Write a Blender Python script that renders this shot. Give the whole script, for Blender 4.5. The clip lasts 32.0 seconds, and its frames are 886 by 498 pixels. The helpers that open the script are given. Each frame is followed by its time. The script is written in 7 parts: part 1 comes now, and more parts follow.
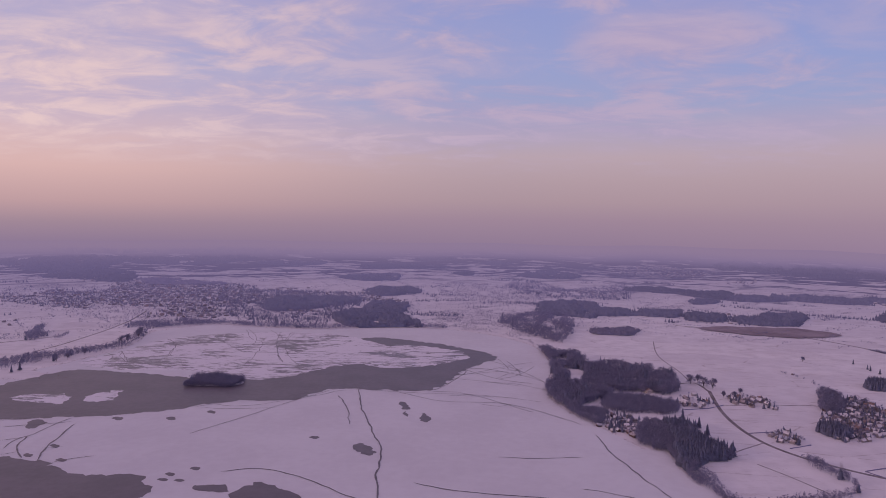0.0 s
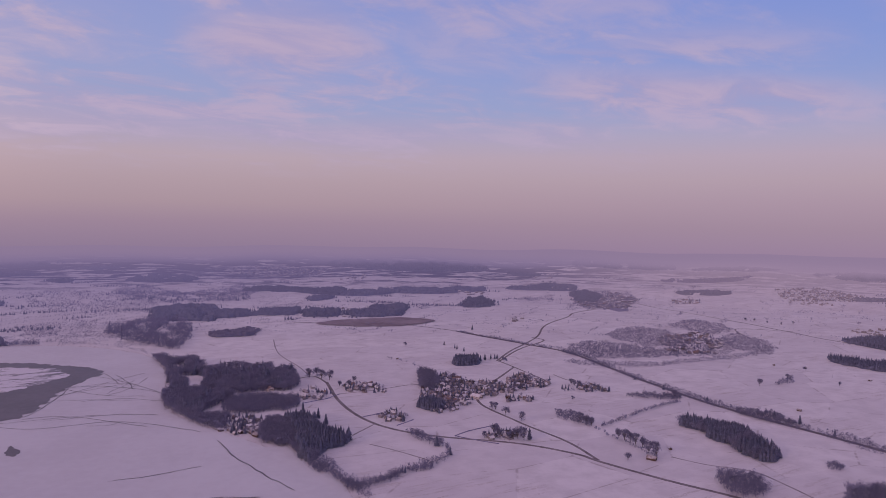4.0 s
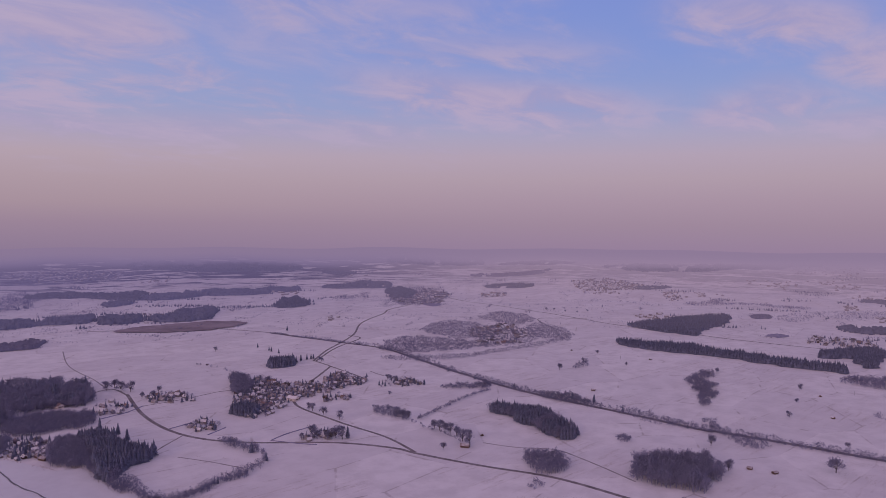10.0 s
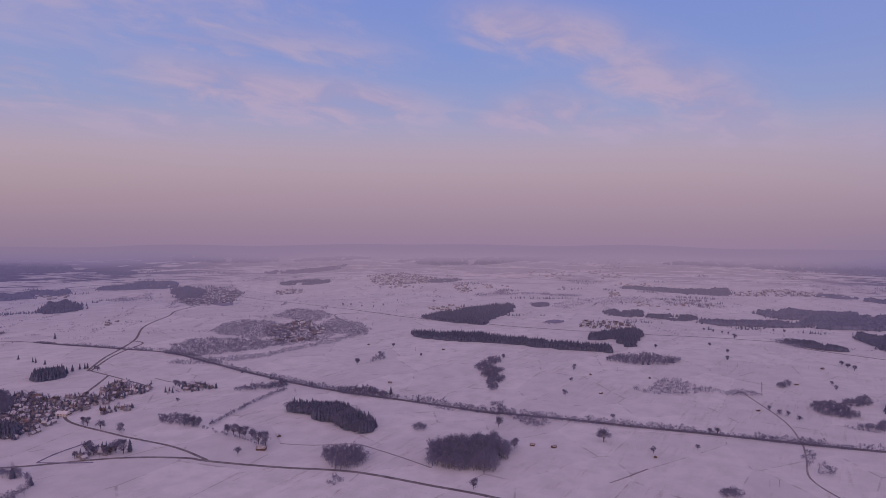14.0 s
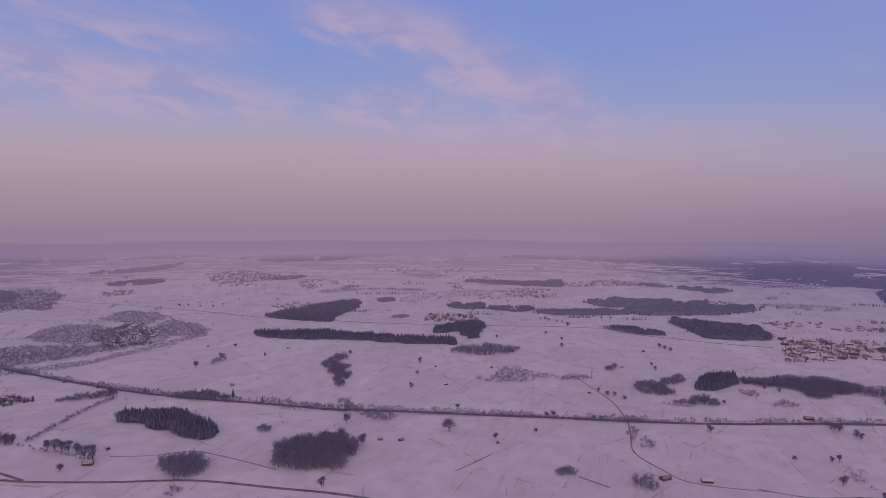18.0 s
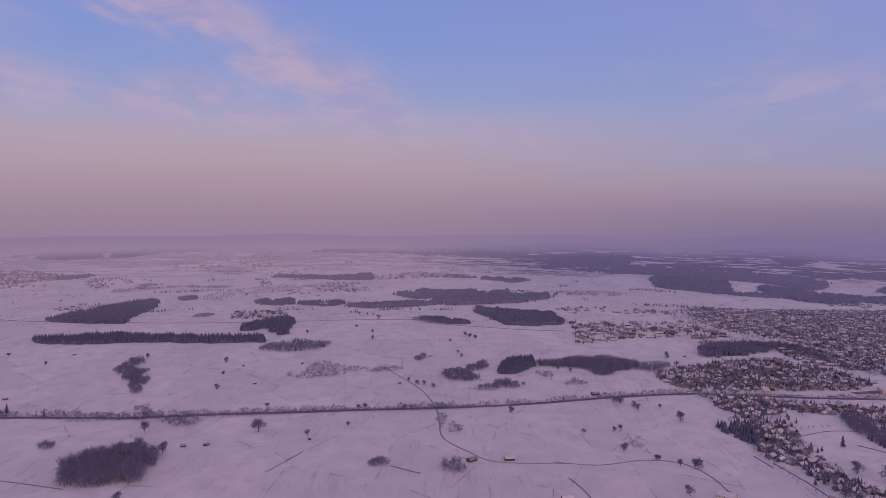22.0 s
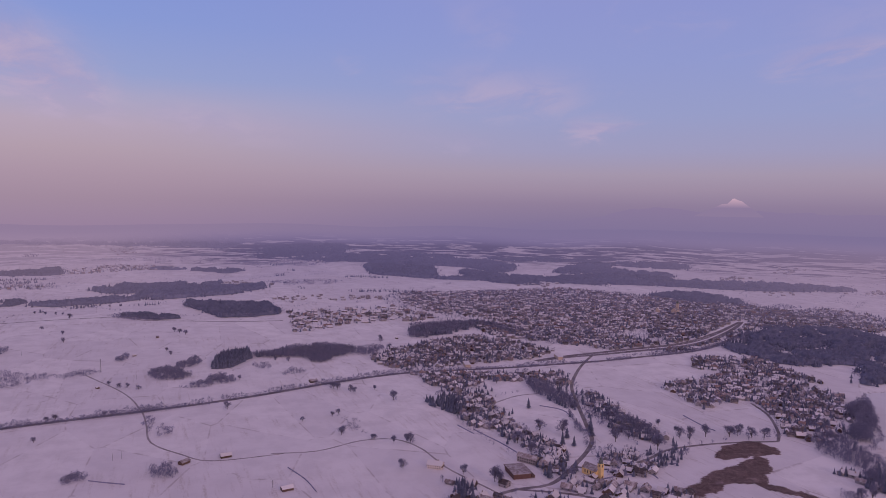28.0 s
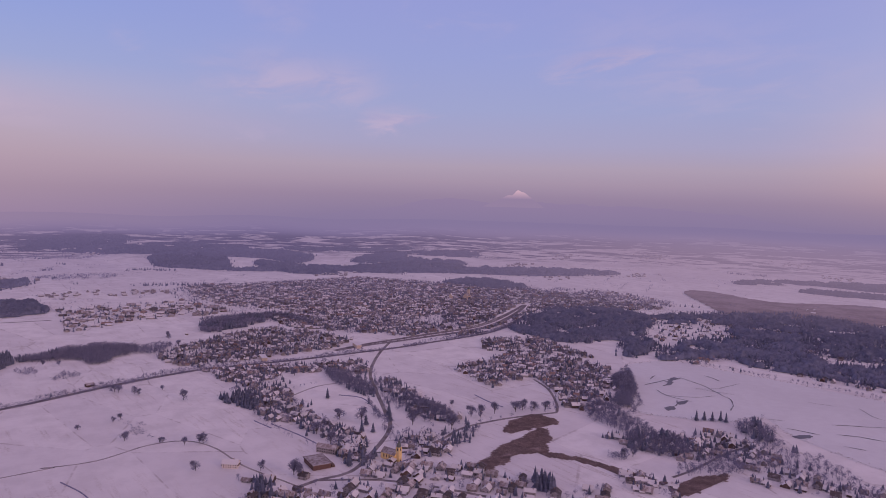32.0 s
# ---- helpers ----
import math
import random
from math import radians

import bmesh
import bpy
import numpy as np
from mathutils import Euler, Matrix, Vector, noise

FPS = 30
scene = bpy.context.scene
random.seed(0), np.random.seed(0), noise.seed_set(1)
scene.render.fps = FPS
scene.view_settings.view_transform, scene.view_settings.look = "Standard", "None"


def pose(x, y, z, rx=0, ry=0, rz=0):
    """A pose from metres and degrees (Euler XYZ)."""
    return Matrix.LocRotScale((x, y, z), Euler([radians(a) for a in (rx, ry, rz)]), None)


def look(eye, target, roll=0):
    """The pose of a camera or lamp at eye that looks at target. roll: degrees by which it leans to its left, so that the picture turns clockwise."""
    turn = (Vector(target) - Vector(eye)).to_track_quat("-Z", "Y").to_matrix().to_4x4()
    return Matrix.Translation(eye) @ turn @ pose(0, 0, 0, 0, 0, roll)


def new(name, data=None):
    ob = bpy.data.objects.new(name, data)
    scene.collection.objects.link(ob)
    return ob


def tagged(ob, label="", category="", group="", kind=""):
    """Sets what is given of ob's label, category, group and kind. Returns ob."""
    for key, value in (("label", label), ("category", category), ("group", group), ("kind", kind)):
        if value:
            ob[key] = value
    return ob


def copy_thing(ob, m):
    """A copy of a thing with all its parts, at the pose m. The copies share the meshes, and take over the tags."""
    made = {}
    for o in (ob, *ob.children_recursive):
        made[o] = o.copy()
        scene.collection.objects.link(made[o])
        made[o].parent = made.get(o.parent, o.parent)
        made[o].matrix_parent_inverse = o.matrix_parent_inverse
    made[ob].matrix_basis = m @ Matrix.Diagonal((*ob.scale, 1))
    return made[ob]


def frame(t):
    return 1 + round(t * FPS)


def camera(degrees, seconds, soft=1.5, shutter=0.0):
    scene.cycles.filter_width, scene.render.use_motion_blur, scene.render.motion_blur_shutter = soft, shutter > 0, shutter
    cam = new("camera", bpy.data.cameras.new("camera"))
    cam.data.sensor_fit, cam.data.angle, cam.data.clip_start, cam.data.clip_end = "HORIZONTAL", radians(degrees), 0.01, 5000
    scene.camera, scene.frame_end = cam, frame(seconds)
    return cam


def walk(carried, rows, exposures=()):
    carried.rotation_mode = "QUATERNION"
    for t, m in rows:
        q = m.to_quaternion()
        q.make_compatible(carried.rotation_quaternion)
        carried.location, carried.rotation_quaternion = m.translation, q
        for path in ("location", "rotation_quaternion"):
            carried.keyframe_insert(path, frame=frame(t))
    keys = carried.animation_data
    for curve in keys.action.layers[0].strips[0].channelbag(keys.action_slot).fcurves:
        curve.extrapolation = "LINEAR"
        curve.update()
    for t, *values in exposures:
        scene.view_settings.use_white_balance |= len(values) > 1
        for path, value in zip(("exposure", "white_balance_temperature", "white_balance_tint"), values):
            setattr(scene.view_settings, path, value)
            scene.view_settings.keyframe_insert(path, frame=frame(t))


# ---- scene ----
cam = camera(64.14, 32.0, soft=0.7)
PATH = [
    (0.0, pose(0, 0, 380, 87.578, -0.800, 0.034)),
    (0.5, pose(0, 0, 380, 87.624, -0.779, -1.982)),
    (1.0, pose(0, 0, 380, 87.647, -0.880, -4.672)),
    (1.5, pose(0, 0, 380, 87.734, -0.836, -8.748)),
    (2.0, pose(0, 0, 380, 87.797, -0.715, -13.276)),
    (2.5, pose(0, 0, 380, 87.839, -0.764, -18.158)),
    (3.0, pose(0, 0, 380, 87.909, -0.818, -22.993)),
    (3.5, pose(0, 0, 380, 87.971, -0.834, -27.150)),
    (4.0, pose(0, 0, 380, 87.999, -0.790, -30.175)),
    (4.5, pose(0, 0, 380, 88.037, -0.783, -32.747)),
    (6.5, pose(0, 0, 380, 88.106, -0.593, -38.296)),
    (7.0, pose(0, 0, 380, 88.112, -0.532, -39.190)),
    (7.5, pose(0, 0, 380, 88.100, -0.510, -39.819)),
    (8.0, pose(0, 0, 380, 88.104, -0.429, -40.298)),
    (8.5, pose(0, 0, 380, 88.058, -0.460, -40.920)),
    (9.0, pose(0, 0, 380, 88.033, -0.416, -41.940)),
    (9.5, pose(0, 0, 380, 88.010, -0.469, -43.463)),
    (10.0, pose(0, 0, 380, 87.988, -0.359, -45.106)),
    (10.5, pose(0, 0, 380, 87.943, -0.343, -47.065)),
    (11.0, pose(0, 0, 380, 87.897, -0.285, -49.179)),
    (11.5, pose(0, 0, 380, 87.869, -0.264, -51.290)),
    (12.0, pose(0, 0, 380, 87.854, -0.275, -53.301)),
    (12.5, pose(0, 0, 380, 87.824, -0.298, -55.564)),
    (13.0, pose(0, 0, 380, 87.800, -0.290, -57.610)),
    (13.5, pose(0, 0, 380, 87.759, -0.263, -59.689)),
    (14.0, pose(0, 0, 380, 87.725, -0.244, -61.537)),
    (14.5, pose(0, 0, 380, 87.706, -0.239, -63.105)),
    (16.5, pose(0, 0, 380, 87.544, -0.204, -69.558)),
    (17.0, pose(0, 0, 380, 87.497, -0.184, -70.946)),
    (17.5, pose(0, 0, 380, 87.468, -0.191, -72.562)),
    (18.0, pose(0, 0, 380, 87.412, -0.159, -74.010)),
    (18.5, pose(0, 0, 380, 87.354, -0.149, -75.438)),
    (19.0, pose(0, 0, 380, 87.314, -0.118, -77.024)),
    (19.5, pose(0, 0, 380, 87.273, -0.125, -78.685)),
    (20.0, pose(0, 0, 380, 87.203, -0.126, -80.499)),
    (20.5, pose(0, 0, 380, 87.150, -0.132, -82.570)),
    (21.0, pose(0, 0, 380, 87.090, -0.186, -84.789)),
    (21.5, pose(0, 0, 380, 87.027, -0.212, -87.193)),
    (22.0, pose(0, 0, 380, 86.957, -0.245, -89.322)),
    (22.5, pose(0, 0, 380, 86.887, -0.263, -91.350)),
    (23.0, pose(0, 0, 380, 86.805, -0.302, -93.538)),
    (23.5, pose(0, 0, 380, 86.748, -0.361, -95.558)),
    (24.0, pose(0, 0, 380, 86.686, -0.420, -97.578)),
    (24.5, pose(0, 0, 380, 86.613, -0.468, -99.554)),
    (25.0, pose(0, 0, 380, 86.554, -0.455, -101.265)),
    (25.5, pose(0, 0, 380, 86.493, -0.462, -102.960)),
    (27.5, pose(0, 0, 380, 86.296, -0.781, -109.819)),
    (28.0, pose(0, 0, 380, 86.253, -0.836, -112.024)),
    (28.5, pose(0, 0, 380, 86.200, -0.968, -114.462)),
    (29.0, pose(0, 0, 380, 86.147, -1.027, -117.036)),
    (29.5, pose(0, 0, 380, 86.072, -1.099, -119.355)),
    (30.0, pose(0, 0, 380, 85.985, -1.195, -121.589)),
    (30.5, pose(0, 0, 380, 85.916, -1.230, -123.446)),
    (31.0, pose(0, 0, 380, 85.876, -1.339, -125.169)),
    (31.5, pose(0, 0, 380, 85.823, -1.471, -126.693)),
    (32.0, pose(0, 0, 380, 85.731, -1.465, -128.301)),
]
EXPOSURES = [(0.0, 0.04, 6750, 10), (3.0, 0.03, 6650, 10), (8.0, 0.0, 6520, 9), (13.0, -0.05, 6500, 9), (19.0, -0.08, 6500, 9), (24.0, 0.0, 6500, 10), (28.5, 0.04, 6560, 10),
             (30.0, 0.08, 6620, 10), (31.0, 0.12, 6680, 10), (32.0, 0.18, 6750, 10)]
walk(cam, PATH, EXPOSURES)

# ---- light ----
SUN_AZ, SUN_EL = -102.0, 16.0          # degrees, clockwise from +y


def lin(r, g, b):
    """A colour given in 0..255 display values, as linear light."""
    def f(c):
        c /= 255.0
        return c / 12.92 if c <= 0.04045 else ((c + 0.055) / 1.055) ** 2.4
    return (f(r), f(g), f(b), 1.0)


ZENITH = lin(159, 137, 167)


class Nodes:
    """A small helper to chain shader nodes."""

    def __init__(self, tree, keep=False):
        self.tree = tree
        if not keep:
            tree.nodes.clear()

    def add(self, kind, ins=None, **props):
        n = self.tree.nodes.new(kind)
        for k, v in props.items():
            setattr(n, k, v)
        for k, v in (ins or {}).items():
            self.put(n.inputs[k], v)
        return n

    def put(self, socket, v):
        if isinstance(v, bpy.types.NodeSocket):
            self.tree.links.new(v, socket)
        else:
            socket.default_value = v

    def math(self, op, a, b=0.0, c=0.0, clamp=False):
        n = self.add("ShaderNodeMath", {0: a, 1: b, 2: c}, operation=op, use_clamp=clamp)
        return n.outputs[0]

    def ramp(self, fac, stops, mode="EASE"):
        n = self.add("ShaderNodeValToRGB", {0: fac})
        n.color_ramp.interpolation = mode
        e = n.color_ramp.elements
        while len(e) < len(stops):
            e.new(0.5)
        for item, (p, col) in zip(e, stops):
            item.position, item.color = p, col
        return n.outputs[0]

    def mix(self, fac, a, b, blend="MIX"):
        n = self.add("ShaderNodeMix", data_type="RGBA", blend_type=blend, clamp_factor=True)
        for i, v in ((0, fac), (6, a), (7, b)):
            self.put(n.inputs[i], v)
        return n.outputs[2]

    def span(self, v, a, b, c=0.0, d=1.0, smooth=True):
        n = self.add("ShaderNodeMapRange", {0: v, 1: a, 2: b, 3: c, 4: d},
                     interpolation_type="SMOOTHSTEP" if smooth else "LINEAR")
        return n.outputs[0]

    def noise(self, vec, scale, detail=4.0, rough=0.55, warp=0.0):
        n = self.add("ShaderNodeTexNoise", {"Vector": vec, "Scale": scale, "Detail": detail, "Roughness": rough, "Distortion": warp})
        return n.outputs[0]


def make_world():
    w = bpy.data.worlds.new("winter_evening_sky")
    scene.world = w
    w.use_nodes = True
    n = Nodes(w.node_tree)
    co = n.add("ShaderNodeTexCoord").outputs["Generated"]
    xyz = n.add("ShaderNodeSeparateXYZ", {0: co}).outputs
    z = xyz[2]
    side = n.math("MULTIPLY", n.math("ARCTAN2", xyz[0], xyz[1]), 57.2958)
    warm = n.math("MAXIMUM", n.span(side, 10, -34), n.span(side, 160, 180))

    def air(*stops):
        """The clear sky over one quarter of the horizon: elevation in degrees and colour."""
        places = [(0.1 + math.sin(radians(e)), lin(*c)) for e, c in stops]
        return n.ramp(n.span(z, -0.1, 0.9, 0.0, 1.0, smooth=False), places + [(1.0, ZENITH)], "LINEAR")

    west = air((-3.5, (126, 112, 142)), (-2, (138, 119, 149)), (-0.5, (158, 134, 152)), (1, (188, 155, 162)), (3.5, (212, 176, 177)),
               (6, (216, 184, 188)), (9, (186, 176, 205)), (12, (170, 168, 206)), (18, (162, 158, 203)))
    north = air((-3.5, (132, 115, 148)), (-2, (141, 121, 149)), (0, (155, 132, 153)), (1.5, (168, 145, 158)), (3.2, (175, 153, 165)),
                (5, (181, 161, 175)), (7, (172, 162, 189)), (9, (153, 160, 200)), (12, (148, 158, 205)), (18, (140, 150, 205)))
    east = air((-3.5, (150, 128, 156)), (-1.9, (151, 128, 156)), (0, (159, 136, 157)), (1.8, (168, 145, 164)), (3.6, (176, 155, 171)),
               (5.4, (179, 161, 181)), (7.2, (169, 163, 193)), (9, (148, 159, 204)), (13, (133, 151, 210)), (17, (127, 145, 210)))
    south = air((-3.6, (121, 111, 149)), (-1.8, (126, 113, 150)), (0, (141, 124, 153)), (1.2, (155, 138, 162)), (2.4, (162, 148, 171)),
                (4.2, (156, 153, 188)), (6.9, (149, 155, 198)), (11, (143, 152, 204)), (15, (140, 148, 205)))
    sky = n.mix(n.span(side, -32, 6), west, north)
    sky = n.mix(n.span(side, 6, 60), sky, east)
    sky = n.mix(n.span(side, 80, 126), sky, south)
    sky = n.mix(n.span(side, 150, 180), sky, west)
    # high thin clouds, drawn out towards the horizon
    den = n.math("ADD", n.math("MAXIMUM", z, 0.0), 0.16)
    plane = n.add("ShaderNodeVectorMath", {0: co, 3: n.math("DIVIDE", 1.0, den)}, operation="SCALE").outputs[0]
    streak = n.add("ShaderNodeMapping", {"Vector": plane, "Location": (3.1, 7.4, 0.0), "Rotation": (0, 0, 0.85), "Scale": (0.85, 1.25, 0.3)}).outputs[0]
    big = n.noise(streak, 1.3, 7.0, 0.6, 0.6)
    fine = n.noise(streak, 3.6, 7.0, 0.6, 0.5)
    body = n.math("ADD", n.math("MULTIPLY", big, 0.7), n.math("MULTIPLY", fine, 0.3))
    az = n.math("MULTIPLY", n.math("ARCTAN2", xyz[0], xyz[1]), 57.2958)
    el = n.math("MULTIPLY", n.math("ARCSINE", xyz[2]), 57.2958)
    az = n.math("ADD", az, n.math("MULTIPLY", n.math("SUBTRACT", big, 0.5), 9.0))
    el = n.math("ADD", el, n.math("MULTIPLY", n.math("SUBTRACT", fine, 0.5), 3.5))
    veil = n.span(side, 80, 0)
    total = [n.math("MULTIPLY", n.span(n.math("ADD", body, n.math("MULTIPLY", veil, 0.13)), 0.44, 0.74), n.math("ADD", 0.35, n.math("MULTIPLY", veil, 0.42)))]

    def cloud(a0, e0, long, wide, tilt, amount):
        """One bank of cloud, at an azimuth and elevation in degrees."""
        c, s = math.cos(radians(tilt)), math.sin(radians(tilt))
        dx, dy = n.math("SUBTRACT", az, a0), n.math("SUBTRACT", el, e0)
        u = n.math("ADD", n.math("MULTIPLY", dx, c / long / 1.3), n.math("MULTIPLY", dy, s / long / 1.3))
        v = n.math("ADD", n.math("MULTIPLY", dx, -s / wide / 2.0), n.math("MULTIPLY", dy, c / wide / 2.0))
        u, v = n.math("POWER", n.math("ABSOLUTE", u), 3.0), n.math("POWER", n.math("ABSOLUTE", v), 1.7)
        d = n.math("EXPONENT", n.math("MULTIPLY", n.math("ADD", u, v), -1.0))
        total.append(n.math("MULTIPLY", d, amount))

    cloud(16.8, 13.6, 6.4, 1.83, 1.0, 0.90)
    cloud(15.0, 10.2, 2.2, 0.55, 5.1, 0.70)
    cloud(49.8, 10.1, 11.6, 0.92, -5.4, 0.85)
    cloud(43.6, 13.0, 5.4, 0.41, -5.5, 0.60)
    cloud(67.7, 8.8, 4.5, 1.01, 12.3, 0.70)
    cloud(68.3, 15.0, 4.9, 1.37, -11.4, 0.60)
    cloud(29.3, 6.9, 14.0, 0.64, 2.2, 0.50)
    cloud(44.9, 16.8, 4.9, 1.14, -3.3, 0.50)
    cloud(30.9, 14.1, 5.6, 1.83, -8.1, 0.45)
    cloud(69.8, 14.7, 6.4, 1.19, -10.7, 0.85)
    cloud(80.5, 9.9, 7.4, 1.56, -26.2, 0.85)
    cloud(69.2, 8.5, 4.8, 0.92, 9.6, 0.70)
    cloud(47.7, 9.9, 10.6, 1.37, -6.2, 0.80)
    cloud(50.4, 13.5, 7.9, 1.10, -2.0, 0.60)
    cloud(75.7, 7.4, 5.0, 0.55, -1.7, 0.60)
    cloud(95.9, 5.0, 4.9, 1.10, -15.4, 0.60)
    cloud(84.6, 4.3, 6.7, 0.64, -4.6, 0.40)
    cloud(40.1, 7.1, 4.2, 0.73, -0.8, 0.60)
    cloud(116.7, 9.0, 6.1, 1.37, -5.6, 0.50)
    cloud(123.4, 5.8, 1.7, 0.64, 2.6, 0.75)
    cloud(112.5, 4.6, 2.6, 0.46, -3.7, 0.55)
    cloud(114.5, 14.0, 3.3, 1.83, -17.8, 0.30)
    cloud(96.9, 4.9, 4.2, 1.01, -11.9, 0.50)
    cloud(116.0, 8.4, 5.6, 0.92, 2.2, 0.50)
    cloud(124.0, 5.8, 2.1, 0.60, 6.6, 0.80)
    cloud(113.4, 4.5, 1.7, 0.41, -4.6, 0.70)
    cloud(140.4, 10.8, 3.7, 0.55, 9.0, 0.60)
    cloud(154.2, 3.5, 8.2, 0.64, 3.8, 0.85)
    cloud(147.6, 10.6, 10.2, 2.75, -12.2, 0.35)
    cloud(98.3, 4.4, 3.3, 1.14, -12.8, 0.60)
    cloud(-28.1, 9.3, 7.0, 3.66, -0.5, 0.90)
    cloud(-21.5, 13.6, 5.3, 1.60, 10.1, 0.80)
    cloud(-14.7, 8.1, 7.2, 2.06, 1.2, 0.75)
    cloud(-25.7, 5.7, 9.5, 1.83, 1.8, 0.60)
    cloud(-3.5, 9.8, 4.1, 0.64, 2.9, 0.80)
    cloud(3.6, 7.3, 10.3, 1.01, 2.7, 0.60)
    cloud(-6.0, 12.2, 11.1, 2.06, 0.9, 0.60)
    cloud(-7.3, 15.9, 5.5, 1.37, 2.7, 0.60)
    cloud(-35.7, 11.6, 3.8, 2.75, 11.6, 0.90)
    cloud(24.6, 6.9, 7.2, 0.92, 1.7, 0.60)
    cover = total[0]
    for item in total[1:]:
        cover = n.math("MAXIMUM", cover, item)
    cover = n.math("MULTIPLY", cover, n.span(fine, 0.2, 0.7, 0.55, 1.1))
    cover = n.math("MULTIPLY", cover, n.span(z, 0.03, 0.13), clamp=True)
    cover = n.span(cover, 0.08, 0.88)
    cloud_light = n.mix(warm, lin(183, 166, 195), lin(226, 199, 202))
    cloud_shade = n.mix(warm, lin(166, 155, 193), lin(194, 175, 198))
    sky = n.mix(n.math("MULTIPLY", cover, 0.93), sky, n.mix(n.span(fine, 0.35, 0.65), cloud_shade, cloud_light))
    sky = n.mix(n.span(z, 0.38, 0.62), sky, ZENITH)
    real = n.add("ShaderNodeTexSky", sky_type="NISHITA", sun_disc=False, sun_elevation=radians(SUN_EL), sun_rotation=radians(SUN_AZ))
    glow = n.add("ShaderNodeVectorMath", {0: real.outputs[0], 3: 0.0008}, operation="SCALE").outputs[0]
    sky = n.mix(1.0, sky, glow, "ADD")
    bg = n.add("ShaderNodeBackground", {0: sky, 1: 1.0})
    n.add("ShaderNodeOutputWorld", {0: bg.outputs[0]})


make_world()
sun = new("sun", bpy.data.lights.new("sun", "SUN"))
sun.data.energy, sun.data.angle, sun.data.color = 0.56, radians(10.0), (1.0, 0.62, 0.52)
sun.matrix_world = look((0, 0, 0), (-math.sin(radians(SUN_AZ)) * math.cos(radians(SUN_EL)),
                                    -math.cos(radians(SUN_AZ)) * math.cos(radians(SUN_EL)), -math.sin(radians(SUN_EL))))


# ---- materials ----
def painted_haze(n, shader):
    """Distance haze painted in as emission, past the middle ground: far land, woods and houses."""
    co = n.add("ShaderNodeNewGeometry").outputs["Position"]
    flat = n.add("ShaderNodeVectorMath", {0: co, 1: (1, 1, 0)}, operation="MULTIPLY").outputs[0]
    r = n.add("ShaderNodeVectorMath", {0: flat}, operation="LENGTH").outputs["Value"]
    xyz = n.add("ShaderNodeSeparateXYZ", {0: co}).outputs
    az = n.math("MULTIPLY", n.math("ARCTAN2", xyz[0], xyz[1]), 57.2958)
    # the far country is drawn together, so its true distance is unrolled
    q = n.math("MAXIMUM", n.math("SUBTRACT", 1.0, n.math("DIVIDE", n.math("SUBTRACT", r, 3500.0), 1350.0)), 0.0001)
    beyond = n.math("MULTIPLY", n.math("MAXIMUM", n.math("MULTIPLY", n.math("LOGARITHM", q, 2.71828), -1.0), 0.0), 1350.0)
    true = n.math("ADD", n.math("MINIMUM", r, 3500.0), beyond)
    # the painted haze is set thicker over the moors in the south
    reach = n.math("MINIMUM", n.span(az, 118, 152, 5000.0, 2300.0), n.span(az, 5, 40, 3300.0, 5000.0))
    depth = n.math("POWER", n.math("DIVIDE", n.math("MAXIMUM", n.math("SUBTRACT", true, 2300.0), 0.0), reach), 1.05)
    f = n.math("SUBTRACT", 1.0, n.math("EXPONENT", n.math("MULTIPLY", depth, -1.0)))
    # pinker haze tint stands in for low sun on the eastern snow
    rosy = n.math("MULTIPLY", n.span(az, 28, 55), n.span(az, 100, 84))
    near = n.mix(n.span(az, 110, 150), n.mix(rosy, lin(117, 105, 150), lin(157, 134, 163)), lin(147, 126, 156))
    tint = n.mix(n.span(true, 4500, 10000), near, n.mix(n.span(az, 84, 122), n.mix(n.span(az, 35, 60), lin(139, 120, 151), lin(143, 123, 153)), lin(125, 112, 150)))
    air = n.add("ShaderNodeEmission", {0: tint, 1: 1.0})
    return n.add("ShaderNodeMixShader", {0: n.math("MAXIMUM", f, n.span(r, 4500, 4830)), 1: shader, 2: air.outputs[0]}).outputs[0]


def surface(name, a, b, scale=0.2, fine=3.0, rough=0.9, spread=0.0, bump=0.0, spec=0.3, cut=(0.35, 0.65), isle=False, far=False):
    """Two colours mixed by coarse and fine noise; spread varies the value from piece to piece."""
    m = bpy.data.materials.new(name)
    m.use_nodes = True
    n = Nodes(m.node_tree)
    co = n.add("ShaderNodeTexCoord").outputs["Object"]
    v = n.math("ADD", n.math("MULTIPLY", n.noise(co, scale), 0.65), n.math("MULTIPLY", n.noise(co, fine, 3.0), 0.35))
    col = n.mix(n.span(v, *cut), (*a, 1), (*b, 1))
    if spread:
        r = n.add("ShaderNodeNewGeometry").outputs["Random Per Island"] if isle else n.add("ShaderNodeObjectInfo").outputs["Random"]
        col = n.add("ShaderNodeHueSaturation", {"Value": n.span(r, 0, 1, 1 - spread, 1 + spread, smooth=False), "Color": col}).outputs[0]
    p = n.add("ShaderNodeBsdfPrincipled", {"Base Color": col, "Roughness": rough, "Specular IOR Level": spec})
    if bump:
        h = n.add("ShaderNodeBump", {"Strength": 0.6, "Distance": bump, "Height": n.noise(co, fine, 4.0)})
        n.put(p.inputs["Normal"], h.outputs[0])
    # far: distance haze is mixed into the surface as emission
    n.add("ShaderNodeOutputMaterial", {0: painted_haze(n, p.outputs[0]) if far else p.outputs[0]})
    return m


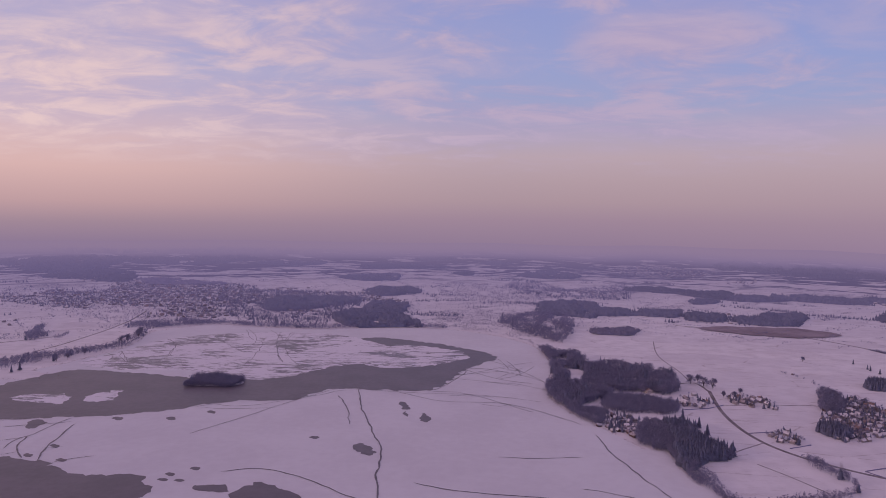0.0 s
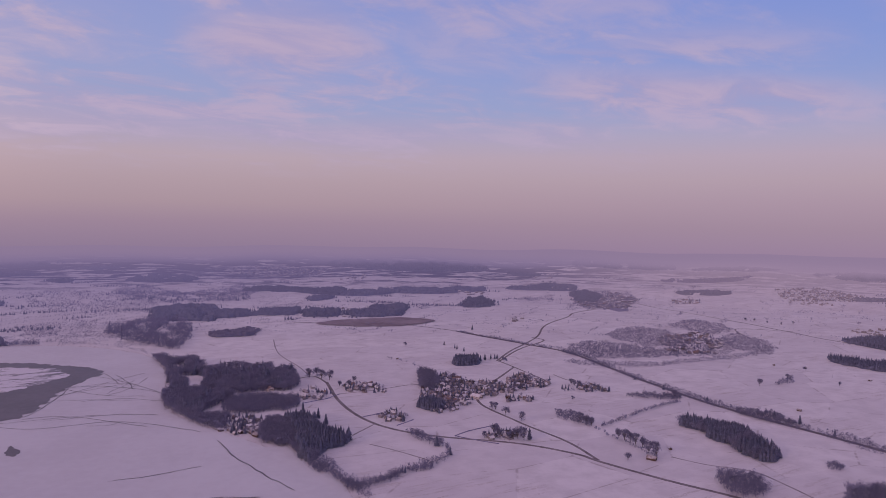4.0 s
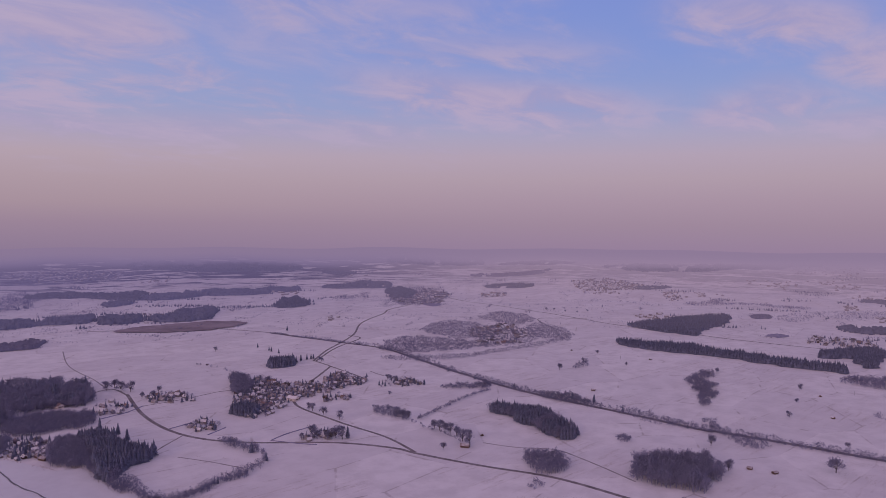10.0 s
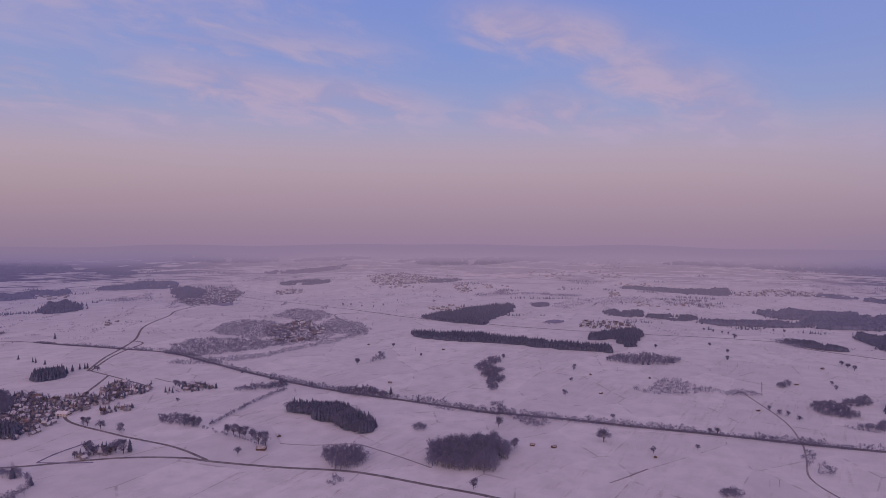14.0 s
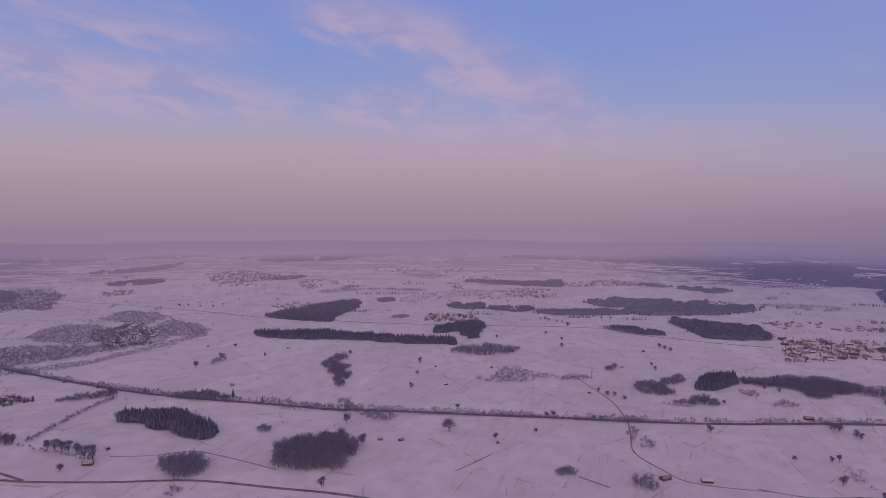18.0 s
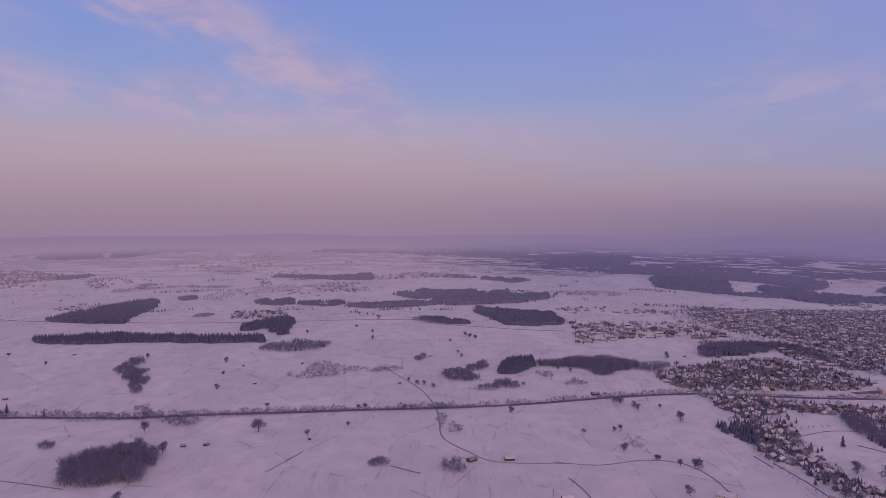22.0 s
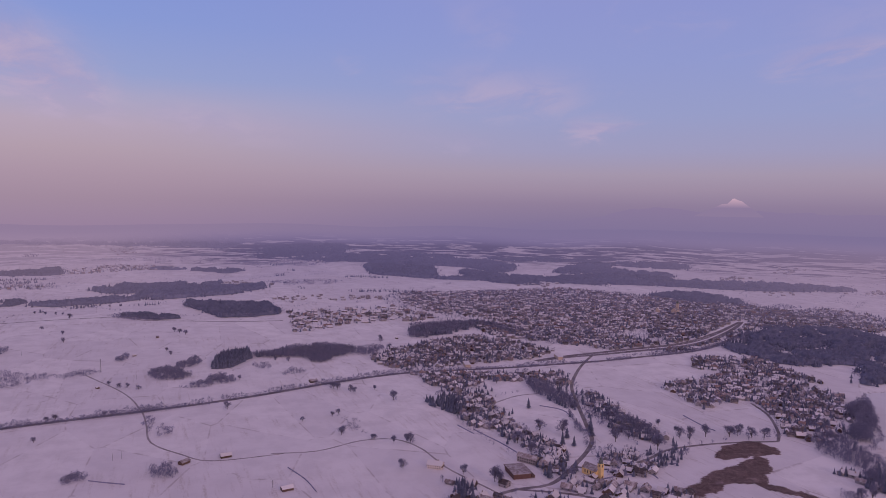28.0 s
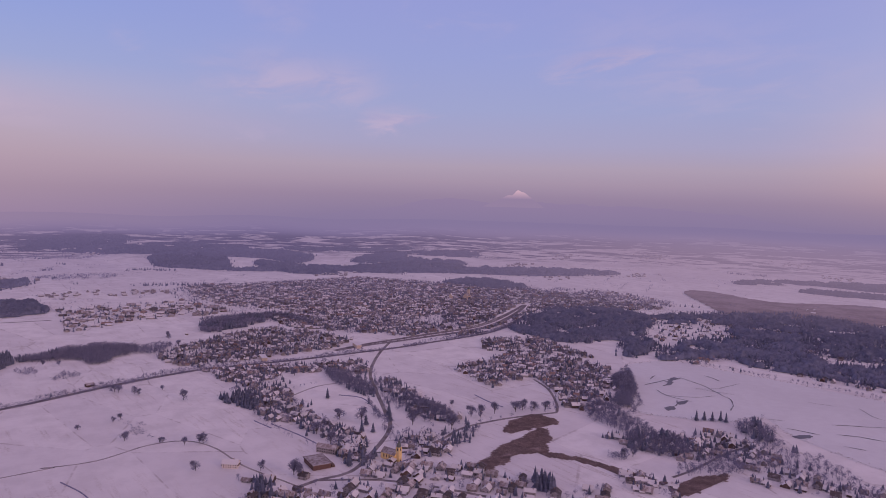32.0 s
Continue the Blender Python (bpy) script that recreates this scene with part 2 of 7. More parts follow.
def snow_field(name="field_snow", far=False):
    """Wind-packed snow with faint drifts, tracks of thaw and stubble showing through."""
    m = bpy.data.materials.new(name)
    m.use_nodes = True
    n = Nodes(m.node_tree)
    co = n.add("ShaderNodeNewGeometry").outputs["Position"]
    big = n.noise(co, 0.0035, 5.0, 0.6, 0.4)
    mid = n.noise(co, 0.022, 5.0, 0.62)
    fine = n.noise(co, 0.3, 4.0, 0.6)
    drill = n.add("ShaderNodeMapping", {"Vector": co, "Rotation": (0, 0, 0.6), "Scale": (0.012, 0.11, 0.05)}).outputs[0]
    rows = n.noise(drill, 1.0, 4.0, 0.6)
    col = n.mix(n.span(mid, 0.35, 0.7), (0.82, 0.795, 0.82, 1), (0.69, 0.665, 0.69, 1))
    col = n.mix(n.math("MULTIPLY", n.span(big, 0.5, 0.75), 0.5), col, (0.60, 0.56, 0.60, 1))
    plots = n.add("ShaderNodeMapping", {"Vector": co, "Rotation": (0, 0, 0.5), "Scale": (0.0042, 0.0085, 0.0)}).outputs[0]
    plot = n.add("ShaderNodeTexVoronoi", {"Vector": plots, "Scale": 1.0, "Randomness": 0.8}, voronoi_dimensions="2D")
    tone = n.add("ShaderNodeSeparateXYZ", {0: plot.outputs["Color"]}).outputs[0]
    col = n.mix(n.math("MULTIPLY", tone, 0.5), col, (0.63, 0.60, 0.645, 1))
    rim = n.add("ShaderNodeTexVoronoi", {"Vector": plots, "Scale": 1.0, "Randomness": 0.8}, voronoi_dimensions="2D", feature="DISTANCE_TO_EDGE").outputs[0]
    edge = n.math("MULTIPLY", n.span(rim, 0.016, 0.004), n.span(mid, 0.45, 0.6))
    col = n.mix(n.math("MULTIPLY", edge, 0.55), col, (0.36, 0.31, 0.32, 1))
    thin = n.math("MULTIPLY", n.span(rows, 0.5, 0.7), n.span(big, 0.46, 0.6))
    thin = n.math("MULTIPLY", thin, n.span(fine, 0.35, 0.6))
    col = n.mix(n.math("MULTIPLY", thin, 0.5), col, (0.36, 0.30, 0.27, 1))
    p = n.add("ShaderNodeBsdfPrincipled", {"Base Color": col, "Roughness": 0.85, "Specular IOR Level": 0.2})
    b = n.add("ShaderNodeBump", {"Strength": 0.5, "Distance": 1.2, "Height": n.math("ADD", mid, n.math("MULTIPLY", fine, 0.15))})
    n.put(p.inputs["Normal"], b.outputs[0])
    if far:
        # woods too far off to stand apart, drawn out along the horizon
        xyz = n.add("ShaderNodeSeparateXYZ", {0: co}).outputs
        along = n.math("ARCTAN2", xyz[0], xyz[1])
        flat = n.add("ShaderNodeVectorMath", {0: co, 1: (1, 1, 0)}, operation="MULTIPLY").outputs[0]
        r = n.add("ShaderNodeVectorMath", {0: flat}, operation="LENGTH").outputs["Value"]
        strip = n.add("ShaderNodeCombineXYZ", {0: n.math("MULTIPLY", along, 26.0), 1: n.math("MULTIPLY", r, 0.034)}).outputs[0]
        v = n.math("ADD", n.math("MULTIPLY", n.noise(strip, 1.0, 6.0, 0.62, 0.3), 0.6), n.math("MULTIPLY", n.noise(strip, 0.35, 3.0, 0.5), 0.4))
        wood = n.math("MULTIPLY", n.span(n.math("ADD", v, n.span(r, 4300, 4700, 0.0, 0.07)), 0.50, 0.55), n.span(r, 3950, 4350))
        bright = n.math("MULTIPLY", n.span(along, 0.6, 0.85), n.span(along, 1.65, 1.5))
        wood = n.math("MULTIPLY", wood, n.math("SUBTRACT", 1.0, n.math("MULTIPLY", bright, 0.6)))
        n.put(p.inputs["Base Color"], n.mix(wood, col, (0.09, 0.088, 0.15, 1)))
    # the far sheet carries its haze as emission in the material
    n.add("ShaderNodeOutputMaterial", {0: painted_haze(n, p.outputs[0]) if far else p.outputs[0]})
    return m


def floe_ice():
    """Broken floes: white plates frozen into dark ice."""
    m = bpy.data.materials.new("broken_ice")
    m.use_nodes = True
    n = Nodes(m.node_tree)
    co = n.add("ShaderNodeNewGeometry").outputs["Position"]
    warped = n.add("ShaderNodeMapping", {"Vector": co, "Rotation": (0, 0, 0.12), "Scale": (0.011, 0.034, 0.02)}).outputs[0]
    soft = n.noise(warped, 1.0, 9.0, 0.72, 1.6)
    large = n.noise(co, 0.006, 3.0, 0.5, 0.5)
    edge = n.add("ShaderNodeMapping", {"Vector": co, "Rotation": (0, 0, -0.2), "Scale": (0.05, 0.13, 0.05)}).outputs[0]
    chip = n.noise(edge, 1.0, 5.0, 0.7, 0.8)
    white = n.span(n.math("ADD", n.math("ADD", soft, n.math("MULTIPLY", n.math("SUBTRACT", large, 0.5), 0.55)), n.math("MULTIPLY", n.math("SUBTRACT", chip, 0.5), 0.4)), 0.425, 0.475)
    col = n.mix(white, (0.13, 0.115, 0.145, 1), (0.74, 0.72, 0.78, 1))
    p = n.add("ShaderNodeBsdfPrincipled", {"Base Color": col, "Roughness": n.span(white, 0, 1, 0.35, 0.85), "Specular IOR Level": 0.4})
    n.add("ShaderNodeOutputMaterial", {0: p.outputs[0]})
    return m


def painted_ridge(name, low, high, top, bottom):
    """Glowing strip of far hills: haze or sun tint painted as emission, paler towards crest or foot."""
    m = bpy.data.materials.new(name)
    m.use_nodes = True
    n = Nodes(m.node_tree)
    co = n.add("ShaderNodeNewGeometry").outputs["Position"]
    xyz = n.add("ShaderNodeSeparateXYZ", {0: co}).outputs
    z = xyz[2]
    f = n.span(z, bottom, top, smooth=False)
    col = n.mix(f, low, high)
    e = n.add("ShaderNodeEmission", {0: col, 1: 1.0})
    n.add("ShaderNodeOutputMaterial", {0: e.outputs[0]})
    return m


SNOW = snow_field()
LAKE_SNOW = surface("lake_snow", (0.70, 0.70, 0.745), (0.64, 0.635, 0.68), 0.006, 0.06, 0.85)
THIN_ICE = surface("thin_ice", (0.105, 0.092, 0.115), (0.14, 0.122, 0.15), 0.01, 0.08, 0.42, spec=0.35)
BROKEN = floe_ice()
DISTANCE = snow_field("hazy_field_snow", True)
ASPHALT = surface("slushy_asphalt", (0.13, 0.11, 0.125), (0.30, 0.27, 0.29), 0.05, 0.6, 0.8)
LANE = surface("trodden_snow", (0.20, 0.175, 0.19), (0.42, 0.385, 0.41), 0.05, 0.6, 0.85)
TRACK = surface("track_ballast", (0.12, 0.10, 0.12), (0.25, 0.22, 0.25), 0.04, 0.5, 0.9)
RAIL = surface("rail_steel", (0.10, 0.08, 0.08), (0.14, 0.11, 0.10), 1.0, 6.0, 0.5)
# needles and twigs: base colour raised and blued to stand in for haze
SPRUCE = surface("spruce_needles", (0.125, 0.135, 0.215), (0.185, 0.195, 0.29), 0.12, 2.0, 0.95, 0.2, isle=True)
TWIGS = surface("bare_twigs", (0.195, 0.19, 0.295), (0.28, 0.27, 0.39), 0.1, 1.6, 0.95, 0.25, isle=True)
BARK = surface("bark", (0.095, 0.078, 0.088), (0.16, 0.135, 0.145), 0.6, 5.0, 0.95)
REED = surface("dry_reeds", (0.185, 0.135, 0.14), (0.27, 0.205, 0.205), 0.05, 1.0, 0.95, 0.3, isle=True)
STUBBLE = surface("dry_grass", (0.27, 0.215, 0.18), (0.40, 0.34, 0.30), 0.05, 1.0, 0.95, 0.25, isle=True)
PLASTER = surface("white_plaster", (0.40, 0.365, 0.385), (0.27, 0.245, 0.265), 0.4, 4.0, 0.9, 0.12)
CREAM = surface("cream_plaster", (0.36, 0.315, 0.315), (0.27, 0.235, 0.24), 0.4, 4.0, 0.9, 0.12)
YELLOW = surface("yellow_plaster", (0.86, 0.62, 0.30), (0.76, 0.54, 0.26), 0.3, 3.0, 0.9)
SANDY = surface("sandy_plaster", (0.62, 0.50, 0.43), (0.52, 0.42, 0.36), 0.3, 3.0, 0.9)
WHITEWASH = surface("fresh_whitewash", (0.80, 0.70, 0.66), (0.68, 0.60, 0.57), 0.4, 4.0, 0.9)
BRICKRED = surface("red_brown_plaster", (0.18, 0.105, 0.095), (0.14, 0.085, 0.08), 0.4, 4.0, 0.9, 0.15)
BOARDS = surface("dark_boards", (0.095, 0.062, 0.056), (0.14, 0.096, 0.082), 0.5, 6.0, 0.9, 0.25)
ROOF_SNOW = surface("snowy_roof", (0.68, 0.65, 0.69), (0.38, 0.33, 0.36), 0.16, 0.9, 0.85, 0.12, cut=(0.58, 0.72))
ROOF_THIN = surface("thawing_roof", (0.50, 0.465, 0.50), (0.24, 0.19, 0.20), 0.2, 0.9, 0.85, 0.2, cut=(0.36, 0.58))
ROOF_TILE = surface("clay_tiles", (0.26, 0.17, 0.155), (0.38, 0.31, 0.32), 0.2, 0.9, 0.85, 0.2, cut=(0.45, 0.7))
ROOF_DARK = surface("dark_tiles", (0.085, 0.07, 0.08), (0.30, 0.27, 0.30), 0.2, 0.9, 0.85, 0.2, cut=(0.48, 0.7))
COPPER = surface("copper_dome", (0.10, 0.115, 0.11), (0.16, 0.17, 0.165), 0.5, 3.0, 0.5)
GLASS = surface("window_glass", (0.035, 0.034, 0.045), (0.06, 0.055, 0.07), 0.5, 2.0, 0.12, spec=0.6)
CHIMNEY = surface("chimney_brick", (0.22, 0.13, 0.11), (0.30, 0.20, 0.18), 1.0, 6.0, 0.9)
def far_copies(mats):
    """Copies of the surfaces with distance haze painted in as emission, for far things."""
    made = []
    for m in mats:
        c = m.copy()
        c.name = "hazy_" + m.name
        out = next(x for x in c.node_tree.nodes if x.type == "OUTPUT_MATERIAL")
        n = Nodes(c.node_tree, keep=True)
        n.put(out.inputs[0], painted_haze(n, out.inputs[0].links[0].from_socket))
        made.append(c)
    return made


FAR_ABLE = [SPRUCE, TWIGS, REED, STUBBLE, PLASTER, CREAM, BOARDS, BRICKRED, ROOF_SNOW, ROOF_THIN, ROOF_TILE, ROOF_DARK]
# the moor has the haze emission built into its own material
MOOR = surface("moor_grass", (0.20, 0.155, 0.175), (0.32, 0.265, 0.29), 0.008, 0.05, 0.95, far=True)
STEEL = surface("galvanised_steel", (0.16, 0.15, 0.17), (0.22, 0.21, 0.23), 0.5, 4.0, 0.6)


# ---- plan arithmetic ----
EYE_H, NEAR_R, FAR_R = 380.0, 3500.0, 1350.0


def unrolled(r):
    """How far off the land at radius r of the model really lies: past NEAR_R the far country is drawn together."""
    r = np.asarray(r, float)
    q = np.clip(1 - (r - NEAR_R) / FAR_R, 1e-4, None)
    return np.where(r > NEAR_R, NEAR_R - FAR_R * np.log(np.minimum(q, 1.0)), r)


def smooth(a, b, x):
    t = np.clip((np.asarray(x, float) - a) / (b - a), 0, 1)
    return t * t * (3 - 2 * t)


def curve_points(pts, step, closed=False):
    """A smooth line through the points, as an array with about that step."""
    p = np.array(pts, float)
    n = len(p)
    res = []
    for i in range(n if closed else n - 1):
        if closed:
            a, b, c, d = p[i - 1], p[i], p[(i + 1) % n], p[(i + 2) % n]
        else:
            a, b, c, d = p[max(i - 1, 0)], p[i], p[i + 1], p[min(i + 2, n - 1)]
        k = max(1, int(np.hypot(*(c - b)) / step))
        t = np.linspace(0, 1, k, endpoint=False)[:, None]
        res.append(0.5 * (2 * b + (c - a) * t + (2 * a - 5 * b + 4 * c - d) * t ** 2 + (3 * b - a - 3 * c + d) * t ** 3))
    if not closed:
        res.append(p[-1:])
    return np.vstack(res)


def inside(x, y, poly):
    """Whether points lie in a polygon."""
    x, y = np.atleast_1d(np.asarray(x, float)), np.atleast_1d(np.asarray(y, float))
    hit = np.zeros(x.shape, bool)
    p = np.asarray(poly, float)
    for (ax, ay), (bx, by) in zip(p, np.roll(p, -1, 0)):
        if ay != by:
            hit ^= ((ay > y) != (by > y)) & (x < (bx - ax) * (y - ay) / (by - ay) + ax)
    return hit


def off_line(x, y, line, closed=False):
    """The distance of points from a line."""
    x, y = np.atleast_1d(np.asarray(x, float)), np.atleast_1d(np.asarray(y, float))
    best = np.full(x.shape, 1e9)
    p = np.asarray(line, float)
    q = np.vstack([p, p[:1]]) if closed else p
    for (ax, ay), (bx, by) in zip(q[:-1], q[1:]):
        dx, dy = bx - ax, by - ay
        t = np.clip(((x - ax) * dx + (y - ay) * dy) / max(dx * dx + dy * dy, 1e-9), 0, 1)
        best = np.minimum(best, np.hypot(x - ax - t * dx, y - ay - t * dy))
    return best


LAKE = [(-1007, 1599), (-990, 1703), (-949, 1809), (-913, 1952), (-909, 2087), (-940, 2261), (-909, 2346), (-794, 2458), (-605, 2411), (-426, 2389), (-162, 2451), (4, 2428), (146, 2332), (259, 2170), (290, 2016), (284, 1821), (238, 1575), (240, 1454), (272, 1343), (307, 1262), (342, 1169), (373, 1156), (374, 1012), (389, 945), (320, 420), (150, 150), (-250, -80), (-1100, 0), (-3100, 800), (-3400, 1500), (-2800, 1650)]
POND = [(987, -1327), (996, -1385), (962, -1471), (831, -1495), (676, -1515), (523, -1531), (320, -1543), (201, -1292), (280, -1146), (378, -1126), (461, -1143), (549, -1178), (610, -1222), (633, -1148), (697, -1092), (747, -1063), (797, -1094), (855, -1184)]
LAKE_LINE = curve_points(LAKE, 30, True)
POND_LINE = curve_points(POND, 25, True)
ISLAND = (-517, 1599, 62, 34)


def height(x, y):
    """The height of the ground."""
    x, y = np.asarray(x, float), np.asarray(y, float)
    shape = np.broadcast(x, y).shape
    x, y = np.atleast_1d(x).ravel(), np.atleast_1d(y).ravel()
    r = np.hypot(x, y)
    az = np.degrees(np.arctan2(x, y))
    seen = smooth(-88, -62, az) * (1 - smooth(178, 180, az)) + (1 - smooth(-165, -150, az))
    z = np.where(r > NEAR_R, EYE_H * (1 - r / np.maximum(unrolled(r), 1.0)), 0.0) * np.clip(seen, 0, 1)
    wave = 0.9 * np.sin(x / 97 + 1) * np.sin(y / 118 + 0.4) + 0.6 * np.sin((x + 0.6 * y) / 53) * np.sin((y - 0.4 * x) / 71)
    wave += smooth(1500, 2600, r) * 5 * np.sin(x / 330 + 2) * np.sin(y / 290)
    wave += smooth(2400, 3600, r) * 4 * np.sin(x / 210 + 1) * np.cos(y / 260)
    wave += smooth(3100, 3900, r) * (3.5 * np.sin(r / 75 + 2.3 * np.sin(az / 6)) + 3 * np.sin(az / 1.9 + r / 160))
    for line in (LAKE_LINE, POND_LINE):
        d = off_line(x, y, line[::2], True)
        wet = inside(x, y, line)
        wave *= np.where(wet, 0, smooth(0, 120, d))
        z = np.where(wet, -0.9 * smooth(0, 25, d), z)
    return (z + wave).reshape(shape)


def gz(x, y):
    return float(height(x, y))


def shrink(x, y):
    """The scale of things in the drawn-together far country."""
    r = np.hypot(x, y)
    return r / unrolled(r)


# ---- making meshes ----
def mesh_of(name, verts, faces, mats, slots=None):
    """A mesh from arrays of vertices and of triangles or quads."""
    me = bpy.data.meshes.new(name)
    verts, faces = np.asarray(verts, np.float32), np.asarray(faces, np.int32)
    k = faces.shape[1]
    me.vertices.add(len(verts))
    me.vertices.foreach_set("co", verts.ravel())
    me.loops.add(faces.size)
    me.loops.foreach_set("vertex_index", faces.ravel())
    me.polygons.add(len(faces))
    me.polygons.foreach_set("loop_start", np.arange(0, faces.size, k, dtype=np.int32))
    for m in mats:
        me.materials.append(m)
    if slots is not None:
        me.polygons.foreach_set("material_index", np.asarray(slots, np.int32))
    me.update(calc_edges=True)
    return me


def part(name, bm, material, parent=None, label=""):
    """One mesh object, under its thing or part."""
    me = bpy.data.meshes.new(name)
    bm.to_mesh(me)
    bm.free()
    me.materials.append(material)
    ob = new(name, me)
    ob.parent = parent
    if label:
        ob["label"] = label
    return ob


def add_box(bm, x0, x1, y0, y1, z0, z1):
    v = [bm.verts.new(p) for p in ((x0, y0, z0), (x1, y0, z0), (x1, y1, z0), (x0, y1, z0), (x0, y0, z1), (x1, y0, z1), (x1, y1, z1), (x0, y1, z1))]
    for f in ((3, 2, 1, 0), (4, 5, 6, 7), (0, 1, 5, 4), (1, 2, 6, 5), (2, 3, 7, 6), (3, 0, 4, 7)):
        bm.faces.new([v[i] for i in f])


def box(*a):
    bm = bmesh.new()
    add_box(bm, *a)
    return bm


def add_prism(bm, p, q, r0, r1, n=6):
    """A tapered limb from p to q."""
    p, q = Vector(p), Vector(q)
    d = (q - p).normalized()
    u = d.orthogonal().normalized()
    w = d.cross(u)
    rings = []
    for c, r in ((p, r0), (q, r1)):
        rings.append([bm.verts.new(c + (u * math.cos(6.2832 * i / n) + w * math.sin(6.2832 * i / n)) * r) for i in range(n)])
    for i in range(n):
        bm.faces.new((rings[0][i], rings[0][(i + 1) % n], rings[1][(i + 1) % n], rings[1][i]))
    bm.faces.new(rings[1])


def sheet(name, outline, z, material, ragged=0.0, step=10.0):
    """A flat sheet with a smooth or ragged outline."""
    line = curve_points(outline, step, True)
    bm = bmesh.new()
    vs = []
    for x, y in line:
        o = noise.noise_vector((x / 23.0, y / 23.0, 0.3)) * ragged + noise.noise_vector((x / 7.0, y / 7.0, 4.1)) * ragged * 0.5
        vs.append(bm.verts.new((x + o.x, y + o.y, z)))
    f = bm.faces.new(vs)
    if f.calc_area() and f.normal.z < 0:
        f.normal_flip()
    bmesh.ops.triangulate(bm, faces=bm.faces[:])
    ob = part(name, bm, material)
    bm = None
    return ob


def ribbon(name, width, pts, lift, material, step=14.0, bank=1.2, parent=None):
    """A band over the ground along a smooth line, with sloping banks."""
    p = curve_points(pts, step)
    d = np.gradient(p, axis=0)
    d /= np.maximum(np.hypot(d[:, 0], d[:, 1]), 1e-6)[:, None]
    side = np.stack([-d[:, 1], d[:, 0]], 1)
    h = width / 2 * np.minimum(1, shrink(p[:, 0], p[:, 1]) + 0.25)
    rows = []
    for off, z in ((-1, None), (-1, 1), (1, 1), (1, None)):
        w = h + (bank if z is None else 0)
        q = p + side * (off * w)[:, None]
        zz = height(q[:, 0], q[:, 1]) if z is None else height(p[:, 0], p[:, 1]) + lift
        rows.append(np.column_stack([q, zz - (0.3 if z is None else 0)]))
    n = len(p)
    v = np.vstack(rows)
    i = np.arange(n - 1)
    f = np.vstack([np.stack([i + k * n, i + 1 + k * n, i + 1 + (k + 1) * n, i + (k + 1) * n], 1)[:, ::-1] for k in range(3)])
    ob = new(name, mesh_of(name, v, f, [material]))
    ob.parent = parent
    return ob


# ---- the large structure ----
def polar_sheet(name, radii, spokes, material):
    a = np.linspace(0, 2 * math.pi, spokes, endpoint=False)
    r, t = np.meshgrid(radii, a, indexing="ij")
    x, y = (r * np.sin(t)).ravel(), (r * np.cos(t)).ravel()
    v = np.column_stack([x, y, height(x, y)])
    i, j = np.meshgrid(np.arange(len(radii) - 1), np.arange(spokes), indexing="ij")
    i, j = i.ravel(), j.ravel()
    k = (j + 1) % spokes
    f = np.stack([i * spokes + j, (i + 1) * spokes + j, (i + 1) * spokes + k, i * spokes + k], 1)[:, ::-1]
    me = mesh_of(name, v, f, [material])
    me.polygons.foreach_set("use_smooth", np.ones(len(f), bool))
    return new(name, me)


ground = tagged(polar_sheet("ground", np.concatenate([np.linspace(0, 700, 15)[:-1], np.arange(700, 2300, 18), [2300]]), 640, SNOW),
                "wide snow-covered meadows and fields in evening light", "snow field", kind="structure")
# outer land sheet, its haze glow painted into the snow material
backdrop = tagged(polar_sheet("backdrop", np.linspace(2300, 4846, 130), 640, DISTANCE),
                  "far snowy country with violet evening haze painted in", "distance", kind="structure")
lake = tagged(sheet("lake_surface", LAKE, 0.15, LAKE_SNOW, 3.0, 14), "frozen lake under a sheet of smooth snow", "frozen lake", kind="structure")
pond = tagged(sheet("lake_surface", POND, 0.15, LAKE_SNOW, 2.0, 12), "small frozen lake covered with snow", "frozen lake", kind="structure")


def ridge(name, label, radius, crest, foot, material, rough):
    """A chain of hills or mountains far off: crest as (azimuth, elevation) in degrees."""
    az = np.array([c[0] for c in crest], float)
    el = np.array([c[1] for c in crest], float)
    a = np.arange(az[0], az[-1], 0.12)
    e = np.interp(a, az, el)
    ends = np.minimum(smooth(0, 4, a - az[0]), smooth(0, 4, az[-1] - a))
    e += np.array([noise.fractal((v * 0.55, 3.7, 1.0), 0.9, 2.2, 5) for v in a]) * rough * ends
    rows = []
    for k in range(7):
        t = k / 6
        ee = foot + (e - foot) * t
        rr = radius + 20 * t
        rows.append(np.column_stack([rr * np.sin(np.radians(a)), rr * np.cos(np.radians(a)), EYE_H + rr * np.tan(np.radians(ee))]))
    v = np.vstack(rows)
    n = len(a)
    i = np.arange(n - 1)
    f = np.vstack([np.stack([i + k * n, i + 1 + k * n, i + 1 + (k + 1) * n, i + (k + 1) * n], 1) for k in range(6)])
    return tagged(new(name, mesh_of(name, v, f, [material])), label, "hills", kind="structure")


# haze over the range is painted: an emission gradient, no lit surface
ridge("backdrop_mountains", "mountain range with violet evening haze painted as glow", 4890,
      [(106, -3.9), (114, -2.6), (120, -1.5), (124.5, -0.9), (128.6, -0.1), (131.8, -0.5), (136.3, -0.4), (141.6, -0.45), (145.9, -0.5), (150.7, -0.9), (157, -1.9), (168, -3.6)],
      -4.4, painted_ridge("mountain_haze", lin(124, 112, 150), lin(138, 121, 154), 385, 150), 0.22)
